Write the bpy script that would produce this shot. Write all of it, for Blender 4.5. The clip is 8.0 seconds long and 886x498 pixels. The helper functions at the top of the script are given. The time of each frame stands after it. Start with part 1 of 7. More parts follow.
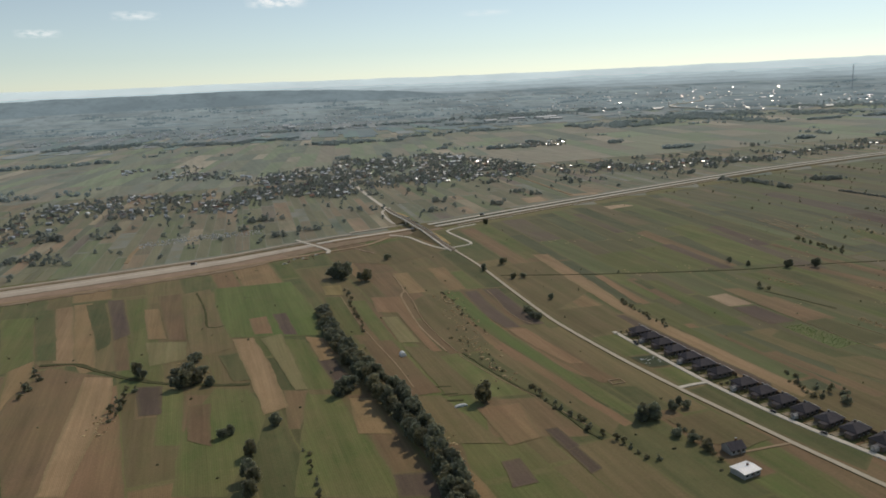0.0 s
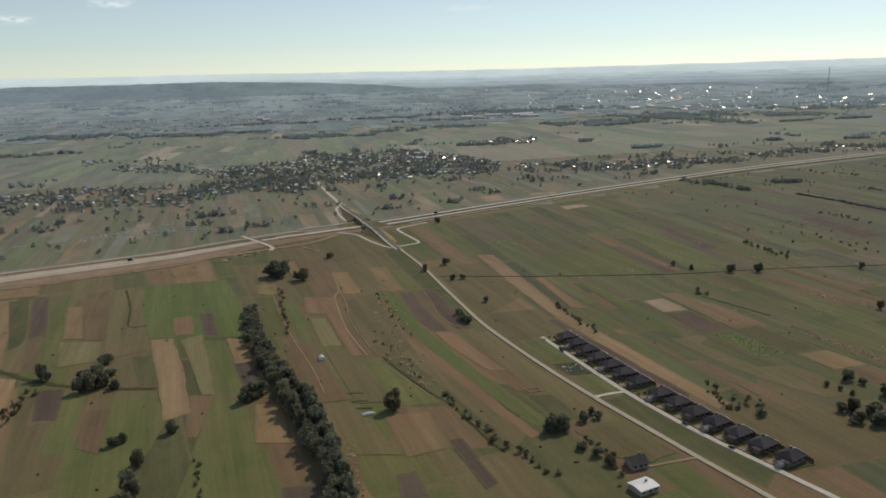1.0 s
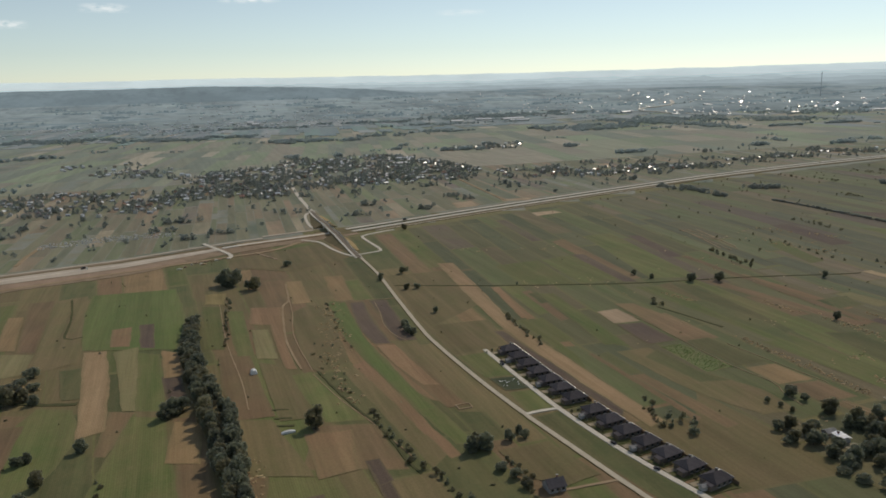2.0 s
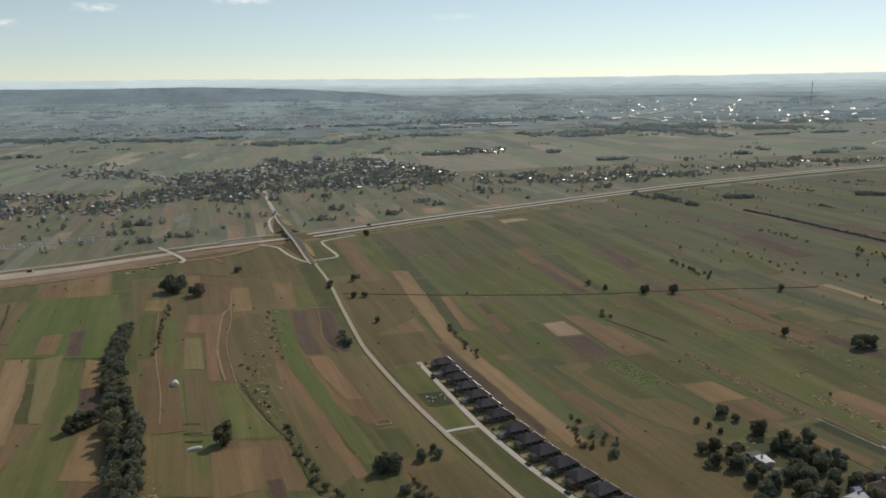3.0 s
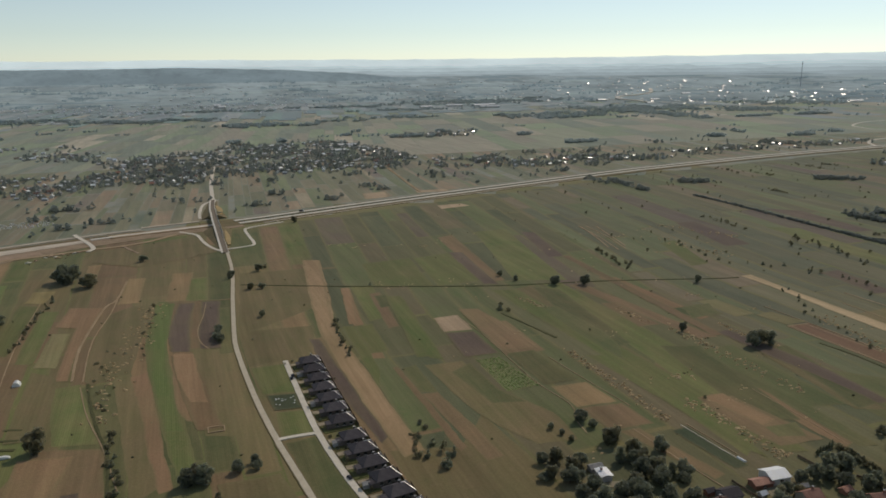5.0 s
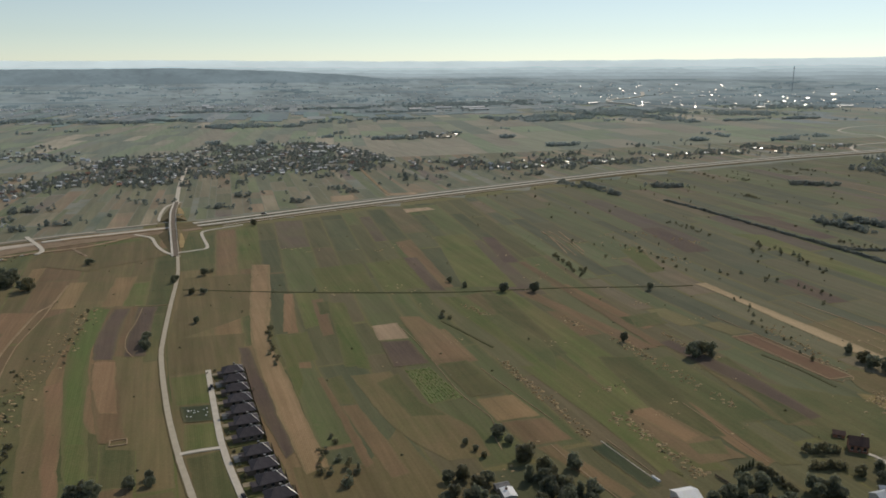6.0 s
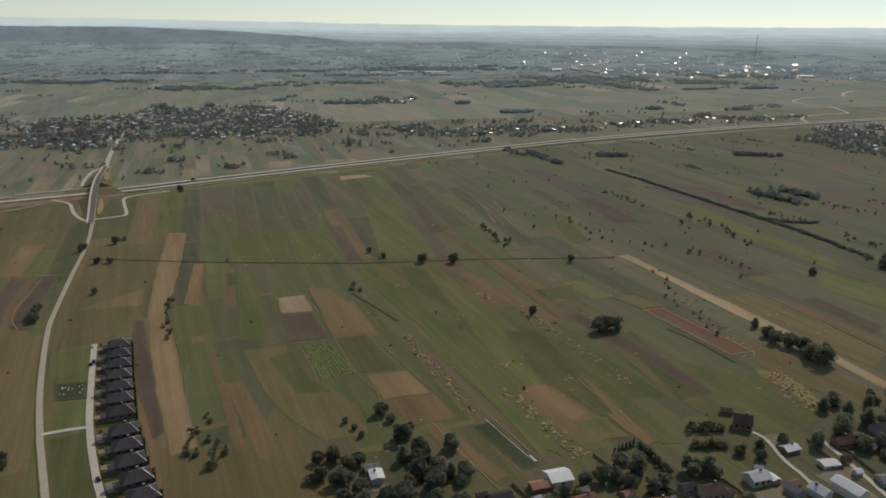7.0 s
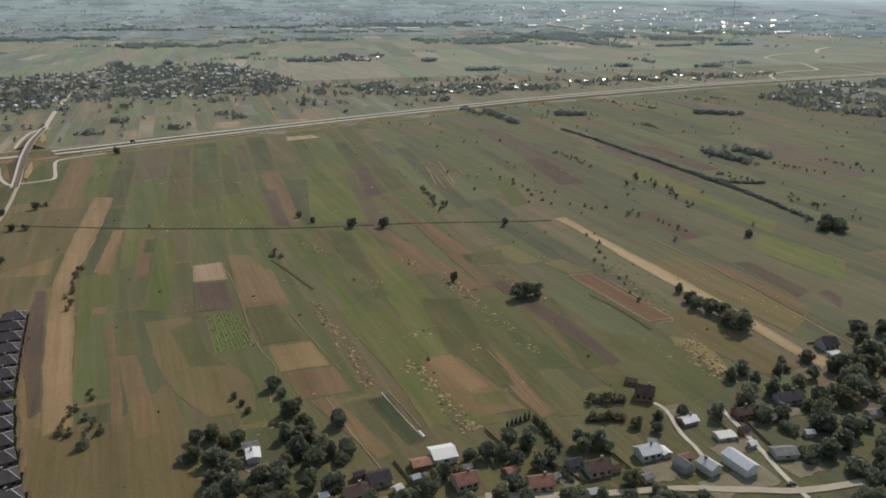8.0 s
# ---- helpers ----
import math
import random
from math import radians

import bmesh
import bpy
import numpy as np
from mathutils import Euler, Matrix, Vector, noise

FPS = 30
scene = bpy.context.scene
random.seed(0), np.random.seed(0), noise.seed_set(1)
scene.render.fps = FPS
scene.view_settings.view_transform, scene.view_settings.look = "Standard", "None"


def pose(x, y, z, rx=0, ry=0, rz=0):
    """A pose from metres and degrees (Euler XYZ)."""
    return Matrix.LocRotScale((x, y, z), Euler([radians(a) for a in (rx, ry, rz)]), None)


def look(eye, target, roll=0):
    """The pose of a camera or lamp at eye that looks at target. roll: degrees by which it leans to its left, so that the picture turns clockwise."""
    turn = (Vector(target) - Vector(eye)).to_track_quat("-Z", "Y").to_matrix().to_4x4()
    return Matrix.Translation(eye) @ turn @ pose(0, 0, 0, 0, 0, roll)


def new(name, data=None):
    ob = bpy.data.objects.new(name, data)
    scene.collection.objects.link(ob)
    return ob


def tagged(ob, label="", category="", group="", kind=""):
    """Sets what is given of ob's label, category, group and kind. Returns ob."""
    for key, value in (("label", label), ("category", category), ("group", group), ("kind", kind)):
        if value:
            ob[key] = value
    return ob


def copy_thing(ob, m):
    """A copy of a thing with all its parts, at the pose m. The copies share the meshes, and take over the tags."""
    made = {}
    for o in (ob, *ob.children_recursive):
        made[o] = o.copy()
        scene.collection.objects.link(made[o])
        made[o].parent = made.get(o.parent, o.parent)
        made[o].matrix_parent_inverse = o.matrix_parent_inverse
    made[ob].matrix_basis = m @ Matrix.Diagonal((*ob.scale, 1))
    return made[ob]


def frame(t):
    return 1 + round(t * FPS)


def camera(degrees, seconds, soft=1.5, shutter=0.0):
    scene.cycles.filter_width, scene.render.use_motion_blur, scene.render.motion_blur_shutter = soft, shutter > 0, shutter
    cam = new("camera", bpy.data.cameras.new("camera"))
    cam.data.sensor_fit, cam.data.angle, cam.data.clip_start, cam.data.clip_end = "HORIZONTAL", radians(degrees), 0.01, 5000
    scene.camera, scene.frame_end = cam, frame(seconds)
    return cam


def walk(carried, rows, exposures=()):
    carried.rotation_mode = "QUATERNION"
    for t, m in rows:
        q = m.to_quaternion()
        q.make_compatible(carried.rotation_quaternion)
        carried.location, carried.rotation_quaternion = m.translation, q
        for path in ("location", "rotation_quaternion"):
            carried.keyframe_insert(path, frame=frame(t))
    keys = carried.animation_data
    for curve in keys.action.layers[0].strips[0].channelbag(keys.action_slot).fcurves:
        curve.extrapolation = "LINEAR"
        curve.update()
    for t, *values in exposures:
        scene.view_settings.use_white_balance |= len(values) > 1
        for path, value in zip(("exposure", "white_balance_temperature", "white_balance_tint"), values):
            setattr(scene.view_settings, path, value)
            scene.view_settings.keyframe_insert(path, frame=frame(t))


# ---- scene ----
cam = camera(60.6, 8.0, soft=1.7)
PATH = [
    (0, (-0.468, -1.797, 148.501), (0.131, 0.062, 148.071), -2.4),
    (0.5, (17.396, -1.289, 148.486), (18.026, 0.556, 148.039), -1.8),
    (1, (35.248, -0.805, 148.462), (35.887, 1.037, 148.018), -1.3),
    (2.5, (88.895, 0.269, 148.314), (89.538, 2.113, 147.885), -1.3),
    (3, (106.953, 0.545, 148.285), (107.606, 2.388, 147.861), -0.5),
    (3.5, (125.096, 0.773, 148.246), (125.755, 2.609, 147.806), 0.1),
    (4, (143.298, 0.881, 148.19), (143.945, 2.718, 147.733), -0.4),
    (4.5, (161.541, 0.817, 148.078), (162.188, 2.65, 147.605), -0.6),
    (6, (216.324, 0.319, 147.311), (216.977, 2.151, 146.845), -0.1),
    (6.5, (234.739, 0.118, 147.168), (235.411, 1.938, 146.683), 0.3),
    (7, (253.288, -0.047, 147.056), (254.007, 1.736, 146.504), 0.9),
    (7.5, (271.833, -0.35, 146.965), (272.557, 1.417, 146.369), 0.8),
    (8, (290.449, -0.674, 146.905), (291.195, 1.062, 146.251), 0.9),
]
walk(cam, [(t, look(eye, target, roll)) for t, eye, target, roll in PATH], exposures=((0, -0.69), (6.3, -0.69), (7.0, -0.83), (7.5, -0.33), (8.0, -0.31)))

# ---- light ----
SUN_FROM = Vector((0.80, 0.60, 0.0)).normalized()
SUN_UP = radians(42)
world = bpy.data.worlds.new("sky")
scene.world = world
world.use_nodes = True
wn = world.node_tree.nodes
sky = wn.new("ShaderNodeTexSky")
sky.sky_type = "NISHITA"
sky.sun_disc = False
sky.sun_elevation = SUN_UP
sky.sun_rotation = math.atan2(SUN_FROM.x, SUN_FROM.y)
sky.altitude = 200
sky.air_density, sky.dust_density, sky.ozone_density = 0.8, 0.06, 2.0
paler = wn.new("ShaderNodeHueSaturation")
paler.inputs["Saturation"].default_value = 0.66
world.node_tree.links.new(sky.outputs[0], paler.inputs["Color"])
tint = wn.new("ShaderNodeMix")
tint.data_type, tint.blend_type = "RGBA", "MULTIPLY"
tint.inputs[0].default_value, tint.inputs[7].default_value = 1.0, (0.975, 1.0, 0.935, 1.0)
world.node_tree.links.new(paler.outputs[0], tint.inputs[6])
world.node_tree.links.new(tint.outputs[2], wn["Background"].inputs[0])
wn["Background"].inputs[1].default_value = 0.15
sun = new("sun", bpy.data.lights.new("sun", "SUN"))
sun.data.energy, sun.data.angle, sun.data.color = 2.78, radians(1.2), (1.0, 0.87, 0.71)
sun_way = SUN_FROM * math.cos(SUN_UP) + Vector((0, 0, math.sin(SUN_UP)))
sun.matrix_world = look(sun_way * 100, (0, 0, 0))

# ---- small helpers ----
rnd = random.Random(7)


def mesh(name, bm, material, smooth=False):
    me = bpy.data.meshes.new(name)
    bm.normal_update()
    bm.to_mesh(me)
    bm.free()
    for m in material if isinstance(material, (list, tuple)) else [material]:
        me.materials.append(m)
    if smooth:
        me.shade_smooth()
    return me


def part(name, bm, material, parent=None, label="", smooth=False):
    """A bmesh as one mesh object under a thing or a part."""
    ob = new(name, bm if isinstance(bm, bpy.types.Mesh) else mesh(name, bm, material, smooth))
    ob.parent = parent
    return tagged(ob, label)


def box(bm, x0, x1, y0, y1, z0, z1):
    v = [bm.verts.new(p) for p in ((x0, y0, z0), (x1, y0, z0), (x1, y1, z0), (x0, y1, z0), (x0, y0, z1), (x1, y0, z1), (x1, y1, z1), (x0, y1, z1))]
    for f in ((3, 2, 1, 0), (4, 5, 6, 7), (0, 1, 5, 4), (1, 2, 6, 5), (2, 3, 7, 6), (3, 0, 4, 7)):
        bm.faces.new([v[i] for i in f])
    return v


def boxed(*spans):
    bm = bmesh.new()
    for s in spans:
        box(bm, *s)
    return bm


def lerp(x, *knots):
    """Piecewise linear through (x, y) knots."""
    if x <= knots[0][0]:
        return knots[0][1]
    for (a, u), (b, v) in zip(knots, knots[1:]):
        if x <= b:
            return u + (v - u) * (x - a) / (b - a)
    return knots[-1][1]


def spline(points, step=4.0):
    """A smooth line through plan points."""
    p = [Vector(q) for q in points]
    p = [p[0] * 2 - p[1]] + p + [p[-1] * 2 - p[-2]]
    out = []
    for a, b, c, d in zip(p, p[1:], p[2:], p[3:]):
        n = max(2, int((c - b).length / step))
        for i in range(n):
            t = i / n
            out.append(0.5 * ((2 * b) + (c - a) * t + (2 * a - 5 * b + 4 * c - d) * t * t + (3 * b - 3 * c + d - a) * t ** 3))
    return out + [p[-2]]


# ---- materials ----
# Brightness put into base colours to offset a dimmer sun
ALBEDO_GAIN = 1.64


def lighter(c, k=ALBEDO_GAIN, most=0.86):
    """A base colour brightened by hand: light put into it for a weakened sun."""
    return tuple(min(v * k, most) for v in c)


class Nodes:
    def __init__(self, name, roughness=0.9, specular=0.15, metallic=0.0):
        self.material = bpy.data.materials.new(name)
        self.material.use_nodes = True
        self.tree = self.material.node_tree
        self.bsdf = self.tree.nodes["Principled BSDF"]
        self.bsdf.inputs["Roughness"].default_value = roughness
        self.bsdf.inputs["Specular IOR Level"].default_value = specular
        self.bsdf.inputs["Metallic"].default_value = metallic

    def add(self, kind, **inputs):
        n = self.tree.nodes.new("ShaderNode" + kind)
        for k, v in inputs.items():
            self.put(n.inputs[k.replace("_", " ")], v)
        return n

    def put(self, socket, v):
        if isinstance(v, bpy.types.NodeSocket):
            self.tree.links.new(v, socket)
        else:
            socket.default_value = (*v, 1.0) if isinstance(v, tuple) and len(v) == 3 and socket.type == "RGBA" else v

    def coords(self, scale=(1, 1, 1), world=False):
        src = self.add("NewGeometry").outputs["Position"] if world else self.add("TexCoord").outputs["Object"]
        return self.add("Mapping", Vector=src, Scale=scale).outputs[0]

    def noise(self, scale, detail=3, vec=None, rough=0.55):
        n = self.add("TexNoise", Scale=scale, Detail=detail, Roughness=rough)
        if vec:
            self.put(n.inputs["Vector"], vec)
        return n.outputs["Fac"]

    def ramp(self, fac, lo, hi):
        n = self.add("MapRange", Value=fac)
        n.inputs["From Min"].default_value, n.inputs["From Max"].default_value = lo, hi
        return n.outputs[0]

    def mix(self, fac, a, b, mode="MIX"):
        n = self.tree.nodes.new("ShaderNodeMix")
        n.data_type, n.blend_type = "RGBA", mode
        self.put(n.inputs[0], fac)
        self.put(n.inputs[6], a)
        self.put(n.inputs[7], b)
        return n.outputs[2]

    def math(self, op, a, b):
        n = self.tree.nodes.new("ShaderNodeMath")
        n.operation = op
        self.put(n.inputs[0], a)
        self.put(n.inputs[1], b)
        return n.outputs[0]

    def scaled(self, colour, fac, lo, hi):
        """The colour times a value between lo and hi."""
        n = self.add("MapRange", Value=fac)
        n.inputs["To Min"].default_value, n.inputs["To Max"].default_value = lo, hi
        h = self.add("HueSaturation", Value=n.outputs[0], Color=colour)
        return h.outputs[0]

    def bump(self, height, strength, distance):
        self.put(self.bsdf.inputs["Normal"], self.add("Bump", Height=height, Strength=strength, Distance=distance).outputs[0])

    def haze_sheen(self, weight=0.06, tint=(0.80, 0.92, 1.0)):
        """The pale sheen of dry blades and seed heads seen at a low angle, raised to imitate haze."""
        self.bsdf.inputs["Sheen Weight"].default_value = weight
        self.bsdf.inputs["Sheen Roughness"].default_value = 0.45
        self.put(self.bsdf.inputs["Sheen Tint"], tint)

    def done(self, colour):
        self.put(self.bsdf.inputs["Base Color"], colour)
        return self.material


def crop(name, a, b, worn, rows=0.0, spacing=1.6, streak=0.5, weeds=((0.114, 0.099, 0.041), (0.152, 0.110, 0.055)), sheen=0.06, tint=(0.80, 0.92, 1.0), rank=0.5):
    """Ground cover: patches, streaks along the strip, plough or drill rows, and grain."""
    n = Nodes(name, 0.92, 0.12)
    a, b, worn = lighter(a), lighter(b), lighter(worn)
    weeds = [lighter(c) for c in weeds]
    n.haze_sheen(sheen, tint)
    w = n.coords(world=True)
    patch = n.ramp(n.noise(0.035, 5, w, 0.6), 0.38, 0.62)
    colour = n.mix(patch, a, b)
    long = n.ramp(n.noise(1.0, 4, n.coords((0.22, 0.014, 1), True), 0.6), 0.42, 0.68)
    colour = n.mix(n.math("MULTIPLY", long, streak), colour, worn)
    spots = n.ramp(n.noise(0.16, 5, w, 0.65), 0.58, 0.75)
    colour = n.mix(n.math("MULTIPLY", spots, 0.6), colour, worn)
    weedy = n.mix(n.noise(0.009, 3, w), weeds[0], weeds[1])
    cover = n.ramp(n.noise(0.028, 6, n.coords((1, 0.6, 1), True), 0.66), 0.40, 0.66)
    colour = n.mix(n.math("MULTIPLY", cover, rank), colour, weedy)
    broad = n.noise(1.0, 3, n.coords((0.10, 0.0045, 1), True), 0.6)
    colour = n.scaled(colour, broad, 0.66, 1.34)
    fine = n.noise(1.0, 3, n.coords((0.75, 0.02, 1), True), 0.6)
    colour = n.scaled(colour, fine, 0.78, 1.22)
    grain = n.noise(0.9, 5, w, 0.7)
    colour = n.scaled(colour, grain, 0.76, 1.40)
    if rows:
        wave = n.add("TexWave", Vector=w, Scale=1 / spacing, Distortion=1.2, Detail=2)
        wave.inputs["Detail Scale"].default_value = 0.3
        colour = n.scaled(colour, wave.outputs["Fac"], 1 - rows, 1 + rows)
    chance = n.math("FRACT", n.math("ADD", n.add("ObjectInfo").outputs["Random"], n.add("NewGeometry").outputs["Random Per Island"]), 0)
    colour = n.scaled(colour, chance, 0.89, 1.11)
    # grassy margin: the crop thins out into weeds over the last metres of the parcel
    rim = n.add("Attribute")
    rim.attribute_name = "rim"
    tatter = n.math("ADD", n.noise(0.22, 4, w, 0.7), n.noise(1.1, 3, n.coords((1, 0.5, 1), True), 0.6))
    thin = n.ramp(n.math("ADD", rim.outputs["Fac"], n.math("MULTIPLY", n.math("SUBTRACT", tatter, 1.0), 1.1)), 0.15, 1.0)
    thin = n.math("MULTIPLY", thin, n.math("GREATER_THAN", rim.outputs["Fac"], 0.001))
    baulk = n.mix(n.noise(0.05, 4, w), lighter((0.094, 0.092, 0.039)), lighter((0.134, 0.103, 0.053)))
    colour = n.mix(n.math("MULTIPLY", thin, 0.5), colour, n.scaled(baulk, grain, 0.85, 1.36))
    n.bump(grain, 0.5, 0.25)
    return n.done(colour)


CROPS = {
    "grass": crop("grass", (0.073, 0.090, 0.028), (0.088, 0.096, 0.033), (0.138, 0.116, 0.052), 0.06, 3.0, 0.3),
    "lush": crop("lush", (0.082, 0.108, 0.032), (0.094, 0.112, 0.036), (0.116, 0.112, 0.046), 0.06, 3.0, 0.2, rank=0.2),
    "meadow": crop("meadow", (0.100, 0.088, 0.038), (0.116, 0.089, 0.043), (0.154, 0.110, 0.060), 0.0, 2.0, 0.5),
    "clover": crop("clover", (0.057, 0.068, 0.026), (0.070, 0.073, 0.030), (0.100, 0.086, 0.041), 0.06, 2.4, 0.3),
    "garden": crop("kitchen_garden", (0.036, 0.047, 0.024), (0.044, 0.052, 0.027), (0.070, 0.068, 0.040), 0.12, 2.0, 0.2, rank=0.15),
    "stubble": crop("stubble", (0.224, 0.149, 0.081), (0.196, 0.131, 0.070), (0.250, 0.175, 0.100), 0.12, 2.2, 0.4, rank=0.32),
    "straw": crop("straw", (0.192, 0.127, 0.063), (0.165, 0.112, 0.056), (0.210, 0.144, 0.078), 0.08, 2.0, 0.4),
    "fallow": crop("fallow", (0.134, 0.087, 0.047), (0.114, 0.079, 0.043), (0.160, 0.105, 0.061), 0.05, 2.0, 0.5),
    "soil": crop("soil", (0.078, 0.055, 0.042), (0.069, 0.050, 0.038), (0.098, 0.072, 0.053), 0.10, 1.4, 0.4, rank=0.22),
    "rust": crop("rust", (0.162, 0.098, 0.054), (0.140, 0.089, 0.048), (0.186, 0.116, 0.066), 0.05, 1.8, 0.4),
    "tilled": crop("tilled", (0.128, 0.068, 0.042), (0.110, 0.063, 0.039), (0.150, 0.090, 0.055), 0.08, 1.6, 0.3, rank=0.25),
    "clay": crop("clay", (0.198, 0.121, 0.066), (0.176, 0.110, 0.059), (0.225, 0.146, 0.084), 0.06, 2.0, 0.4, rank=0.25),
    "pale": crop("pale_stubble", (0.262, 0.195, 0.112), (0.228, 0.168, 0.096), (0.300, 0.228, 0.140), 0.10, 2.2, 0.4, rank=0.2),
    "hay": crop("hay", (0.150, 0.130, 0.060), (0.132, 0.123, 0.054), (0.190, 0.150, 0.082), 0.06, 2.4, 0.4),
    "beet": crop("beet", (0.078, 0.108, 0.036), (0.090, 0.112, 0.040), (0.106, 0.096, 0.044), 0.42, 3.4, 0.2),
    "bare": crop("bare_sandy_soil", (0.285, 0.207, 0.131), (0.250, 0.181, 0.115), (0.300, 0.228, 0.148), 0.06, 2.2, 0.3, rank=0.15),
    "reed": crop("reed", (0.200, 0.154, 0.062), (0.160, 0.126, 0.052), (0.260, 0.203, 0.092), 0.0, 2.0, 0.6),
}


def dirt(name, a, b, rough=0.9, scale=0.25, spec=0.1, lo=0.8, hi=1.2):
    n = Nodes(name, rough, spec)
    w = n.coords(world=True)
    colour = n.mix(n.ramp(n.noise(scale, 5, w, 0.6), 0.35, 0.65), lighter(a, 1.38, 0.74), lighter(b, 1.38, 0.69))
    grain = n.noise(scale * 9, 4, w, 0.7)
    n.bump(grain, 0.3, 0.08)
    return n.done(n.scaled(colour, grain, lo, hi))


def ground_cover(name="farmland", a=(0.092, 0.098, 0.034), b=(0.125, 0.104, 0.046), sheen=0.06):
    n = Nodes(name, 0.92, 0.12)
    n.haze_sheen(sheen)
    w = n.coords(world=True)
    big = n.ramp(n.noise(0.006, 6, w, 0.6), 0.36, 0.64)
    colour = n.mix(big, lighter(a), lighter(b))
    mid = n.ramp(n.noise(0.05, 6, w, 0.65), 0.45, 0.7)
    colour = n.mix(mid, colour, lighter((0.135, 0.112, 0.052)))
    dark = n.ramp(n.noise(0.011, 5, n.coords((1, 0.35, 1), True), 0.6), 0.54, 0.66)
    colour = n.mix(n.math("MULTIPLY", dark, 0.7), colour, lighter((0.046, 0.060, 0.024)))
    grain = n.noise(0.8, 5, w, 0.7)
    n.bump(grain, 0.5, 0.25)
    return n.done(n.scaled(colour, grain, 0.72, 1.5))


GROUND = ground_cover()
# Haze painted into the farther grounds as cooler colour and stronger sheen
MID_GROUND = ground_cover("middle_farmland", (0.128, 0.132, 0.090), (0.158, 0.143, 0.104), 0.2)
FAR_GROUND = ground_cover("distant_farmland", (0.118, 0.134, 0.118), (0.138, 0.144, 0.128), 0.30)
ASPHALT = dirt("worn_asphalt", (0.370, 0.325, 0.243), (0.425, 0.375, 0.285), 0.85, 0.3)
CONCRETE = dirt("pale_concrete", (0.53, 0.482, 0.398), (0.45, 0.409, 0.335), 0.85, 0.2)
SLAB = dirt("new_concrete_slab", (0.535, 0.495, 0.42), (0.48, 0.445, 0.375), 0.8, 0.1)
SAND = dirt("graded_sand", (0.30, 0.225, 0.140), (0.235, 0.170, 0.102), 0.95, 0.06)
EARTH = dirt("bare_earth", (0.195, 0.145, 0.095), (0.265, 0.200, 0.136), 0.95, 0.08)
SUBSOIL = dirt("pinkish_subsoil", (0.310, 0.220, 0.155), (0.245, 0.178, 0.124), 0.95, 0.07, 0.1, 0.7, 1.3)
GRAVEL = dirt("compacted_gravel", (0.44, 0.375, 0.295), (0.35, 0.295, 0.230), 0.9, 0.05)
CLAY = dirt("yellow_sand_slope", (0.36, 0.27, 0.135), (0.30, 0.22, 0.110), 0.95, 0.1)
VERGE_GRASS = dirt("median_grass", (0.085, 0.078, 0.040), (0.068, 0.066, 0.034), 0.95, 0.1)
RANK_GRASS = dirt("rank_grass", (0.062, 0.066, 0.030), (0.090, 0.084, 0.042), 0.95, 0.3, 0.1, 0.7, 1.3)
BERM = dirt("seeded_bank", (0.165, 0.128, 0.074), (0.120, 0.104, 0.054), 0.95, 0.1)
DECK = dirt("dusty_asphalt", (0.176, 0.143, 0.106), (0.146, 0.122, 0.094), 0.9, 0.3)
STEEL = Nodes("galvanised_steel", 0.45, 0.5, 0.8).done((0.55, 0.56, 0.56))


def foliage(name, a, b, sheen=0.2, thin=0.62):
    n = Nodes(name, 0.8, 0.12)
    n.haze_sheen(sheen)
    r = n.add("NewGeometry").outputs["Random Per Island"]
    colour = n.mix(r, lighter(a, 1.6), lighter(b, 1.6))
    colour = n.scaled(colour, n.noise(0.5, 3, n.coords(world=True)), 0.7, 1.3)
    colour = n.scaled(colour, n.add("ObjectInfo").outputs["Random"], 0.8, 1.2)
    n.put(n.bsdf.inputs["Base Color"], colour)
    lit = n.add("BsdfTranslucent", Color=colour)
    both = n.add("MixShader", Fac=thin)
    n.tree.links.new(n.bsdf.outputs[0], both.inputs[1])
    n.tree.links.new(lit.outputs[0], both.inputs[2])
    n.tree.links.new(both.outputs[0], n.tree.nodes["Material Output"].inputs[0])
    return n.material


# Brightness and sheen raised to imitate a pale veil over shaded crowns
LEAF = foliage("summer_leaves", (0.130, 0.138, 0.092), (0.172, 0.178, 0.118), 1.0, 0.72)
LEAF_PALE = foliage("dull_leaves", (0.140, 0.136, 0.078), (0.178, 0.162, 0.094), 0.8, 0.7)
LEAF_DARK = foliage("conifer_needles", (0.090, 0.102, 0.060), (0.115, 0.125, 0.075), 0.3)
DRY = foliage("dry_tussock_grass", (0.340, 0.245, 0.132), (0.450, 0.340, 0.190), 0.1, 0.2)
BEET_LEAF = foliage("beet_leaves", (0.155, 0.225, 0.065), (0.205, 0.270, 0.095), 0.2, 0.3)
BARK = dirt("bark", (0.10, 0.075, 0.055), (0.07, 0.052, 0.038), 0.9, 3.0)


def roofing(name, a, b, rough, spec=0.4, metallic=0.0, rib=0.5):
    n = Nodes(name, rough, spec, metallic)
    v = n.coords()
    colour = n.mix(n.ramp(n.noise(0.5, 4, v), 0.35, 0.65), lighter(a, 1.2), lighter(b, 1.2))
    wave = n.add("TexWave", Vector=v, Scale=1 / rib, Distortion=0.2)
    colour = n.scaled(colour, wave.outputs["Fac"], 0.88, 1.08)
    colour = n.scaled(colour, n.add("ObjectInfo").outputs["Random"], 0.8, 1.15)
    n.bump(wave.outputs["Fac"], 0.3, 0.05)
    return n.done(colour)


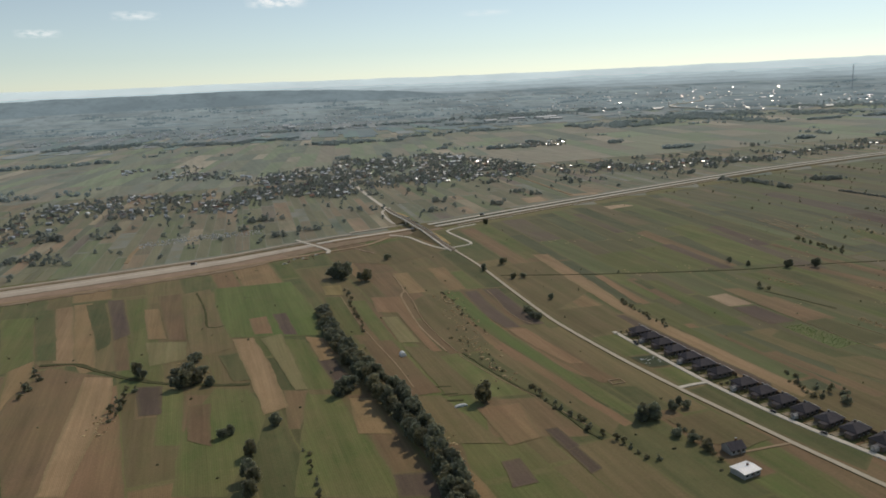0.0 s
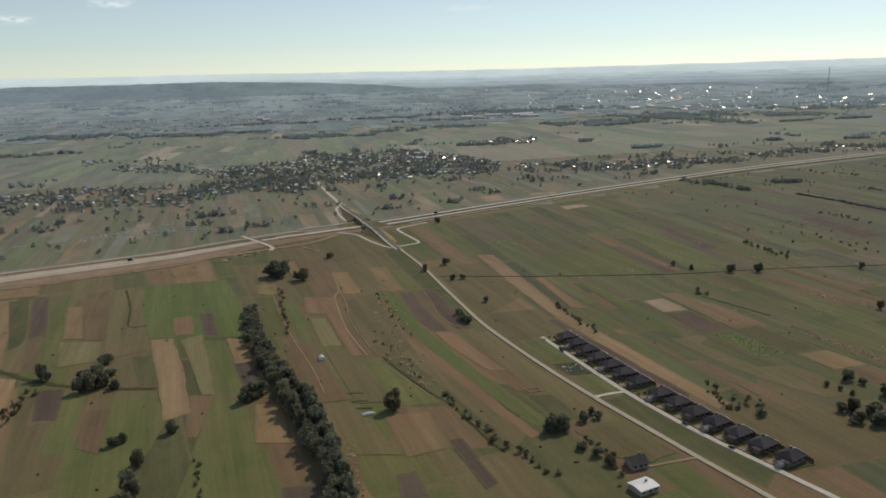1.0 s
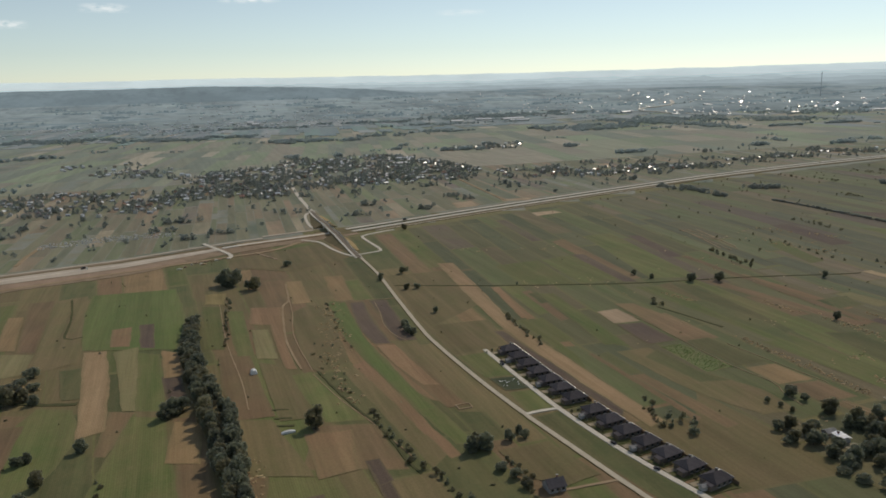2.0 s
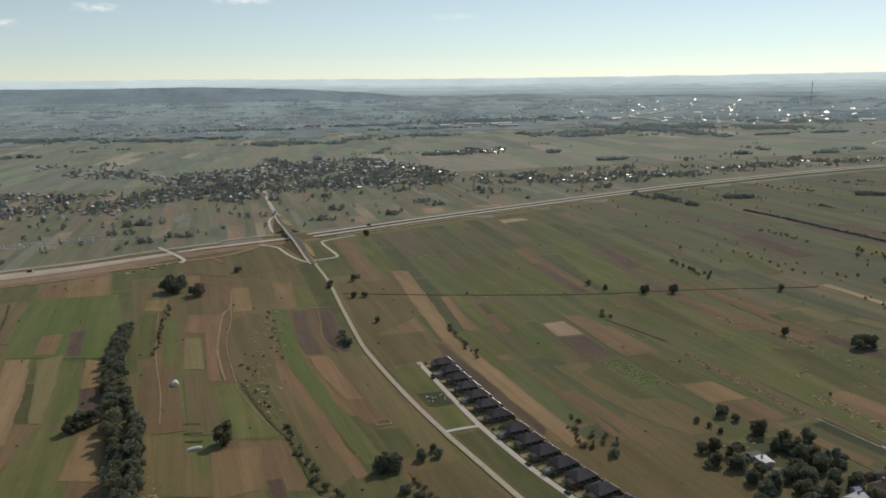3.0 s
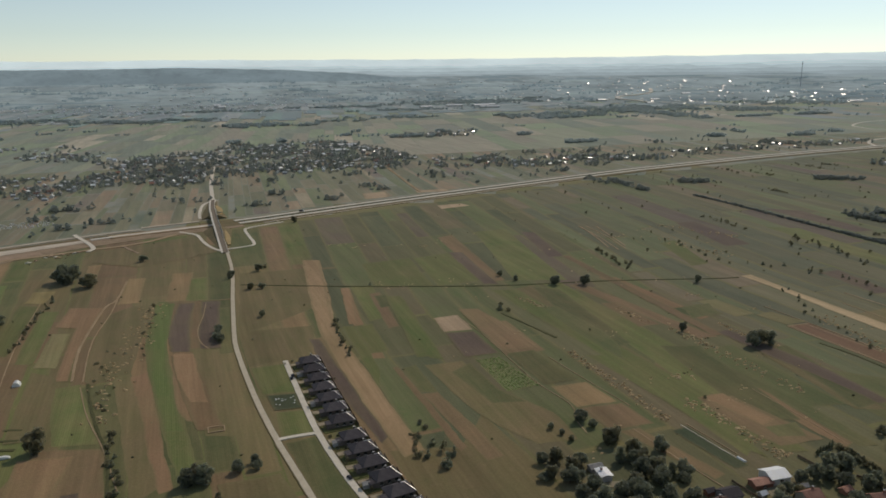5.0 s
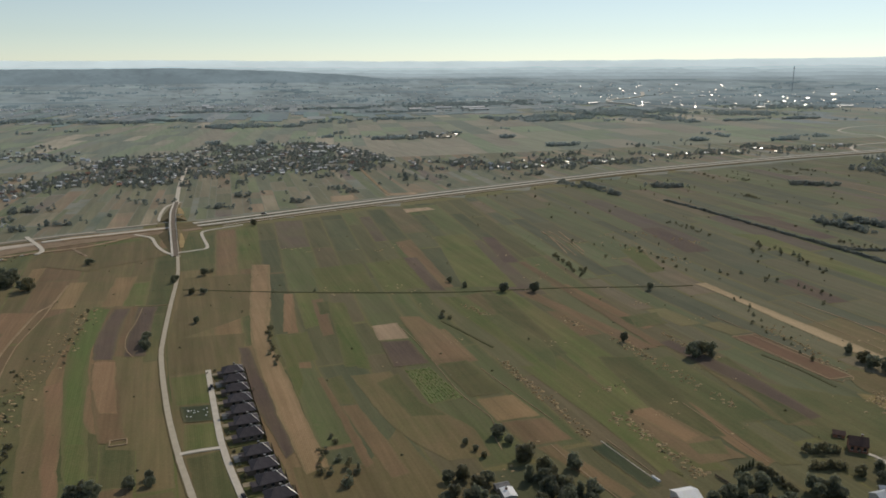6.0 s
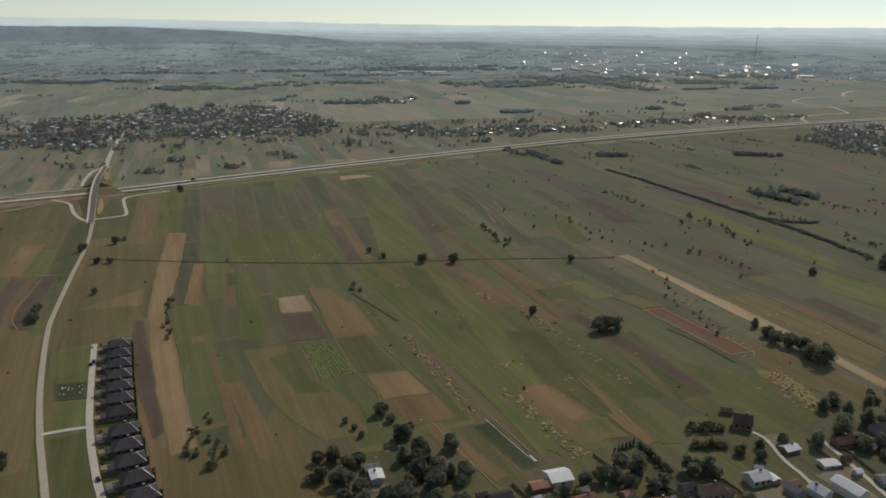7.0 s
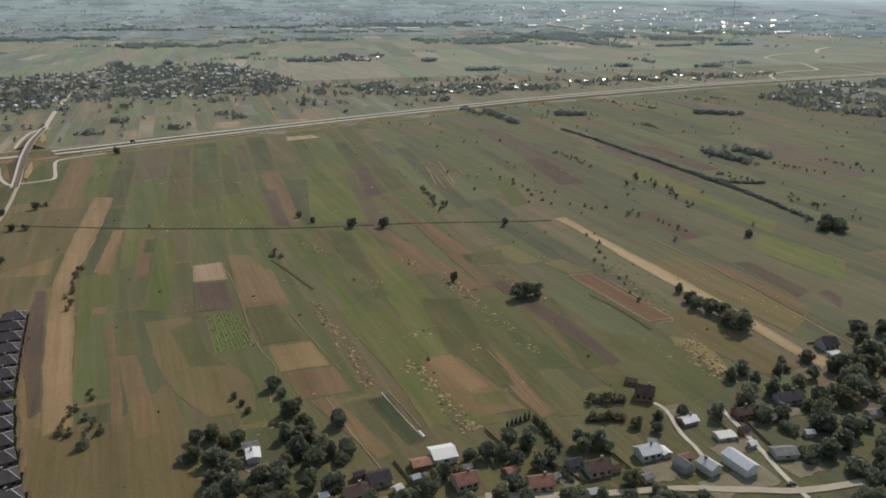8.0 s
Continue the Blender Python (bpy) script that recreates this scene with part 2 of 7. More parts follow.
ROOFS = {
    "slate": roofing("dark_slate", (0.070, 0.062, 0.066), (0.090, 0.080, 0.082), 0.85, 0.1),
    "tin": roofing("pale_tin", (0.78, 0.78, 0.76), (0.66, 0.66, 0.64), 0.40, 0.5, 0.6),
    "white": roofing("whitewashed_tin", (0.80, 0.79, 0.75), (0.70, 0.69, 0.65), 0.45, 0.5),
    "grey": roofing("asbestos_sheet", (0.24, 0.235, 0.225), (0.17, 0.168, 0.160), 0.7, 0.3),
    "tile": roofing("red_tile", (0.34, 0.180, 0.125), (0.25, 0.125, 0.088), 0.7, 0.3),
    "sheet": roofing("bright_sheet_metal", (0.84, 0.83, 0.80), (0.78, 0.77, 0.74), 0.28, 0.6, 0.6),
    "brown": roofing("brown_tile", (0.125, 0.075, 0.058), (0.090, 0.056, 0.045), 0.6, 0.3),
}


def plaster_coat(name, a, b):
    n = Nodes(name, 0.85, 0.2)
    colour = n.mix(n.ramp(n.noise(0.8, 5, n.coords()), 0.4, 0.7), lighter(a, 1.2), lighter(b, 1.2))
    return n.done(n.scaled(colour, n.add("ObjectInfo").outputs["Random"], 0.8, 1.1))


WALLS = {
    "cream": plaster_coat("cream_plaster", (0.46, 0.41, 0.32), (0.38, 0.34, 0.26)),
    "white": plaster_coat("white_plaster", (0.55, 0.54, 0.50), (0.46, 0.45, 0.42)),
    "grey": plaster_coat("grey_block", (0.34, 0.33, 0.31), (0.26, 0.25, 0.24)),
    "dark": plaster_coat("dark_brick", (0.15, 0.125, 0.105), (0.11, 0.092, 0.078)),
    "brick": plaster_coat("red_brick", (0.30, 0.15, 0.10), (0.23, 0.115, 0.08)),
}
GLASS = Nodes("window_glass", 0.08, 0.6).done((0.03, 0.035, 0.04))
TIMBER = dirt("weathered_timber", (0.16, 0.12, 0.085), (0.11, 0.085, 0.06), 0.8, 2.0)
TRIM = Nodes("pale_metal_trim", 0.4, 0.5, 0.4).done((0.80, 0.79, 0.75))
POLY = Nodes("white_polytunnel_film", 0.5, 0.4).done((0.80, 0.79, 0.75))


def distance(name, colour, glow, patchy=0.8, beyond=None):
    """Land so far off that its haze is painted as colour and glow: woods darker, open land paler, towards the rim
    another tone.
    """
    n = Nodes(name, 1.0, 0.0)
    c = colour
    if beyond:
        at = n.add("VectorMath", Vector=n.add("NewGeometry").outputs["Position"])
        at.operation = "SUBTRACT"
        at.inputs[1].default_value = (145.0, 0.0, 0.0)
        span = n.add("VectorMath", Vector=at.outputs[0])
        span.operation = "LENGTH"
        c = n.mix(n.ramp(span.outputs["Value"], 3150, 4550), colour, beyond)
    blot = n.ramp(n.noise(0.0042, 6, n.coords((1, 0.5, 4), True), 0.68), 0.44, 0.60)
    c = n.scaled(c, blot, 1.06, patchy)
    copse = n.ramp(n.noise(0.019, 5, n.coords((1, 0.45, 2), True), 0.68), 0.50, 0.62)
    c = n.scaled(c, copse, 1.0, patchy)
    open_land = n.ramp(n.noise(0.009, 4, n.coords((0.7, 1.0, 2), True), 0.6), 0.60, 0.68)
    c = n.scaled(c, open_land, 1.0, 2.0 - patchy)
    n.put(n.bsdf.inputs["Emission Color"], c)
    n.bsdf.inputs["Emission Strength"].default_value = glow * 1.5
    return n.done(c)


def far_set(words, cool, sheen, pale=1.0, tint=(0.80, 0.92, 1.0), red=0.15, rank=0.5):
    """Crops of far fields: haze painted in as paler, bluer base colours and more sheen."""
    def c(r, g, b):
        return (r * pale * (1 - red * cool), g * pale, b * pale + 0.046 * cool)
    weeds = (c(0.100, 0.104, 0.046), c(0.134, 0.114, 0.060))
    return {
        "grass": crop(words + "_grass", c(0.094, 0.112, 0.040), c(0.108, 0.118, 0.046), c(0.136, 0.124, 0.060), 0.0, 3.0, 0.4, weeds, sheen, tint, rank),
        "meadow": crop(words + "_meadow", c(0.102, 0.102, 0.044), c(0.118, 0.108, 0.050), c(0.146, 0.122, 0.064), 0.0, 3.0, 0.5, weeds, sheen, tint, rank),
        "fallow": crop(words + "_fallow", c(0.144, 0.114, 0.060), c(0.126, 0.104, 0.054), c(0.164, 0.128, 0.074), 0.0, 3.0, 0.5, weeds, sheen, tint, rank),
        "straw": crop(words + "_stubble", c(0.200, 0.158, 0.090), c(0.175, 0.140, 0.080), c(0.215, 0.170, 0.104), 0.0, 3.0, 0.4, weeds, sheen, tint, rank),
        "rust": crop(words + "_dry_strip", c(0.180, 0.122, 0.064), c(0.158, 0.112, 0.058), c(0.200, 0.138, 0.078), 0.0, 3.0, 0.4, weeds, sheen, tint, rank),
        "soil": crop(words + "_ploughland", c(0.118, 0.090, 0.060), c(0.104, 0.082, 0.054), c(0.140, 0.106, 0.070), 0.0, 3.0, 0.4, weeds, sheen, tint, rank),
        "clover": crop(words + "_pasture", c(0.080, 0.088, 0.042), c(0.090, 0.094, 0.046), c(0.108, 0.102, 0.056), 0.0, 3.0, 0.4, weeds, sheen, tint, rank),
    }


# cool sets how much haze is put into each set's colours
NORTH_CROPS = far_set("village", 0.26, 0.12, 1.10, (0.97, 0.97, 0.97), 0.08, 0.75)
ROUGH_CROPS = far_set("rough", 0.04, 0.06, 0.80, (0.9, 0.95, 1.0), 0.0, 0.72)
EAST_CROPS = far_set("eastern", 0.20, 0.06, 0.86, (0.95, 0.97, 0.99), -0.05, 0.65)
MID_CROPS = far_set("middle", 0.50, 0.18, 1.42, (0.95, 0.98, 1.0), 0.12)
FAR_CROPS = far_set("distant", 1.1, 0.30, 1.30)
# Leaf colours paled and blued, so haze is part of the base colour
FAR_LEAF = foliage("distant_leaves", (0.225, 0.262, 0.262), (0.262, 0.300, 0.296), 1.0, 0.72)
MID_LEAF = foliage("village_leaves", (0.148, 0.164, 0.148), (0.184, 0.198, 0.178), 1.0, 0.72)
# Backdrop tones: haze painted in as bluer, glowing colour
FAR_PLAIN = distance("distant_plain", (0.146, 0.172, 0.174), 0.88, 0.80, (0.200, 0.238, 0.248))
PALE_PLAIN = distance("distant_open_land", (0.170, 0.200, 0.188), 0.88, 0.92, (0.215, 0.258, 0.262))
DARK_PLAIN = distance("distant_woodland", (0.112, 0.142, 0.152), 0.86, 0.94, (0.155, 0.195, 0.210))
HAZE_BANDS = [distance("haze_band", c, 0.95, 0.965) for c in ((0.420, 0.485, 0.490), (0.350, 0.410, 0.422), (0.293, 0.349, 0.362), (0.247, 0.296, 0.310), (0.210, 0.251, 0.264), (0.181, 0.217, 0.228))]
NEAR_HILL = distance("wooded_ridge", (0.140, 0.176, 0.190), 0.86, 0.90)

# ---- ground and distance ----
MID = Vector((145.0, 0.0))
EYE_HEIGHT, FLAT, RIM = 148.0, 3300.0, 4700.0


def ground_height(r):
    """Flat farmland, raised beyond FLAT to fit far land to the camera's view."""
    if r <= FLAT:
        return 0.0
    return EYE_HEIGHT * (1 - r / FLAT * (RIM - r) / (RIM - FLAT))


def settle(x, y):
    """Where the line of sight to a far plan point meets the rising ground."""
    d = Vector((x, y)) - MID
    r = d.length
    if r > FLAT:
        d *= (RIM - (RIM - FLAT) * FLAT / r) / r
    return MID.x + d.x, MID.y + d.y


def ring_sheet(radii, sectors):
    verts, faces = [(MID.x, MID.y, 0.0)], []
    for r in radii:
        for k in range(sectors):
            a = 2 * math.pi * k / sectors
            verts.append((MID.x + r * math.sin(a), MID.y + r * math.cos(a), ground_height(r)))
    for k in range(sectors):
        faces.append((0, 1 + (k + 1) % sectors, 1 + k))
    for i in range(len(radii) - 1):
        for k in range(sectors):
            a, b = 1 + i * sectors + k, 1 + i * sectors + (k + 1) % sectors
            faces.append((a, b, b + sectors, a + sectors))
    return verts, faces


radii = [60 * i for i in range(1, 56)] + [3300 + 50 * i for i in range(1, 29)]
verts, faces = ring_sheet(radii, 240)
me = bpy.data.meshes.new("ground")
me.from_pydata(verts, [], faces)
me.materials.append(GROUND)
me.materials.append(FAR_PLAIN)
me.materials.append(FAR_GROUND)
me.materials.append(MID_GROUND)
# Ground tones step through painted haze by distance; the outermost one glows
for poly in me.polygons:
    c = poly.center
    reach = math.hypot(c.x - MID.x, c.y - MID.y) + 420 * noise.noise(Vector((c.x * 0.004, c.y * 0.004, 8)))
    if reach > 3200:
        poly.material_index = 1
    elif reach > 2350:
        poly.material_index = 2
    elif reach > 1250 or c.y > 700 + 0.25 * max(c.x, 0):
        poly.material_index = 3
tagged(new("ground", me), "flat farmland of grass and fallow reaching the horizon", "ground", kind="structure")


def ridge(name, r, lift, material, seed, az0, az1, rough, label):
    """A long wooded rise, also used for haze bands; lift(azimuth) is its height angle in degrees seen from the flight
    line.
    """
    bm = bmesh.new()
    rows = []
    n = int((az1 - az0) / 0.2)
    for i in range(n + 1):
        az = az0 + (az1 - az0) * i / n
        a = radians(az)
        top = lift(az) + rough * (noise.noise(Vector((az * 0.35, seed, 0))) + 0.5 * noise.noise(Vector((az * 1.3, seed, 3))) + 0.22 * noise.noise(Vector((az * 5, seed, 5))))
        z = EYE_HEIGHT + r * math.tan(radians(top))
        col = []
        for f, back in ((0.0, -260), (0.55, -120), (0.88, -40), (1.0, 0), (0.6, 60)):
            rr = r + back
            base = min(ground_height(rr), z) - 8
            col.append(bm.verts.new((MID.x + rr * math.sin(a), MID.y + rr * math.cos(a), base + (z - base) * f)))
        rows.append(col)
    for p, q in zip(rows, rows[1:]):
        for i in range(4):
            bm.faces.new((p[i], q[i], q[i + 1], p[i + 1]))
    return tagged(part(name, bm, material, smooth=True), label, "hills", kind="structure")


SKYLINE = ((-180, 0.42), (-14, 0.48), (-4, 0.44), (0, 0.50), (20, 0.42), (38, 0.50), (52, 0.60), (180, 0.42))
# Below the hills, added glowing bands darken step by step to imitate haze
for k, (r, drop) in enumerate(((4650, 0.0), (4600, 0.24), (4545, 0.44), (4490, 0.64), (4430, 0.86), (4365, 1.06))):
    ridge("backdrop", r, lambda az, drop=drop: lerp(az, *SKYLINE) * (1 - 0.25 * drop) - drop, HAZE_BANDS[k], 2.0 + 3.1 * k, -180, 180, 0.055, ("pale blue hills along the hazy horizon", "hazy blue rise below the hills")[k > 0])
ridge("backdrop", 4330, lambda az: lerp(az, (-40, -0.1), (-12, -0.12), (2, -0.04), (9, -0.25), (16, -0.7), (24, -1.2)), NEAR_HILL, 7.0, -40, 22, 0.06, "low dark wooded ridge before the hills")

# ---- roads ----
def ribbon(points, width, z, thick, bm=None, rough=0.12, step=4.0, crown=0.0):
    """A road slab along plan points, with slightly uneven edges. z may be a function of the plan point."""
    bm = bm or bmesh.new()
    line = spline(points, step)
    rows = []
    for i, p in enumerate(line):
        d = (line[min(i + 1, len(line) - 1)] - line[max(i - 1, 0)]).normalized()
        side = Vector((-d.y, d.x))
        w = width(i / (len(line) - 1)) if callable(width) else width
        zz = z(p) if callable(z) else z
        col = []
        for s, dz in ((-0.5, -thick), (-0.5, 0), (0, crown), (0.5, 0), (0.5, -thick)):
            e = p + side * (s * (w + (rough * w * noise.noise(Vector((p.x * 0.21 + s * 31, p.y * 0.21, 4))) if s else 0)))
            col.append(bm.verts.new((e.x, e.y, zz + dz)))
        rows.append(col)
    for a, b in zip(rows, rows[1:]):
        for i in range(4):
            bm.faces.new((a[i], a[i + 1], b[i + 1], b[i]))
    bm.faces.new(rows[0])
    bm.faces.new(rows[-1][::-1])
    bmesh.ops.recalc_face_normals(bm, faces=bm.faces)
    return bm


def road(name, label, material, points, width, z=0.35, thick=0.4, rough=0.12, category="road"):
    return tagged(part(name, ribbon(points, width, z, thick, rough=rough), material), label, category, kind="structure")


ACCESS = ((214, 628), (213, 565), (207.5, 490), (203.5, 430), (202.5, 398), (205, 337), (209.2, 289), (213.5, 255), (217.5, 224), (222, 195), (229, 150), (240, 60))
LANE = ((224.6, 374), (225, 330), (226, 290), (229.5, 253), (234, 226), (239, 203), (250, 150))
road("verge", "bare earth shoulders of the lane", BERM, ACCESS, 3.3, 0.29, 0.4, 0.2, "verge")
road("road", "narrow grey asphalt lane through the fields", ASPHALT, ACCESS, 2.45)
road("road", "pale concrete street beside a row of houses", CONCRETE, LANE, 2.6, 0.37)
road("road", "short pale concrete link between lane and street", CONCRETE, ((209.6, 289), (217, 289.6), (225.6, 289.2)), 2.2, 0.39)
road("road", "pale service road curving to the motorway", CONCRETE, ((178, 727), (184, 720), (193, 707), (198, 672), (204, 648), (210, 636), (215, 627)), 2.8, 0.39)
road("road", "pale service road bending round the bridge ramp", CONCRETE, ((209, 640), (220, 642), (233, 646), (237.5, 650), (238.2, 662), (236.5, 690), (236, 714), (240, 722), (252, 729), (275, 739)), 2.7, 0.41)
road("road", "pale service road on the far side of the motorway", CONCRETE, ((221, 893), (207, 872), (201, 835), (199, 790), (206, 776)), 3.0, 0.37)
road("road", "village street running away from the bridge", CONCRETE, ((217, 880), (218, 930), (222, 1025), (230, 1140), (238, 1220), (254, 1375), (292, 1600)), 4.6, 0.39)
road("dirt_track", "pale gravel crossing over the motorway works", CONCRETE, ((88, 748), (93, 733), (102, 709), (109, 684), (106, 672)), 3.6, 0.85)
road("dirt_track", "dusty haul road along the earthworks", SAND, ((-700, 536), (-330, 591), (-230, 604), (-150, 620), (-92, 628), (16, 656), (64, 668), (102, 678), (145, 690), (175, 716)), 4.6, 0.52, 0.6, 0.3)
road("dirt_track", "pale dirt track to the village", SAND, ((455, 862), (465, 965), (482, 1131)), 3.6, 0.41, 0.5, 0.3)
road("dirt_track", "pale gravel track by the cemetery", SAND, ((-68, 722), (-66, 760), (-60, 800)), 3.6, 0.41, 0.5, 0.3)
road("dirt_track", "twin wheel track through dry grass", SAND, ((140.6, 566), (136, 520), (130.3, 506), (124.9, 461), (122.5, 432), (122.6, 404), (123.4, 384)), 1.3, 0.26, 0.2, 0.5)
road("dirt_track", "faint rut beside a worn field track", SAND, ((139.8, 564), (134.2, 490), (129.2, 455), (127.6, 424), (128.6, 381)), 0.7, 0.27, 0.2, 0.6)
road("dirt_track", "thin trodden path beside a dark plot", SAND, ((191, 493), (188, 465), (184.1, 441), (184.4, 420), (188.5, 406)), 0.5, 0.26, 0.2, 0.6)
road("dirt_track", "reddish path beside the belt of trees", SAND, ((90, 529), (89, 447), (92, 379), (92, 342)), 0.6, 0.26, 0.2, 0.6)
road("hedge_line", "dark weedy ditch between strips", RANK_GRASS, ((131, 378), (135, 349), (140, 322), (145, 298), (147, 269), (149, 256)), 1.1, 0.28, 0.3, 0.8, "field edge")
road("dirt_track", "pale worn edge round a tilled plot", SAND, ((503.9, 324.6), (505.5, 292), (507.1, 259.5)), 0.7, 0.27, 0.2, 0.6)
road("dirt_track", "pale worn edge round a tilled plot", SAND, ((519.7, 324), (520.9, 290), (520.7, 259)), 0.7, 0.27, 0.2, 0.6)
road("dirt_track", "pale worn end of a tilled plot", SAND, ((503.6, 324.6), (512, 324.2), (520, 323.8)), 0.8, 0.272, 0.2, 0.4)
road("dirt_track", "pale worn end of a tilled plot", SAND, ((506.8, 259.5), (514, 259.1), (521, 258.8)), 0.8, 0.272, 0.2, 0.4)
road("dirt_track", "thin orange track along dry meadow", SAND, ((587.3, 363), (588.5, 314), (583.2, 270), (579.6, 234), (576, 200)), 1.0, 0.27, 0.2, 0.6)
road("dirt_track", "pale worn edge along a tilled strip", SAND, ((532, 612), (523, 570), (512, 530)), 1.2, 0.27, 0.2, 0.6)
road("dirt_track", "pale worn edge along a tilled strip", SAND, ((546, 607), (537, 568), (528, 530)), 1.2, 0.27, 0.2, 0.6)
road("dirt_track", "faint pale track beside a stubble strip", SAND, ((568.5, 346), (567, 307), (565.4, 268)), 0.7, 0.27, 0.2, 0.6)
road("dirt_track", "sandy path beside the trees", SAND, ((334, 400), (335, 368), (333.5, 307), (337, 277), (332, 263), (330, 250)), 0.35, 0.26, 0.2, 0.5)
road("dirt_track", "twin-rut track between fallow strips", SAND, ((354, 330), (357, 300), (361, 266)), 0.4, 0.26, 0.2, 0.5)
road("dirt_track", "pale wheel ruts along a fallow strip", SAND, ((350, 247), (352, 221), (355, 197), (358, 176)), 0.5, 0.26, 0.2, 0.5)
road("driveway", "pale drive to a brick house", CONCRETE, ((463, 198), (464, 192), (459, 178), (458, 170), (456, 162)), 1.6, 0.40, 0.4)
road("driveway", "pale drive between sheds and garden trees", CONCRETE, ((484, 186), (478, 161), (473, 143), (470, 120)), 1.8, 0.40, 0.4)
road("dirt_track", "pale ruts along a reddish strip", SAND, ((424, 262), (423.4, 235), (422, 206)), 0.4, 0.27, 0.2, 0.6)
road("road", "grey village street among sheds and yards", ASPHALT, ((380, 172), (409, 161), (437, 153), (458, 144), (480, 136), (540, 128)), 2.8, 0.41, 0.4)
road("dirt_track", "distant lane winding past the motorway", CONCRETE, ((1370, 1031), (1407, 1078), (1463, 1115), (1531, 1130), (1590, 1138), (1637, 1198), (1680, 1265), (1663, 1296), (1686, 1363), (1719, 1402), (1799, 1450), (1867, 1470), (1962, 1468), (2060, 1360)), 6.0, 0.45, 0.5, 0.1)
road("dirt_track", "distant pale road to the town", CONCRETE, ((1972, 1484), (2064, 1561), (2172, 1623)), 9.0, 0.5, 0.5, 0.1)
road("dirt_track", "long distant pale road across the plain", CONCRETE, ((1998, 2565), (1880, 2189), (1861, 2017), (1909, 1904), (1956, 1871)), 8.0, 0.85, 0.8, 0.2)
road("dirt_track", "winding pale road by the distant woods", SLAB, [settle(*p) for p in ((1926, 2572), (1965, 2694), (1995, 2874), (2142, 3069), (2299, 3174), (2538, 3415), (2848, 3864))], 15.0, lambda p: ground_height(math.hypot(p[0] - MID.x, p[1] - MID.y)) + 5.0, 5.5, 0.1)


road("driveway", "pale drive from the lane to a house", SAND, ((195, 225), (205, 224.6), (216.5, 224)), 1.4, 0.3, 0.2, 0.3)
road("dirt_track", "short pale farm track off the lane", SAND, ((186, 500), (194, 497), (206, 495)), 0.9, 0.26, 0.2, 0.3)
road("dirt_track", "pale track round a ploughed plot", SAND, ((506, 326), (507, 292), (508.5, 258), (514, 257), (520.5, 258), (518, 292), (516, 324)), 0.6, 0.26, 0.2, 0.4)
road("dirt_track", "row of pale boards beside a dark plot", CONCRETE, ((370.5, 243), (372, 226), (373.5, 212)), 0.3, 0.28, 0.2, 0.6)
road("dirt_track", "second row of pale boards beside a dark plot", SAND, ((373.2, 243), (374.6, 228), (375.6, 215)), 0.35, 0.3, 0.3, 0.5)
road("dirt_track", "pale worn edge of a reddish strip", SAND, ((530.9, 614.4), (525.7, 571.1), (515.4, 520.8)), 0.9, 0.27, 0.2, 0.5)
road("dirt_track", "pale worn edge of a reddish strip", SAND, ((537.7, 612.2), (532.6, 566.6), (523.0, 522.1)), 0.9, 0.27, 0.2, 0.5)
road("dirt_track", "pale edge of a long field", SAND, ((517.7, 358.4), (520.8, 306.5), (522.9, 262.7)), 0.5, 0.27, 0.2, 0.5)
road("dirt_track", "pale ruts beside a ploughed strip", SAND, ((597.2, 304.6), (596.6, 280.3), (596.8, 259.0)), 0.7, 0.27, 0.2, 0.5)
road("dirt_track", "pale dusty track on the eastern meadow", SAND, ((865.8, 508.7), (867.0, 485.4), (864.3, 467.0)), 1.6, 0.27, 0.2, 0.5)
road("dirt_track", "pale dusty track on the eastern meadow", SAND, ((1012.5, 703.2), (998.5, 648.2), (974.2, 581.9)), 2.0, 0.27, 0.2, 0.5)
road("hedge_line", "dark weedy edge between strips", RANK_GRASS, ((-96, 459), (-77, 453), (-65, 438), (-53, 424), (-43, 413), (-24, 398), (4, 384), (15, 381)), 2.8, 0.28, 0.3, 0.8, "field edge")
road("hedge_line", "dark weedy edge of a green plot", RANK_GRASS, ((-9, 584), (-4, 533), (-3, 491), (7, 490)), 1.6, 0.28, 0.3, 0.8, "field edge")
road("hedge_line", "dark weedy edge beside meadow strips", RANK_GRASS, ((360, 405), (366, 380), (371, 355)), 1.4, 0.28, 0.3, 0.8, "field edge")
road("hedge_line", "dark weedy edge through the eastern grass", RANK_GRASS, ((500, 297), (503, 275), (503, 252)), 1.4, 0.28, 0.3, 0.8, "field edge")
road("dirt_track", "pale worn path along a fallow plot", SAND, ((128, 375), (134, 340), (143, 305), (150, 270)), 0.5, 0.24, 0.2, 0.6)

# ---- motorway under construction ----
def motorway_y(x):
    return lerp(x, (-700, 590), (-330, 634), (-158, 655), (-95, 666), (17, 690), (85, 716), (127, 730), (205, 748), (240, 757), (356, 797), (460, 830), (583, 867), (690, 898), (806, 930), (926, 955), (1053, 979), (1190, 1000), (1319, 1013), (1472, 1028), (1700, 1040), (2400, 1050))


def motorway_line(offset, x0, x1, n=40):
    out = []
    for i in range(n + 1):
        x = x0 + (x1 - x0) * i / n
        s = (motorway_y(x + 8) - motorway_y(x - 8)) / 16
        k = math.hypot(1, s)
        out.append((x - s / k * offset, motorway_y(x) + offset / k))
    return out


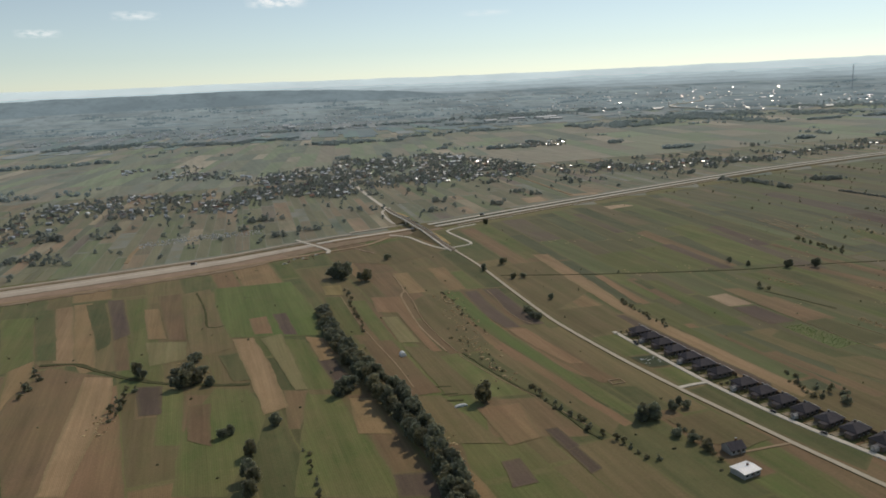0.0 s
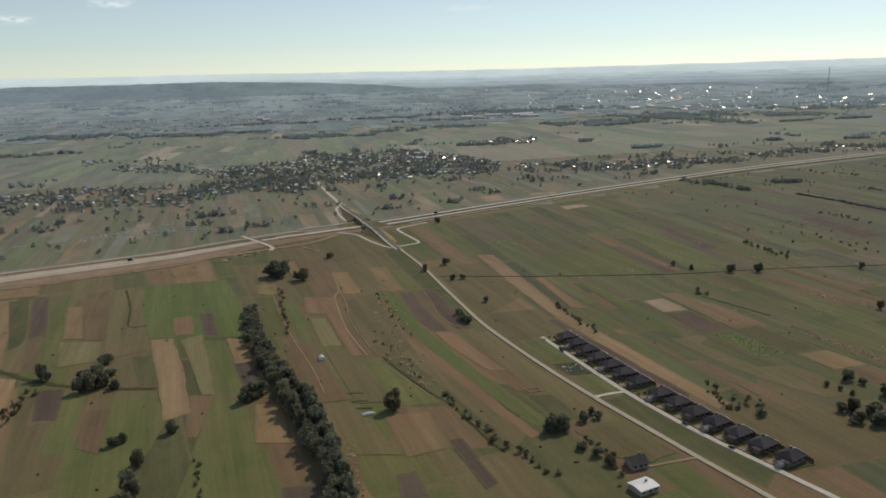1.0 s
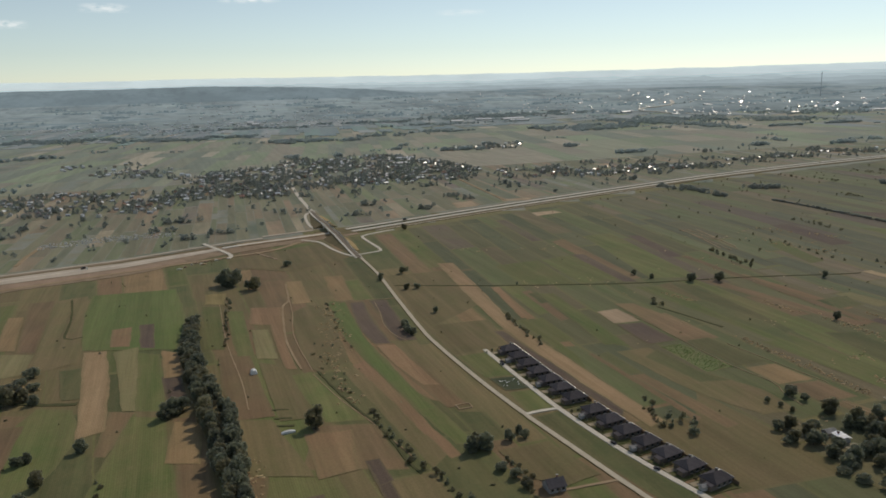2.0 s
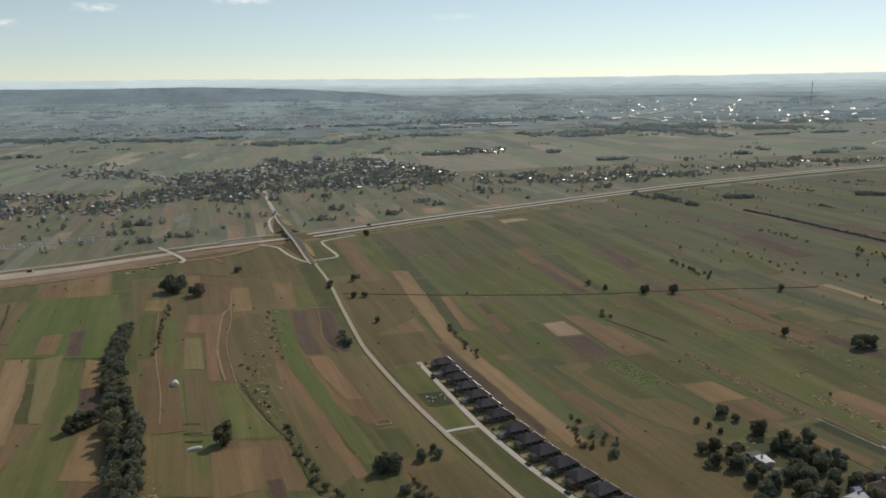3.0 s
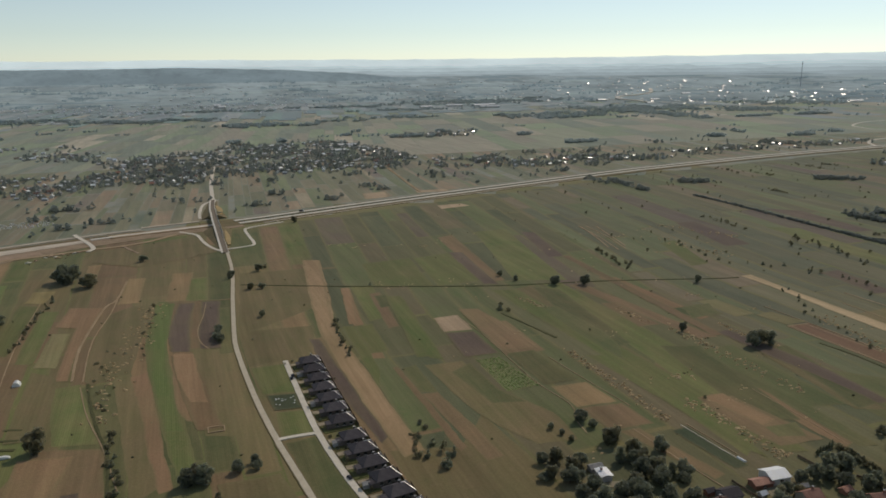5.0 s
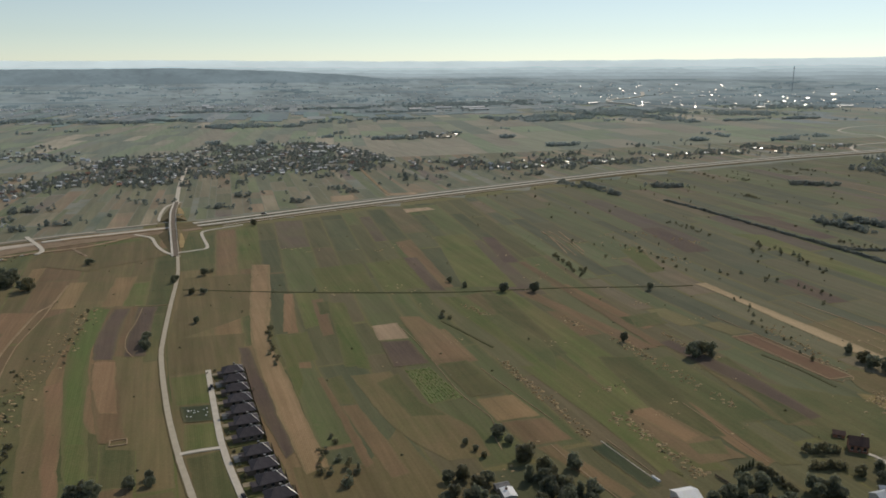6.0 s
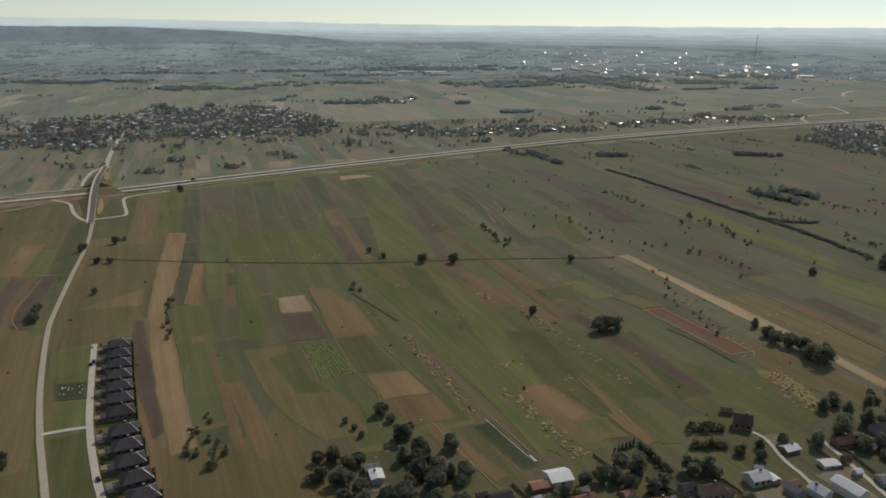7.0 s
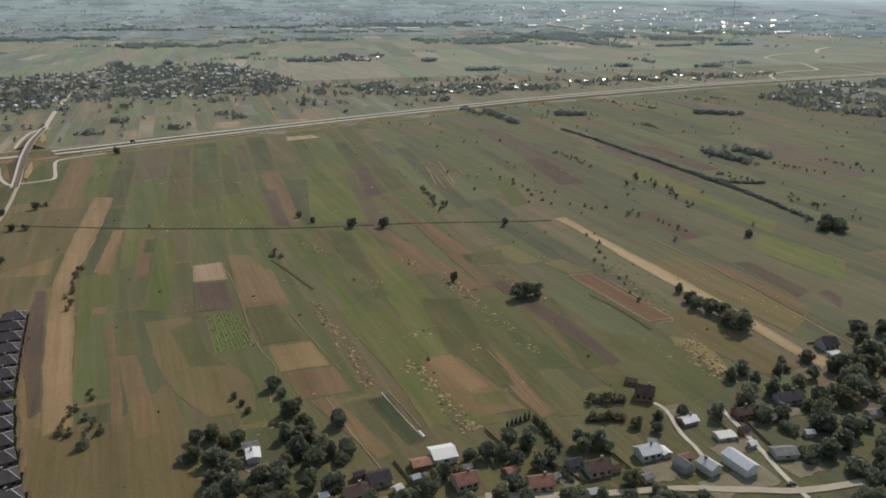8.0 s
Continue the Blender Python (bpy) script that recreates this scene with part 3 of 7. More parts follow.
road("earthworks", "broad sandy formation of the unfinished motorway", EARTH, motorway_line(-13, -700, 232, 60), lambda f: lerp(f, (0, 62), (0.74, 62), (0.84, 34), (1, 22)), 0.35, 0.5, 0.12, "earthworks")
road("earthworks", "pinkish graded subsoil beside the roadbed", SUBSOIL, motorway_line(-27, -700, 60, 50), lambda f: 17 - 6 * f, 0.47, 0.5, 0.35, "earthworks")
road("earthworks", "dull earth formation under the new carriageways", BERM, motorway_line(-1, 200, 2300, 80), 30, 0.37, 0.6, 0.08, "earthworks")
road("road", "finished pale concrete carriageway of the motorway", SLAB, motorway_line(7.2, 232, 2300, 90), 5.6, 0.65, 0.5, 0.02)
road("road", "finished pale concrete carriageway of the motorway", SLAB, motorway_line(-7.2, 232, 2300, 90), 5.6, 0.67, 0.5, 0.02)
road("median", "dark grassed strip between the carriageways", VERGE_GRASS, motorway_line(0, 236, 2300, 90), 7.6, 0.57, 0.4, 0.1, "median")
road("road", "narrow pale haul road above the roadbed", GRAVEL, motorway_line(16, -700, 148, 50), 4.4, 0.63, 0.5, 0.25)
road("road", "narrow pale haul road beside the bridge", GRAVEL, motorway_line(24, 150, 203, 12), 4.4, 0.63, 0.5, 0.25)
road("road", "wide roadbed of compacted pale gravel", GRAVEL, motorway_line(-6, -700, 98, 50), lambda f: lerp(f, (0, 24), (0.86, 22), (1, 11)), 0.59, 0.5, 0.1)
road("road", "freshly laid white strip along the roadbed", SLAB, motorway_line(-3, 103, 209, 16), 5.0, 0.99, 0.5, 0.3)
road("road", "bright wheel track on the roadbed", CONCRETE, motorway_line(-4, -700, 96, 50), 2.2, 0.62, 0.4, 0.5)
road("earthworks", "dark drain between the roadbed and haul road", BERM, motorway_line(6.5, -700, 150, 50), 5.0, 0.55, 0.4, 0.5, "earthworks")
for k in range(11):
    x, y = 66 + 3.2 * k + rnd.uniform(-3, 3), 654 + 2.1 * k + rnd.uniform(-5, 5)
    w = rnd.uniform(1.2, 3.0)
    heap = part("spoil_heap", ribbon([(x - w, y), (x, y + rnd.uniform(-0.6, 0.6)), (x + w, y + 0.5)], lambda f, w=w: w * (0.4 + math.sin(math.pi * f)), lambda p, x=x, w=w: 0.3 + 0.8 * max(0.0, 1 - abs(p.x - x) / w), 0.6, rough=0.5, step=0.8), (SLAB, SUBSOIL, SAND)[k % 3])
    tagged(heap, "low pale heap of spoil beside the earthworks", "spoil heap", "spoil heaps", "structure")
tagged(part("spoil_bank", ribbon([(131, 689), (136, 674), (142, 660), (145, 652)], 2.4, 0.5, 0.6, rough=0.7, step=2.0), EARTH), "long brown bank of dug earth in a meadow", "spoil heap", kind="structure")
road("earthworks", "heaped yellow sand fill beside the bridge", SAND, motorway_line(-3, 118, 208, 16), 13, 0.95, 1.2, 0.3, "earthworks")
road("earthworks", "bare bank along the finished motorway", BERM, motorway_line(-19, 260, 1500, 60), 5, 0.50, 0.6, 0.5, "earthworks")

road("dirt_track", "thin pale haul track beside the carriageway", GRAVEL, motorway_line(-20, 250, 700, 40), 2.4, 0.56, 0.5, 0.4)

# ---- road bridge over the motorway ----
def ramp_height(p):
    return lerp(p[1], (634, 0.45), (655, 0.9), (690, 2.8), (716, 4.3), (784, 4.3), (815, 3.0), (860, 1.0), (890, 0.45))


def bridge_x(y):
    return lerp(y, (630, 212.5), (740, 211.5), (830, 212.8), (900, 217))


def bank(y0, y1, name, label):
    """An embankment with sloping sides under the ramp."""
    bm = bmesh.new()
    rows = []
    n = 24
    for i in range(n + 1):
        y = y0 + (y1 - y0) * i / n
        z, x = ramp_height((0, y)) - 0.25, bridge_x(y)
        foot = 3.8 + z * 2.3
        j = 0.8 * noise.noise(Vector((y * 0.1, 3, 1)))
        rows.append([bm.verts.new(p) for p in ((x - foot + j, y, 0.0), (x - 3.6, y, z), (x + 3.6, y, z), (x + foot + j, y, 0.0))])
    for a, b in zip(rows, rows[1:]):
        for k in range(3):
            bm.faces.new((a[k], a[k + 1], b[k + 1], b[k]))
    bm.faces.new(rows[0])
    bm.faces.new(rows[-1][::-1])
    bmesh.ops.recalc_face_normals(bm, faces=bm.faces)
    return tagged(part(name, bm, BERM), label, "embankment", kind="structure")


bank(634, 722, "embankment", "brown earth embankment carrying the bridge road")
bank(779, 890, "embankment", "brown earth embankment beyond the motorway")
RAMP = [(bridge_x(y), y) for y in (628, 650, 680, 715, 750, 785, 820, 860, 895)]
bridge = tagged(new("road_bridge"), "concrete road bridge crossing the unfinished motorway", "bridge")
bridge.location = (212, 750, 0)
off = Matrix.Translation((-212, -750, 0))


def bridge_part(name, bm, material, label=""):
    bmesh.ops.transform(bm, matrix=off, verts=bm.verts)
    return part(name, bm, material, bridge, label)


bridge_part("deck", ribbon(RAMP, 4.2, lambda p: ramp_height(p) + 0.05, 0.7, rough=0), DECK, "unfinished carriageway covered in brown dust")
for s in (-1, 1):
    edge = [(x + s * 2.5, y) for x, y in RAMP]
    bridge_part("walkway" if s < 0 else "kerb", ribbon(edge, 1.7 if s < 0 else 0.4, lambda p: ramp_height(p) + 0.28, 0.6, rough=0), SLAB if s < 0 else CONCRETE, "pale concrete edge strip")
    rail = [(x + s * 3.05, y) for x, y in RAMP if 650 < y < 860]
    bridge_part("guard_rail", ribbon(rail, 0.12, lambda p: ramp_height(p) + 1.1, 0.35, rough=0), STEEL, "galvanised steel rail")
    for k in range(22):
        y = 652 + k * 9.2
        x = bridge_x(y) + s * 3.05
        bridge_part("rail_post", boxed((x - 0.08, x + 0.08, y - 0.08, y + 0.08, ramp_height((0, y)) - 0.3, ramp_height((0, y)) + 0.95)), STEEL)
for y in (724, 750, 777):
    for x in (209.6, 213.6):
        bridge_part("pier", boxed((x - 0.6, x + 0.6, y - 0.6, y + 0.6, 0, 3.6)), CONCRETE)
    bridge_part("crosshead", boxed((208.3, 214.9, y - 0.8, y + 0.8, 3.0, 3.66)), CONCRETE)
for k, (x, y0, y1, w) in enumerate(((217.6, 655, 712, 3.4), (219.4, 792, 850, 3.8))):
    road("earthworks", "bright yellow sand slope beside the bridge ramp", CLAY, ((x, y0), (x + 0.5, (y0 + y1) / 2), (x - 0.5, y1)), lambda f, w=w: w * (0.6 + 0.8 * math.sin(math.pi * min(max(f, 0.05), 0.95))), lambda p: max(0.4, ramp_height(p) * 0.5 + 0.6), 0.6, 0.4, "earthworks")

# ---- fields ----
COVER = {
    "grass": ("strip of mown green grass between fields", 0.16), "meadow": ("strip of rough olive meadow", 0.20), "clover": ("dark green strip of clover", 0.25),
    "clay": ("dry orange-brown harvested strip", 0.14), "pale": ("long pale strip of bleached stubble", 0.14),
    "garden": ("dark green kitchen garden plot", 0.2), "stubble": ("long tan strip of cut stubble", 0.14), "straw": ("straw-coloured harvested strip", 0.14), "fallow": ("brownish fallow strip with weeds", 0.16),
    "soil": ("dark ploughed strip of bare soil", 0.12), "rust": ("reddish-brown dry strip", 0.15), "hay": ("pale yellowish hay plot", 0.18),
    "lush": ("bright green strip of young grass", 0.2), "tilled": ("freshly tilled reddish-brown plot", 0.1), "bare": ("pale sandy strip of bare soil", 0.1), "beet": ("bright green plot with crop rows", 0.45), "reed": ("patch of tall yellow reeds and weeds", 0.5),
}
layer = [0]


def field(kind, *corners, lift=0, crops=CROPS):
    """One parcel: a low slab of crop with wavering edges."""
    c = sum((Vector(p) for p in corners), Vector((0, 0))) / len(corners)
    edge = []
    ring = [Vector(p) for p in corners]

    def sharp(i):
        u, v = ring[i] - ring[i - 1], ring[(i + 1) % len(ring)] - ring[i]
        return u.length < 0.1 or v.length < 0.1 or u.angle(v) > 0.7

    for k, a in enumerate(ring):
        m = (k + 1) % len(ring)
        b = ring[m]
        before = 2 * a - b if sharp(k) else ring[k - 1]
        after = 2 * b - a if sharp(m) else ring[(m + 1) % len(ring)]
        n = max(1, int((b - a).length / 4))
        for i in range(n):
            t = i / n
            p = 0.5 * (2 * a + (b - before) * t + (2 * before - 5 * a + 4 * b - after) * t * t + (3 * a - 3 * b + after - before) * t ** 3)
            if i:
                p = p + Vector((noise.noise(Vector((p.x * 0.06, p.y * 0.06, 1))), noise.noise(Vector((p.x * 0.06, p.y * 0.06, 9))))) * 0.7
                p = p + Vector((noise.noise(Vector((p.x * 0.31, p.y * 0.31, 3))), noise.noise(Vector((p.x * 0.31, p.y * 0.31, 6))))) * 0.45
            edge.append(p - c)
    layer[0] += 1
    z = 0.027 + 0.003 * (layer[0] % 5) + 0.013 * lift if lift else 0.08 + 0.001 * layer[0]
    area = abs(sum(p.x * q.y - q.x * p.y for p, q in zip(edge, edge[1:] + edge[:1]))) / 2
    length = max((p - q).length for p in edge[::3] for q in edge[::3]) or 1.0
    margin = min(2.0, 0.17 * area / length)
    turn = 1 if sum(p.x * q.y - q.x * p.y for p, q in zip(edge, edge[1:] + edge[:1])) > 0 else -1
    at = np.array(edge)
    steps = np.abs(np.arange(len(at))[:, None] - np.arange(len(at))[None, :])
    gaps = np.linalg.norm(at[:, None] - at[None, :], axis=2)
    gaps[np.minimum(steps, len(at) - steps) < 3] = 99.0
    room = gaps.min(axis=1)
    for share in (1.0, 0.5, 0.2, 0.05):
        bm = bmesh.new()
        rim = bm.verts.layers.float.new("rim")
        outer, inner = [], []
        for i, p in enumerate(edge):
            d = edge[(i + 1) % len(edge)] - edge[i - 1]
            side = Vector((-d.y, d.x)).normalized() * turn if d.length > 0.01 else Vector((0, 0))
            q = p + side * min(margin * 1.3, 0.22 * float(room[i])) * share
            outer.append(bm.verts.new((p.x, p.y, z)))
            inner.append(bm.verts.new((q.x, q.y, z)))
            outer[-1][rim] = 1.0
        f = bm.faces.new(inner)
        for i in range(len(edge)):
            j = (i + 1) % len(edge)
            bm.faces.new((outer[i], outer[j], inner[j], inner[i]))
        bmesh.ops.triangulate(bm, faces=bm.faces[:])
        if sum(f.calc_area() for f in bm.faces) < area * 1.003 + 0.2:
            break
        if share > 0.05:
            bm.free()
    bm.normal_update()
    flip = [f for f in bm.faces if f.normal.z < 0]
    bmesh.ops.reverse_faces(bm, faces=flip)
    ob = part("field", bm, crops[kind])
    ob.location = (c.x, c.y, 0)
    return tagged(ob, COVER[kind][0], "field", "strip fields", "structure")


def bend(x, y):
    """Strips lean and curve a little across the plain."""
    if y > 420:
        return x + (y - 420) * lerp(x, (-100, -0.11), (60, -0.07), (170, 0.03), (300, 0.10), (500, 0.13))
    return x + (y - 420) * lerp(x, (-50, -0.10), (60, -0.06), (150, -0.05), (250, 0.0))


def strips(x0, x1, y0, top, kinds, widths, lengths, lean=None):
    """Narrow parcels side by side, from y0 up to the line top(x)."""
    x = x0
    while x < x1:
        w = rnd.uniform(*widths)
        y = y0 + rnd.uniform(-20, 20)
        end = top(x)
        while y < end - 8:
            ln = min(rnd.uniform(*lengths), end - y)
            kind = rnd.choice(kinds)
            a, b = x + rnd.uniform(0, 0.6), x + w - rnd.uniform(0, 0.6)
            f = lean or bend
            steps = [y + ln * i / 3 for i in range(4)]
            yield kind, [(f(a, v), v) for v in steps] + [(f(b, v), v) for v in reversed(steps)]
            y += ln + rnd.choice((0.4, 0.8, 3.0))
        x += w


EAST = ("meadow",) * 8 + ("fallow",) * 4 + ("grass",) * 8 + ("clover",) * 7 + ("soil",)
MIXED = ("meadow",) * 7 + ("fallow",) * 4 + ("grass",) * 7 + ("clover",) * 6 + ("rust", "straw", "straw")
PLAIN = ("meadow",) * 7 + ("grass",) * 7 + ("clover",) * 8 + ("fallow",) * 3 + ("soil",)
for kind, corners in strips(480, 1240, -160, lambda x: motorway_y(x) - 26, PLAIN, (9, 30), (60, 220)):
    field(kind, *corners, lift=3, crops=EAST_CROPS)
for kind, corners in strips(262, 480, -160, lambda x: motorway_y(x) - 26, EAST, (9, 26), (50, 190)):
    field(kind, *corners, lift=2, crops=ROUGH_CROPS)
for kind, corners in strips(-330, 262, -160, lambda x: motorway_y(x) - 26, MIXED, (11, 30), (60, 190)):
    field(kind, *corners, lift=1)
layer[0] = 0

# the parcels that can be told apart
field("meadow", (205, 428), (248, 424), (241, 376), (206, 372))
field("meadow", (250, 264), (278, 258), (296, 282), (300, 240), (300, 196), (250, 200))
field("grass", (-139, 573), (-117, 569), (-101, 470), (-115, 452))
field("meadow", (-117, 574), (-104, 573), (-90, 460), (-101, 470))
field("stubble", (-106, 586), (-95, 588), (-76, 449), (-89, 457))
field("straw", (-95, 591), (-82, 591), (-64, 436), (-76, 449))
field("meadow", (-81, 586), (-71, 586), (-54, 431), (-64, 434))
field("fallow", (-71, 586), (-60, 586), (-46, 430), (-54, 431))
field("grass", (-59, 587), (-44, 587), (-38, 456), (-46, 455))
field("grass", (39, 448), (52, 439), (54, 399), (55, 355), (42, 361))
field("soil", (53, 402), (63, 403), (65, 366), (56, 363))
field("fallow", (-103, 395), (-91, 454), (-54, 421), (-53, 381), (-61, 294), (-84, 303))
field("stubble", (-69, 429), (-54, 421), (-53, 381), (-61, 294), (-72, 298))
field("fallow", (-41, 398), (-29, 397), (-30, 357), (-40, 358))
field("grass", (-30, 393), (-18, 388), (-18, 321), (-30, 326))
field("fallow", (-17, 380), (-4, 374), (-5, 333), (-18, 336))
field("grass", (-3, 382), (14, 374), (18, 333), (-2, 270), (-22, 278), (-18, 332))
field("grass", (40, 356), (55, 348), (60, 263), (57, 245), (22, 260))
field("fallow", (58, 346), (70, 345), (75, 260), (60, 262))
field("soil", (60, 262), (75, 259), (74, 238), (58, 245))
field("fallow", (30, 365), (42, 360), (32, 317), (27, 319))
field("straw", (110, 623), (120, 625), (118, 558), (112, 561))
field("straw", (141, 573), (153, 571), (150, 508), (137, 509))
field("straw", (171, 577), (186, 575), (179, 502), (166, 504))
field("grass", (162, 506), (173, 501), (167, 424), (174, 329), (178, 270), (170, 274), (161, 347), (156, 429))
field("fallow", (174, 504), (189, 498), (184, 409), (168, 410))
field("soil", (190, 495), (200, 494), (193, 410), (185, 408))
field("rust", (170, 407), (180, 405), (182, 314), (173, 326), (170, 357))
field("meadow", (181, 405), (194, 405), (194, 334), (194, 298), (182, 303))
field("grass", (115, 378), (128, 379), (141, 311), (123, 315))
field("fallow", (119, 314), (143, 306), (146, 261), (106, 276))
field("meadow", (142, 383), (150, 387), (167, 270), (155, 258))
field("rust", (150, 380), (158, 384), (169, 264), (164, 263))
field("grass", (207, 370), (224, 370), (224, 334), (209, 336))
field("grass", (212, 315), (225, 313), (226, 291), (211, 291))
field("clover", (212, 285), (225, 287), (231, 240), (238, 204), (226, 196), (218, 234))
field("meadow", (218, 558), (273, 554), (254, 457), (205, 420))
field("stubble", (267, 576), (280, 574), (270, 489), (260, 409), (261, 354), (262, 296), (263, 262), (254, 259), (253, 299), (250, 358), (250, 421), (260, 492))
field("fallow", (240, 384), (249, 404), (251, 358), (252, 300), (247, 262), (242, 303))
field("rust", (280, 491), (285, 492), (276, 414), (270, 414))
field("grass", (264, 416), (270, 414), (268, 352), (261, 323))
field("grass", (286, 496), (301, 490), (295, 424), (281, 419))
field("grass", (270, 410), (281, 415), (279, 369), (269, 369))
field("rust", (269, 369), (275, 368), (274, 359), (268, 361))
field("fallow", (294, 474), (302, 475), (295, 405), (288, 403))
field("clover", (296, 468), (304, 468), (301, 443), (294, 442))
field("grass", (298, 423), (307, 425), (302, 347), (296, 352))
field("bare", (318, 411), (334, 412), (333, 384), (316, 386))
field("fallow", (339, 394), (357, 392), (357, 340), (334, 341))
field("beet", (317, 340), (330, 340), (334, 301), (316, 299))
field("straw", (338, 297), (356, 296), (358, 272), (338, 273))
field("fallow", (339, 272), (359, 270), (361, 248), (341, 249))
field("fallow", (274, 346), (277, 346), (280, 257), (276, 254))
field("clover", (278, 343), (286, 345), (286, 310), (278, 313))
field("fallow", (278, 311), (286, 310), (291, 245), (283, 244))
field("meadow", (290, 343), (310, 342), (314, 303), (326, 272), (324, 247), (307, 249), (295, 283))
field("clover", (300, 330), (313, 338), (314, 303), (320, 286), (305, 290))
field("grass", (350, 555), (383, 561), (377, 476), (343, 475))
field("grass", (308, 553), (348, 556), (340, 476), (302, 490))
field("fallow", (392, 617), (408, 623), (392, 471), (378, 472))
field("grass", (431, 627), (462, 628), (433, 456), (398, 469))
field("soil", (470, 612), (481, 605), (464, 517), (450, 519))
field("clover", (394, 446), (412, 433), (409, 355), (394, 356))
field("meadow", (384, 448), (405, 453), (404, 269), (387, 270))
field("clover", (401, 435), (420, 441), (420, 325), (399, 303))
field("grass", (412, 453), (426, 452), (424, 287), (410, 240), (397, 250))
field("fallow", (427, 445), (438, 444), (455, 324), (444, 326))
field("rust", (457, 455), (469, 450), (473, 354), (465, 352))
field("hay", (486, 382), (500, 381.5), (503, 349.5), (488, 348.5))
field("clover", (456, 376), (473, 376), (479, 357), (465, 356))
field("meadow", (558, 327), (588, 330), (580, 235), (560, 225))
field("soil", (603.7, 309), (615, 307), (611, 260), (597, 256))
field("soil", (612, 258), (621, 259), (619, 247), (606, 237))
field("reed", (506, 243), (517, 236), (512, 215), (505, 198), (494, 205), (498, 222))
field("clover", (473, 269), (504, 238), (504, 199), (461, 188), (455, 228))
field("clover", (435, 311), (455, 312), (452, 234), (425, 239))
field("meadow", (464, 325), (466, 308), (464, 224), (451, 229))
field("soil", (623, 593), (645, 591), (628, 496), (604, 498))
field("grass", (688, 546), (713, 532), (700, 450), (690, 361), (668, 342), (676, 440))
field("soil", (611, 407), (629, 408), (619, 351), (604, 354))
field("grass", (663, 348), (669, 288), (637, 262), (632, 323))
field("grass", (560, 528), (578, 532), (555, 458), (538, 456))
field("garden", (363.6, 240), (372.3, 241), (374, 206), (367.8, 205.7))
field("fallow", (343.2, 247), (352.5, 246.6), (361.6, 204), (355.6, 202.3))
field("grass", (379, 256), (392, 252), (389, 220), (378, 212))
field("clover", (400, 229), (413, 226), (412, 218), (399, 220))
field("tilled", (402, 264), (409, 256), (414, 222), (403, 228), (393, 238))
field("rust", (421, 264), (428, 261), (426, 231), (425, 206), (419, 204), (418, 227))
field("grass", (373, 453), (391, 447), (397, 330), (404, 207), (393, 210), (384, 280), (379, 360))
field("clover", (428, 266), (436, 263), (433, 201), (425, 203))
field("stubble", (267, 581), (280, 576), (268, 484), (260, 418), (261, 342), (263, 260), (254, 257), (251, 302), (249, 377), (253, 453))
field("fallow", (244, 402), (249, 402), (250, 339), (251, 283), (247, 288), (246, 342))
field("rust", (169, 402), (180, 404), (186, 343), (189, 308), (179, 309), (173, 354))
field("fallow", (168, 502), (184, 498), (179, 410), (170, 405))
field("soil", (188, 496), (199, 494), (195, 405), (186, 408))
field("lush", (160, 500), (172, 499), (167, 414), (170, 354), (174, 310), (166, 312), (159, 386))
field("clay", (279, 494), (285, 492), (273, 417), (268, 418))
field("grass", (303, 465), (313, 461), (303, 353), (290, 355))
field("clover", (402, 449), (417, 437), (405, 333), (386, 327))
field("clover", (469, 374), (490, 376), (483, 358), (462, 355))
field("fallow", (427, 401), (437, 398), (438, 353), (424, 354))
field("clover", (417, 324), (437, 317), (421, 229), (402, 237))
field("clover", (469, 301), (481, 301), (466, 230), (453, 229))
field("fallow", (394, 263), (410, 259), (417, 212), (396, 214), (392, 240))
field("clay", (396, 263), (408, 262.5), (411.5, 233), (402, 230))
field("clover", (402, 229), (417, 228), (412, 216.5), (401, 220.5))
field("grass", (373, 326), (382, 322.6), (386, 260), (386.5, 218), (385, 209), (380.5, 223), (378, 270))
field("soil", (131, 274), (137, 274), (137, 235), (131, 233))
field("soil", (103, 255), (111, 255), (110, 235), (99, 235))
field("fallow", (84, 292), (95, 291), (90, 256), (83, 241), (80, 255))
field("bare", (444, 766), (472, 767), (476, 752), (441, 744))
field("bare", (452, 870), (494, 871), (487, 852), (449, 855))
field("bare", (387, 874), (416, 877), (409, 838), (381, 835))
field("grass", (78, 528), (91, 523), (87, 432), (76, 437))
field("clay", (109, 512), (130, 505), (124, 455), (121.6, 420), (121.4, 385), (115.2, 387), (115.5, 425), (117, 468), (105, 475))
field("hay", (105, 463), (115, 460), (113.8, 405), (103, 409))
field("rust", (112, 307), (133, 304), (127, 268), (111, 266))
field("soil", (131, 274), (137, 274), (138, 255), (132, 253))
field("soil", (174.5, 496), (184, 495), (180, 454), (178.8, 405), (169.3, 408), (168.2, 441))
field("soil", (191, 492.5), (199.6, 489.5), (194.5, 432), (188.4, 406), (184.2, 408), (184.3, 441))
field("clay", (170, 404), (180.3, 402), (183.8, 346), (184.6, 336), (177, 339), (171.3, 374))
field("lush", (4, 591), (62, 585), (67, 505), (61, 444), (9, 463), (4, 512))
field("meadow", (-19, 586), (1, 591), (5, 512), (8, 442), (-13, 432), (-17, 508))
field("fallow", (-37, 587), (-20, 587), (-16, 470), (-27, 474))
field("straw", (-45, 554), (-35, 552), (-28, 478), (-39, 481))
field("soil", (-72, 592), (-61, 590), (-50, 498), (-59, 489))
field("clover", (-86, 586), (-73, 588), (-61, 492), (-67, 472))
field("hay", (-40, 476), (-16, 466), (-17, 434), (-36, 431))
field("clover", (1, 432), (12, 433), (17, 386), (7, 388))
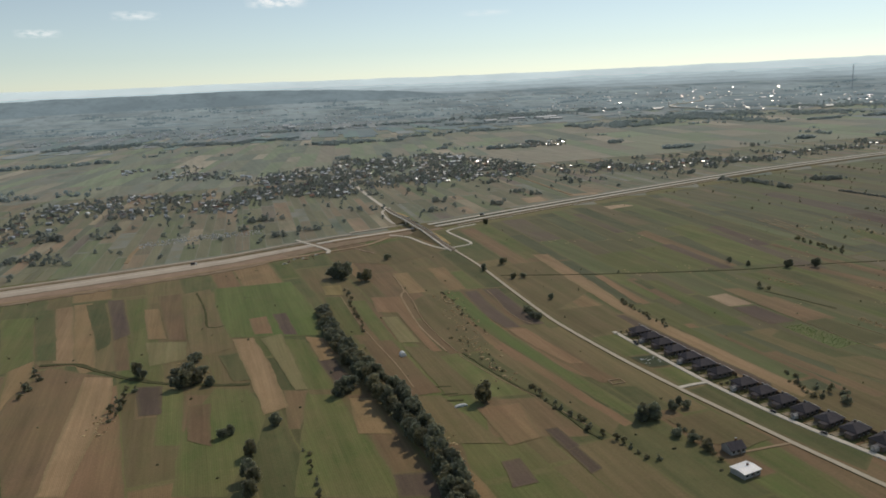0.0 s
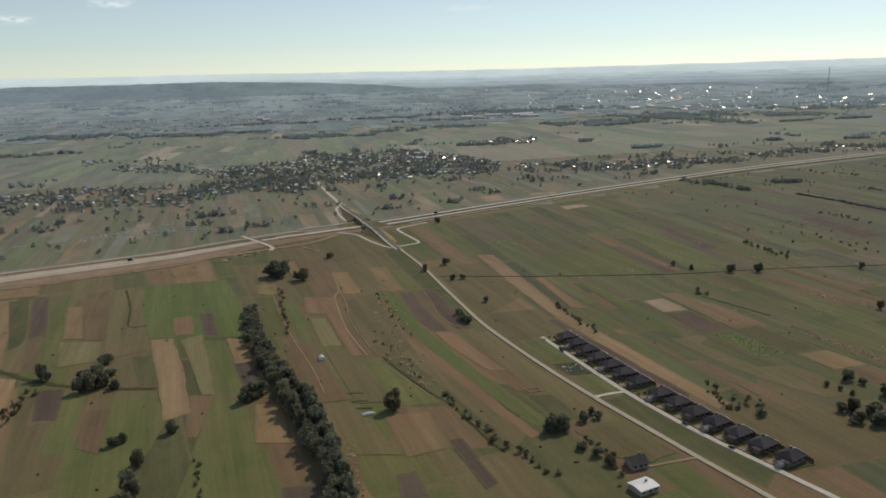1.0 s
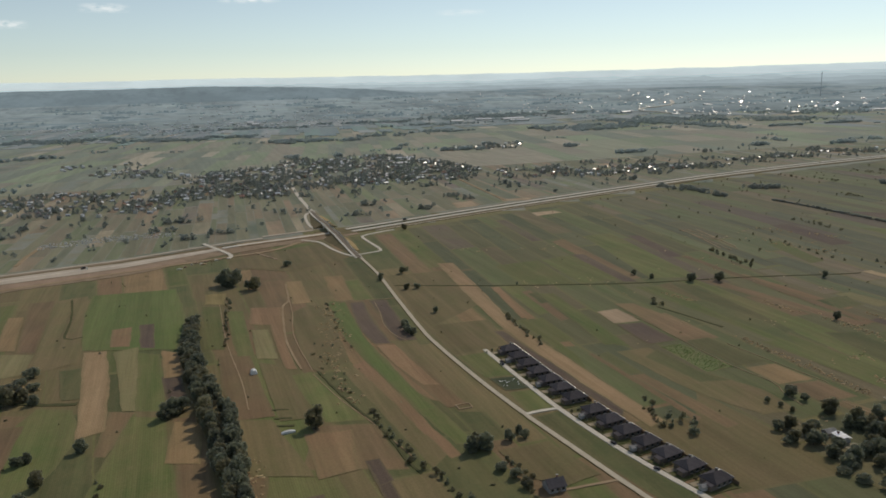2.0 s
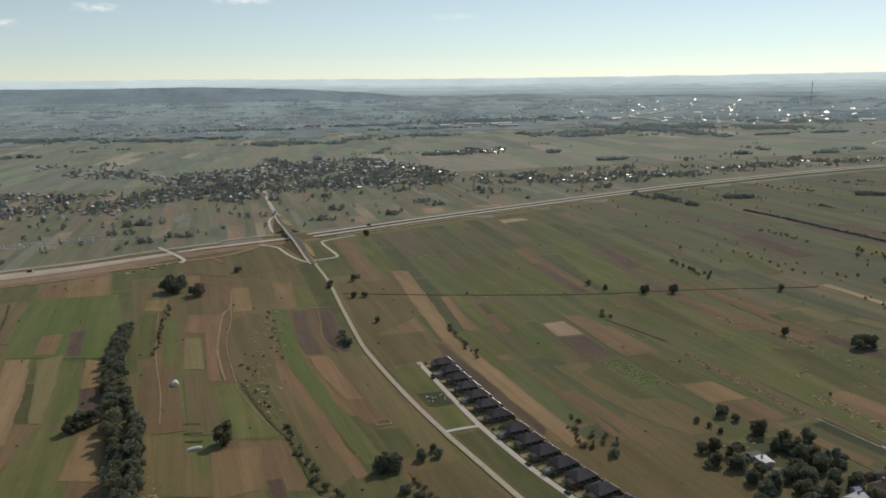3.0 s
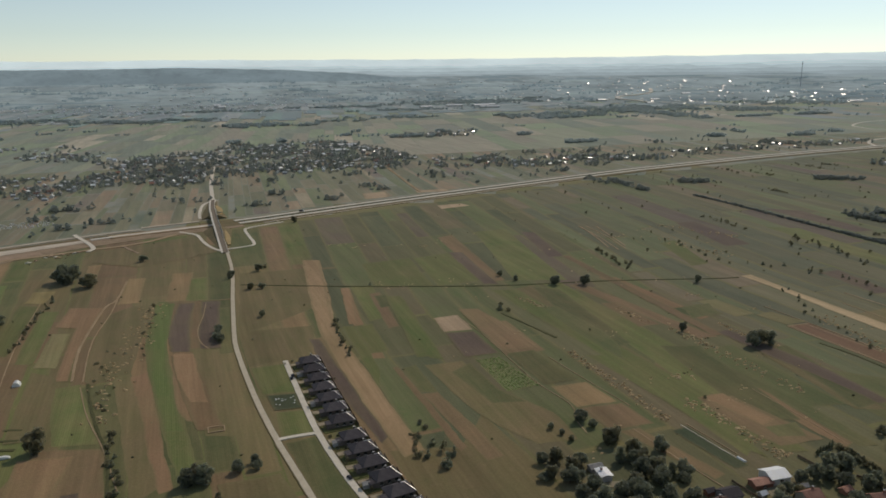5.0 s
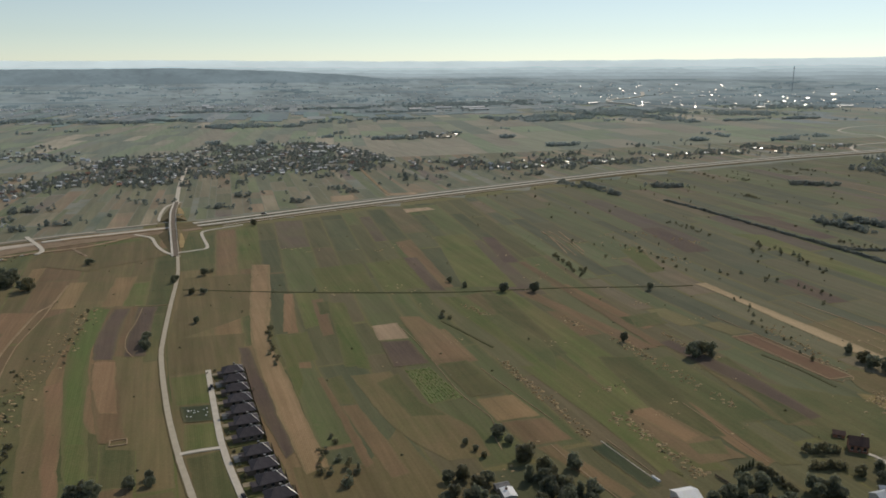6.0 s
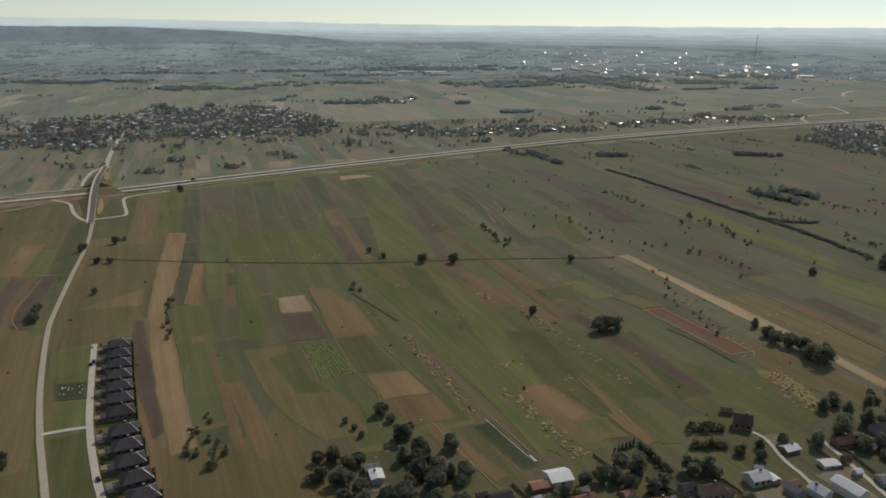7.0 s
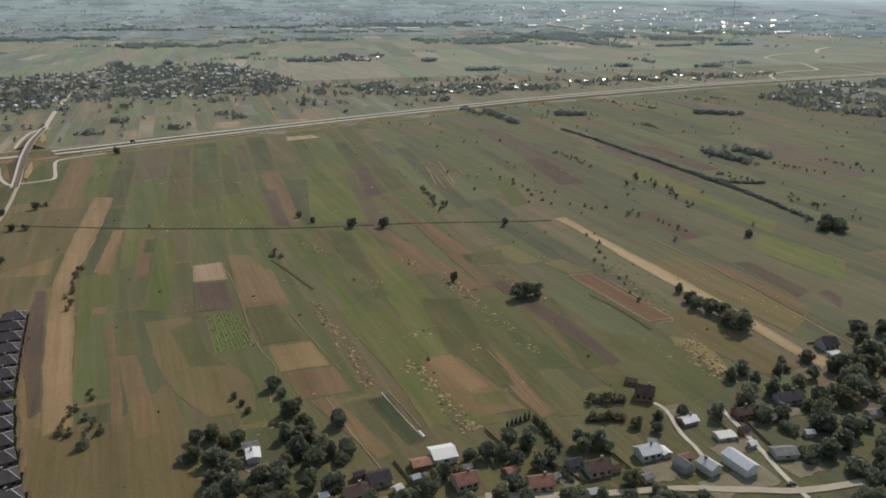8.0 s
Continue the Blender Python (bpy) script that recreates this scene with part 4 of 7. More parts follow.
field("soil", (-42, 401), (-28, 397), (-28, 359), (-38, 361))
field("straw", (59, 342), (71, 337), (69, 296), (55, 302))
field("stubble", (10, 459), (23, 457), (28, 400), (30, 343), (18, 339), (15, 394))
field("hay", (27, 453), (40, 457), (42, 361), (36, 363))
field("straw", (53, 445), (68, 434), (66, 400), (54, 399))
field("rust", (23, 498), (35, 499), (35, 460), (24, 463))
field("soil", (39, 502), (48, 501), (49, 451), (41, 455))
field("reed", (82, 559), (96, 557), (93, 527), (80, 533))
field("clover", (-120, 590), (-106, 583), (-88, 464), (-100, 469))
field("fallow", (-16, 364), (-5, 363), (-6, 315), (-16, 325))

field("fallow", (83, 422), (100, 420), (101, 372), (103, 330), (86, 332), (82, 372))
field("meadow", (103, 404), (117, 384), (116, 322), (104, 324))
field("meadow", (85, 333), (101, 327), (110, 269), (87, 278))
field("grass", (94, 510), (104, 506), (103, 476), (102, 415), (93, 418), (92.5, 460))
field("meadow", (133, 488), (147, 502), (154, 498), (154, 440), (150, 385), (133, 375), (129.4, 381), (128.4, 424))
field("fallow", (338, 422), (350, 418), (356, 372), (356, 345), (335, 348), (336, 384))
field("soil", (316, 384), (332, 381), (332, 345), (313, 346))
field("clover", (336, 343), (351, 342.5), (354, 300), (336, 300))
field("soil", (382, 562), (393, 559), (384, 464), (374, 468))
field("clover", (388, 408), (398, 405), (400, 347), (388, 312), (386, 359))
field("fallow", (462, 519), (468, 517), (461, 326), (454, 326))
field("clover", (467, 375), (484, 377), (485, 356), (469, 357))
field("soil", (752, 620), (778, 596), (766, 498), (746, 500))
field("soil", (241.5, 401), (247, 399.5), (249.5, 345), (251, 305), (252.5, 276), (248.5, 271), (244, 310), (240.8, 346))
field("meadow", (512, 244), (526, 268), (538, 246), (538, 199), (520, 197))
field("pale", (552.5, 420.6), (561.6, 420.4), (559.5, 364), (559.5, 315), (558.2, 272), (556.5, 245), (553, 210), (558, 199), (544, 194), (545, 213), (547.3, 237), (548, 289), (549.6, 336), (552.6, 384))
field("tilled", (504.4, 324), (519.2, 323.2), (520.2, 259.3), (507.6, 260))
field("hay", (501, 347), (514, 348.5), (520, 326), (505, 327))
field("soil", (460, 331), (467.8, 332), (473, 293), (474.5, 260), (471.7, 229), (465, 229), (464.5, 256), (461.5, 286))
field("fallow", (589, 314), (596, 310), (594, 246), (582, 236))
field("meadow", (184, 262), (207, 262), (213, 230), (196, 227), (186, 240))
field("meadow", (112, 668), (145, 684), (190, 702), (205, 655), (206, 634), (150, 602), (112, 632))
field("garden", (210.5, 334), (223.5, 332), (223.8, 315.5), (212, 317))

# beyond the motorway: too many parcels to count, one sheet for each crop
NORTH = ("meadow",) * 5 + ("fallow",) * 4 + ("grass",) * 4 + ("clover", "clover", "clover", "rust", "rust", "straw", "soil")


def lean_north(x, y):
    return x + (y - 900) * 0.07 if y < 1200 else x + 21 + (y - 1200) * 0.20


def parcel_sheets(name, label, patches, z, crops, tidy=True):
    by_kind = {}
    for kind, corners in patches:
        by_kind.setdefault(kind, []).append(corners)
    for kind, many in sorted(by_kind.items()):
        verts, faces = [], []
        for c in many:
            n = len(verts)
            layer[0] += 1
            zz = z + (0.004 * (layer[0] % 7) if tidy else 0.0004 * layer[0])
            verts += [(*p, zz) for p in c] + [(*p, 0.0) for p in c]
            k = len(c)
            faces.append(tuple(range(n, n + k))[::-1])
            faces += [(n + i, n + (i + 1) % k, n + k + (i + 1) % k, n + k + i) for i in range(k)]
        me = bpy.data.meshes.new(name)
        me.from_pydata(verts, [], faces)
        me.materials.append(crops[kind])
        bm = bmesh.new()
        bm.from_mesh(me)
        bmesh.ops.recalc_face_normals(bm, faces=bm.faces)
        bm.to_mesh(me)
        bm.free()
        tagged(new(name, me), label + ", " + COVER[kind][0], "fields", kind="stuff")


def north_patches():
    x = -620.0
    while x < 1900:
        w = rnd.uniform(6, 19)
        y = motorway_y(x) + 26
        while y < 1225:
            ln = min(rnd.uniform(35, 150), 1233 - y)
            if rnd.random() < 0.88:
                steps = (y, y + ln / 2, y + ln)
                yield rnd.choice(NORTH), [(lean_north(x, v), v) for v in steps] + [(lean_north(x + w - 0.8, v), v) for v in reversed(steps)]
            y += ln + rnd.choice((1, 2, 6))
        x += w


def far_patches():
    for _ in range(700):
        y = rnd.uniform(2300, 3200)
        x = rnd.uniform(-0.35 * y - 300, 1.25 * y + 500)
        if math.hypot(x - MID.x, y) > 3150:
            continue
        w, ln = rnd.uniform(18, 60), rnd.uniform(110, 330)
        tilt = 0.17 if x < 900 else rnd.choice((0.17, 2.2))
        d = Vector((tilt, 1)).normalized()
        s = Vector((d.y, -d.x))
        c = Vector((x, y))
        yield rnd.choice(("grass", "meadow", "meadow", "fallow", "straw", "clover")), [tuple(c + d * (u * ln) + s * (v * w)) for u, v in ((-0.5, -0.5), (0.5, -0.5), (0.5, 0.5), (-0.5, 0.5))]



def middle_patches():
    x = -1100.0
    while x < 3000:
        w = rnd.uniform(14, 40) if x < 500 else rnd.uniform(40, 120)
        y = 1235.0
        while y < 2450:
            ln = rnd.uniform(90, 300)
            if rnd.random() < 0.92:
                steps = (y, y + ln / 2, y + ln)
                yield rnd.choice(("grass", "grass", "grass", "meadow", "meadow", "fallow", "clover", "clover", "clover", "straw", "fallow")), [(lean_north(x, v), v) for v in steps] + [(lean_north(x + w - 1, v), v) for v in reversed(steps)]
            y += ln + rnd.choice((1, 3, 8))
        x += w


layer[0] = 0
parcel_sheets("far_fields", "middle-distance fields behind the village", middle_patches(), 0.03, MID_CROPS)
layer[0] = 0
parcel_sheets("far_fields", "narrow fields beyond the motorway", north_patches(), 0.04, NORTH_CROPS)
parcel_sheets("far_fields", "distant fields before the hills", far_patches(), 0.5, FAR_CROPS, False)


# parcels and woods on the rising plain, part of the distance, glowing with painted haze
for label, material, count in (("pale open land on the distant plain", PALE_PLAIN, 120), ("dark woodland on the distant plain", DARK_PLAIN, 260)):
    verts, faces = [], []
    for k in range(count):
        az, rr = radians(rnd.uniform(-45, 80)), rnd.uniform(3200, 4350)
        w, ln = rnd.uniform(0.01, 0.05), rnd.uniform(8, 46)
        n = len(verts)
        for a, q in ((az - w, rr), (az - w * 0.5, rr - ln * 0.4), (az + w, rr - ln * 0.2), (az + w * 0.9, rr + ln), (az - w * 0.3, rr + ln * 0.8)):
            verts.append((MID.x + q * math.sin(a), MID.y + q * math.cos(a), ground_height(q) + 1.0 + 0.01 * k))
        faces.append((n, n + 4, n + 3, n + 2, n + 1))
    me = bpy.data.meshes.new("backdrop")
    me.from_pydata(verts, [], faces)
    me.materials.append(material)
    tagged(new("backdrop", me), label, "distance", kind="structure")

# ---- trees ----
def crown_mesh(name, seed, lobes, leaves, material, low=0.20, cone=False, core=0.72, size=1.0):
    """A crown in a unit box (width 1, height 1): uneven lobes wrapped in many small leaf clumps."""
    r = random.Random(seed)
    verts, faces = [], []
    centres = []
    for i in range(lobes):
        if cone:
            f = (i + 0.5) / lobes
            rad = 0.40 * (1 - f) + 0.07
            a = r.uniform(0, 6.28)
            centres.append((Vector((0.10 * math.cos(a) * (1 - f), 0.10 * math.sin(a) * (1 - f), 0.14 + 0.80 * f)), rad, 0.12))
        else:
            a, f = i * 2.4 + r.uniform(-0.4, 0.4), r.uniform(0.0, 1.0)
            ring = 0.27 * math.sqrt(max(0.05, 1 - (2 * f - 0.9) ** 2)) * r.uniform(0.6, 1.15)
            rad = r.uniform(0.15, 0.25)
            centres.append((Vector((ring * math.cos(a), ring * math.sin(a), low + (0.80 - low) * f)), rad, rad * r.uniform(0.75, 1.0)))
    ico = bmesh.new()
    bmesh.ops.create_icosphere(ico, subdivisions=1, radius=1)
    iv = [v.co.copy() for v in ico.verts]
    fi = [[v.index for v in f.verts] for f in ico.faces]
    ico.free()
    for c, rad, rz in centres:
        n = len(verts)
        for v in iv:
            k = r.uniform(0.78, 1.06) * (0.9 if cone else core)
            verts.append((c.x + v.x * rad * k, c.y + v.y * rad * k, c.z + v.z * rz * k))
        faces += [tuple(n + i for i in f) for f in fi]
    for _ in range(leaves):
        c, rad, rz = r.choice(centres)
        d = Vector((r.gauss(0, 1), r.gauss(0, 1), r.gauss(0.15, 1))).normalized()
        p = c + Vector((d.x * rad, d.y * rad, d.z * rz)) * r.uniform(0.62, 1.22)
        t = d.cross(Vector((r.gauss(0, 1), r.gauss(0, 1), r.gauss(0, 1)))).normalized()
        u = (d.cross(t) + d * r.uniform(-0.6, 0.6)).normalized()
        s = r.uniform(0.028, 0.060) * size
        n = len(verts)
        for a, b in ((-1, -0.6), (0.2, -1), (1, 0.3), (-0.3, 1)):
            verts.append(tuple(p + t * (a * s) + u * (b * s)))
        faces.append((n, n + 1, n + 2, n + 3))
    me = bpy.data.meshes.new(name)
    me.from_pydata(verts, [], faces)
    me.materials.append(material)
    return me


def trunk_mesh(seed, fork=3):
    """A tapered trunk with limbs in the same unit box."""
    r = random.Random(seed)
    bm = bmesh.new()

    def limb(a, b, ra, rb):
        m = (b - a).to_track_quat("Z", "Y").to_matrix()
        rings = []
        for c, rad in ((a, ra), (a.lerp(b, 0.5) + Vector((r.uniform(-0.01, 0.01), r.uniform(-0.01, 0.01), 0)), (ra + rb) / 2), (b, rb)):
            rings.append([bm.verts.new(c + m @ Vector((rad * math.cos(k * 1.257), rad * math.sin(k * 1.257), 0))) for k in range(5)])
        for p, q in zip(rings, rings[1:]):
            for k in range(5):
                bm.faces.new((p[k], p[(k + 1) % 5], q[(k + 1) % 5], q[k]))

    top = Vector((r.uniform(-0.03, 0.03), r.uniform(-0.03, 0.03), 0.45))
    limb(Vector((0, 0, -0.02)), top, 0.035, 0.02)
    for k in range(fork):
        a = k * 6.28 / fork + r.uniform(-0.4, 0.4)
        limb(top, top + Vector((0.2 * math.cos(a), 0.2 * math.sin(a), r.uniform(0.15, 0.3))), 0.018, 0.006)
    return mesh("trunk", bm, BARK)


CROWNS = [crown_mesh("crown", 11 + k, 13, 1000, (LEAF, LEAF, LEAF_PALE, LEAF)[k], 0.15, core=0.3, size=1.3) for k in range(4)]
SHRUBS = [crown_mesh("crown", 31 + k, 7, 260, (LEAF_PALE, LEAF, LEAF_PALE)[k], 0.10, core=0.3, size=1.4) for k in range(3)]
SMALL = [crown_mesh("crown", 51 + k, 7, 170, (LEAF, LEAF_DARK, LEAF)[k]) for k in range(3)]
CONES = [crown_mesh("crown", 71 + k, 9, 260, LEAF_DARK, cone=True) for k in range(2)]
TRUNKS = [trunk_mesh(5 + k) for k in range(3)]
TREE_WORDS = {"round": "broad leafy tree with dark summer foliage", "bush": "low dull-green bush among the fields", "village": "dark garden tree beside village houses", "cone": "dark narrow conifer in a garden"}


def tree(x, y, h, w=None, kind="round", group="", z=0.0, label=""):
    w = (w or h * rnd.uniform(0.75, 1.0)) * 1.13
    pool = {"round": CROWNS, "bush": SHRUBS, "village": SMALL, "cone": CONES}[kind]
    ob = new("bush" if kind == "bush" else "tree")
    tagged(ob, label or TREE_WORDS[kind], "bush" if kind == "bush" else "tree", group)
    part("trunk", rnd.choice(TRUNKS), None, ob)
    part("crown", rnd.choice(pool), None, ob)
    ob.matrix_basis = pose(x, y, z, 0, 0, rnd.uniform(0, 360)) @ Matrix.Diagonal((w * rnd.uniform(0.92, 1.08), w, h * 1.04, 1))
    return ob


def row_of(points, gap, h, w, kind="round", jitter=1.0, group="", label=""):
    line = spline(points, gap)
    for p in line:
        k = rnd.uniform(0.7, 1.15)
        tree(p.x + rnd.gauss(0, jitter), p.y + rnd.gauss(0, jitter * 0.7), h(p) * k if callable(h) else h * k, w * k * rnd.uniform(0.85, 1.1), kind, group, label=label)


# the wood belt west of the lane
for shift, gap in ((-2.2, 4.6), (2.4, 5.0)):
    row_of([(71 + shift * 0.6, 492), (69 + shift * 0.8, 455), (69 + shift, 418), (72 + shift, 378), (77 + shift * 1.8, 340), (79 + shift * 1.7, 308), (80 + shift, 276), (79.5 + shift, 250), (76 + shift, 225), (74 + shift, 195)], gap,
           lambda p: lerp(p.y, (200, 8.5), (330, 9.5), (420, 7.2), (500, 6.2)), 7.0, "round", 1.0, "wood belt", "leafy tree in the dense belt between fields")
for x, y, h, w in ((59, 350, 8.5, 7.5), (55, 347, 7.5, 7), (63, 353, 8.5, 8), (98, 579, 13, 11), (104, 579, 14, 12), (101, 574, 12, 11), (94, 582, 10, 9), (117, 559, 11, 9), (113, 561, 8, 7)):
    tree(x, y, h, w, "round", "", label="stout dark tree standing in a clump")
# single trees in the strips
for x, y, h, w in ((118, 312, 10.5, 8.5), (22, 326, 5.8, 5.4), (-1, 322, 5.0, 5.0), (2, 324, 4.5, 4.5), (-41, 417, 9, 6.5), (-39, 412, 7, 6), (-16, 391, 10, 8), (-11, 394, 9, 8), (-21, 389, 8, 7), (-5, 388, 5, 6), (-12, 428, 6, 8), (-15, 416, 5, 8), (-21, 411, 4.5, 7), (-8, 408, 4.5, 7), (9, 300, 8, 6), (7, 280, 10, 6.5), (8, 273, 9, 6.5), (6, 265, 8.5, 6)):
    tree(x, y, h, w)
for x, y, h, w in ((222, 452, 4.8, 4.0), (195, 433, 5, 5), (194, 424, 5, 4.5), (195, 415, 5.5, 5), (193, 419, 5, 4.5), (221, 514, 5, 5), (229, 513, 4.6, 5), (232, 561, 6.5, 6), (150, 623, 6, 7), (210, 547, 6, 4), (212, 553, 5, 4), (420, 449, 7.5, 7.3), (439, 442, 7.8, 7), (393, 483, 4.6, 4.2), (399, 468, 3.9, 3.7)):
    tree(x, y, h, w)
for x, y, h, w in ((174, 265, 7, 6.5), (180, 265, 7.5, 7), (177, 268, 6.5, 6), (192, 269, 5, 5), (199, 269, 4, 4), (199, 274, 3.6, 3.6), (179, 247, 3.8, 5), (182, 240, 4.5, 5), (183, 232, 4.2, 5), (285, 734, 6.5, 6), (463, 306, 9, 8), (468, 307, 9, 8), (473, 305, 9, 7.5), (443, 339, 6.5, 4.4), (514, 418, 6.5, 4.6)):
    tree(x, y, h, w)
for x, y, h, w in ((364, 415, 4, 4), (362, 411, 4, 4.5), (366, 408, 3.5, 4), (267, 245, 6.5, 6), (270, 257, 4.5, 4), (267, 263, 3.6, 3.6), (264, 271, 3, 3), (259, 256, 3.5, 3.6), (262, 254, 4, 3.6), (272, 252, 4.4, 4), (397, 261, 2.6, 2.2), (654, 480, 4.5, 4.5), (534, 507, 3, 3), (300, 494, 2.4, 2.4), (237, 568, 5, 4.6)):
    tree(x, y, h, w, "bush")
for x, y in ((184, 253), (185, 250), (186, 246), (187, 242), (188, 238), (184, 236), (183, 229), (182, 223)):
    tree(x, y, rnd.uniform(1.8, 2.6), 3.0, "bush", "garden hedge", label="dark clipped hedge bush beside a house")
# orchard and garden trees by the farmhouse
for x, y, h, w in ((333, 261, 6.0, 6.5), (335, 254, 4, 4), (334, 239, 7.5, 7), (337, 241, 6.5, 6), (336, 227, 8.4, 4.6), (337, 220, 7.6, 5), (339, 213, 7.7, 5.4), (342, 210, 5.8, 3.6), (332, 214, 7.6, 6.8), (335, 206, 7, 6), (318, 259, 3.2, 2.8), (320, 253, 2.8, 2.4), (321, 247, 2.8, 2.6), (307, 234, 6.6, 6), (302, 235, 5, 5)):
    tree(x, y, h, w)
for x, y, h, w in ((310, 227, 5.5, 6), (315, 229, 5.6, 5.2), (300, 224, 5.5, 5.5), (305, 219, 6, 6), (311, 212, 6, 6), (304, 208, 5.5, 6), (318, 205, 6, 6), (324, 200, 6.5, 6), (327, 210, 5, 5), (331, 196, 7, 6), (337, 192, 6, 6), (324, 190, 6, 6), (315, 196, 5.5, 6), (345, 178, 7, 7), (355, 176, 6, 6), (334, 180, 7, 6)):
    tree(x, y, h, w)
for x, y, h, w in ((372, 186, 5.5, 5), (367, 182, 6, 5), (376, 184, 4.5, 4), (383, 190, 6, 5), (389, 190, 7, 6), (394, 188, 6, 5), (399, 193, 8.5, 6), (404, 190, 7, 6), (409, 196, 5, 5), (396, 183, 6, 6), (402, 178, 6, 5), (390, 172, 6, 6), (422, 184, 7.5, 6), (427, 181, 7, 6), (383, 168, 7, 6)):
    tree(x, y, h, w)
for x, y, h, w in ((447, 187, 4.6, 4.6), (452, 182, 4.2, 4.5), (457, 188, 4, 4), (478, 181, 7.5, 5.5), (467, 187, 5, 5), (493, 184, 6, 6), (500, 172, 6, 6), (507, 162, 8, 8), (515, 168, 7, 8), (522, 175, 7, 8), (530, 170, 8, 9), (539, 174, 10, 10), (547, 180, 9, 9), (516, 184, 5.5, 6), (524, 187, 6, 6)):
    tree(x, y, h, w)
for x, y, h, w in ((496, 148, 7, 7), (505, 150, 7, 7), (515, 155, 8, 8), (540, 160, 8, 8), (551, 190, 8, 8), (560, 185, 9, 9), (572, 195, 8, 8), (580, 205, 7, 7), (590, 215, 7, 8), (600, 210, 8, 8), (565, 170, 8, 9), (577, 180, 8, 8), (425, 160, 6, 6), (402, 160, 6, 6), (395, 155, 6, 6)):
    tree(x, y, h, w)
for k in range(15):
    tree(416 - 0.15 * k, 205 - 1.45 * k, rnd.uniform(3.0, 3.8), 2.6, "bush", "tall hedge", label="dense tree of a tall dark boundary hedge")
for k in range(11):
    tree(405 + 0.35 * k, 183 - 1.45 * k, rnd.uniform(2.6, 3.2), 2.4, "bush", "tall hedge", label="dense tree of a tall dark boundary hedge")
for k in range(6):
    tree(404 + 2.0 * k, 203.5 + 0.5 * k, rnd.uniform(2.4, 3.4), 1.6, "cone", "young conifers")
for x0, y0, x1, y1 in ((441, 207.5, 453, 203.5), (434, 197, 445, 193)):
    for k in range(8):
        f = k / 7
        tree(x0 + (x1 - x0) * f, y0 + (y1 - y0) * f, rnd.uniform(3.8, 4.6), 3.8, "bush", "clipped hedge trees", label="dense dark hedge tree in a short row")
# trees by the pale stubble strip and the eastern plain
for x, y, h, w in ((545, 284, 5.2, 4), (541, 271, 6.5, 6), (539, 264, 8, 7.4), (542, 257, 8.6, 8), (545, 251, 8.6, 7.5), (540, 243, 9, 9), (541, 236, 11, 10), (545, 239, 9, 8), (712, 340, 9.3, 10), (706, 337, 8, 9), (718, 338, 8, 9), (714, 331, 7.8, 10), (648, 343, 5, 5), (652, 346, 4, 4)):
    tree(x, y, h, w)
row_of([(97, 540), (93, 500), (89, 440)], 6.0, 3.0, 3.0, "bush", 1.2)
row_of([(262, 428), (259, 400), (258, 370)], 4.6, 3.6, 3.4, "bush", 1.2)
row_of([(496, 524), (494, 496), (492, 466)], 3.6, 4.4, 4.2, "bush", 2.2)
row_of([(144, 318), (147, 285), (153, 258), (158, 232)], 3.8, 2.8, 3.2, "bush", 1.8)
row_of([(140, 420), (138, 380), (141, 340)], 7.0, 1.7, 2.4, "bush", 4.0)
row_of([(268, 284), (263, 268), (260, 256)], 3.2, 2.4, 2.6, "bush", 1.6)
row_of([(31, 296), (31, 275), (31, 250)], 5.0, 2.4, 2.6, "bush", 1.0)
row_of([(-99, 410), (-94, 430), (-90, 446)], 5.0, 4.2, 4.6, "bush", 4.0)
row_of([(-42, 400), (-47, 380), (-52, 360)], 5.0, 4.0, 4.0, "bush", 2.0)
row_of([(160, 500), (155, 450), (150, 405)], 7.0, 1.5, 2.4, "bush", 3.0)
row_of([(590, 440), (610, 400), (618, 360)], 8.0, 3.0, 3.4, "bush", 4.0)
row_of([(680, 500), (672, 450), (660, 410)], 7.0, 4.0, 4.4, "bush", 3.0)
row_of([(560, 380), (530, 330), (525, 285)], 7.0, 2.4, 2.6, "bush", 4.0)
row_of([(545, 560), (575, 500), (560, 455)], 9.0, 2.6, 2.6, "bush", 5.0)
def grove(name, label, places, pool):
    """Many whole crowns and stems joined, for trees that nobody could count."""
    r = random.Random(len(places))
    verts, faces = [], []
    for x, y, h, w in places:
        me = r.choice(pool)
        a, n = r.uniform(0, 6.28), len(verts)
        c, s = math.cos(a) * w, math.sin(a) * w
        verts += [(x + c * v.co.x - s * v.co.y, y + s * v.co.x + c * v.co.y, v.co.z * h) for v in me.vertices]
        faces += [tuple(n + i for i in p.vertices) for p in me.polygons]
        n = len(verts)
        verts += [(x - 0.2, y, 0), (x + 0.2, y, 0), (x, y + 0.3, 0), (x, y, h * 0.5)]
        faces += [(n, n + 1, n + 3), (n + 1, n + 2, n + 3), (n + 2, n, n + 3)]
    out = bpy.data.meshes.new(name)
    out.from_pydata(verts, [], faces)
    out.materials.append(pool[0].materials[0])
    return tagged(new(name, out), label, "trees", kind="stuff")


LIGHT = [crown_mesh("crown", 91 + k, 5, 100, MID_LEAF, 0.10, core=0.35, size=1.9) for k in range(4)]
LIGHT_PALE = [crown_mesh("crown", 95 + k, 4, 74, LEAF_PALE, 0.08, core=0.35, size=1.9) for k in range(3)]
far_trees, far_bushes = [], []


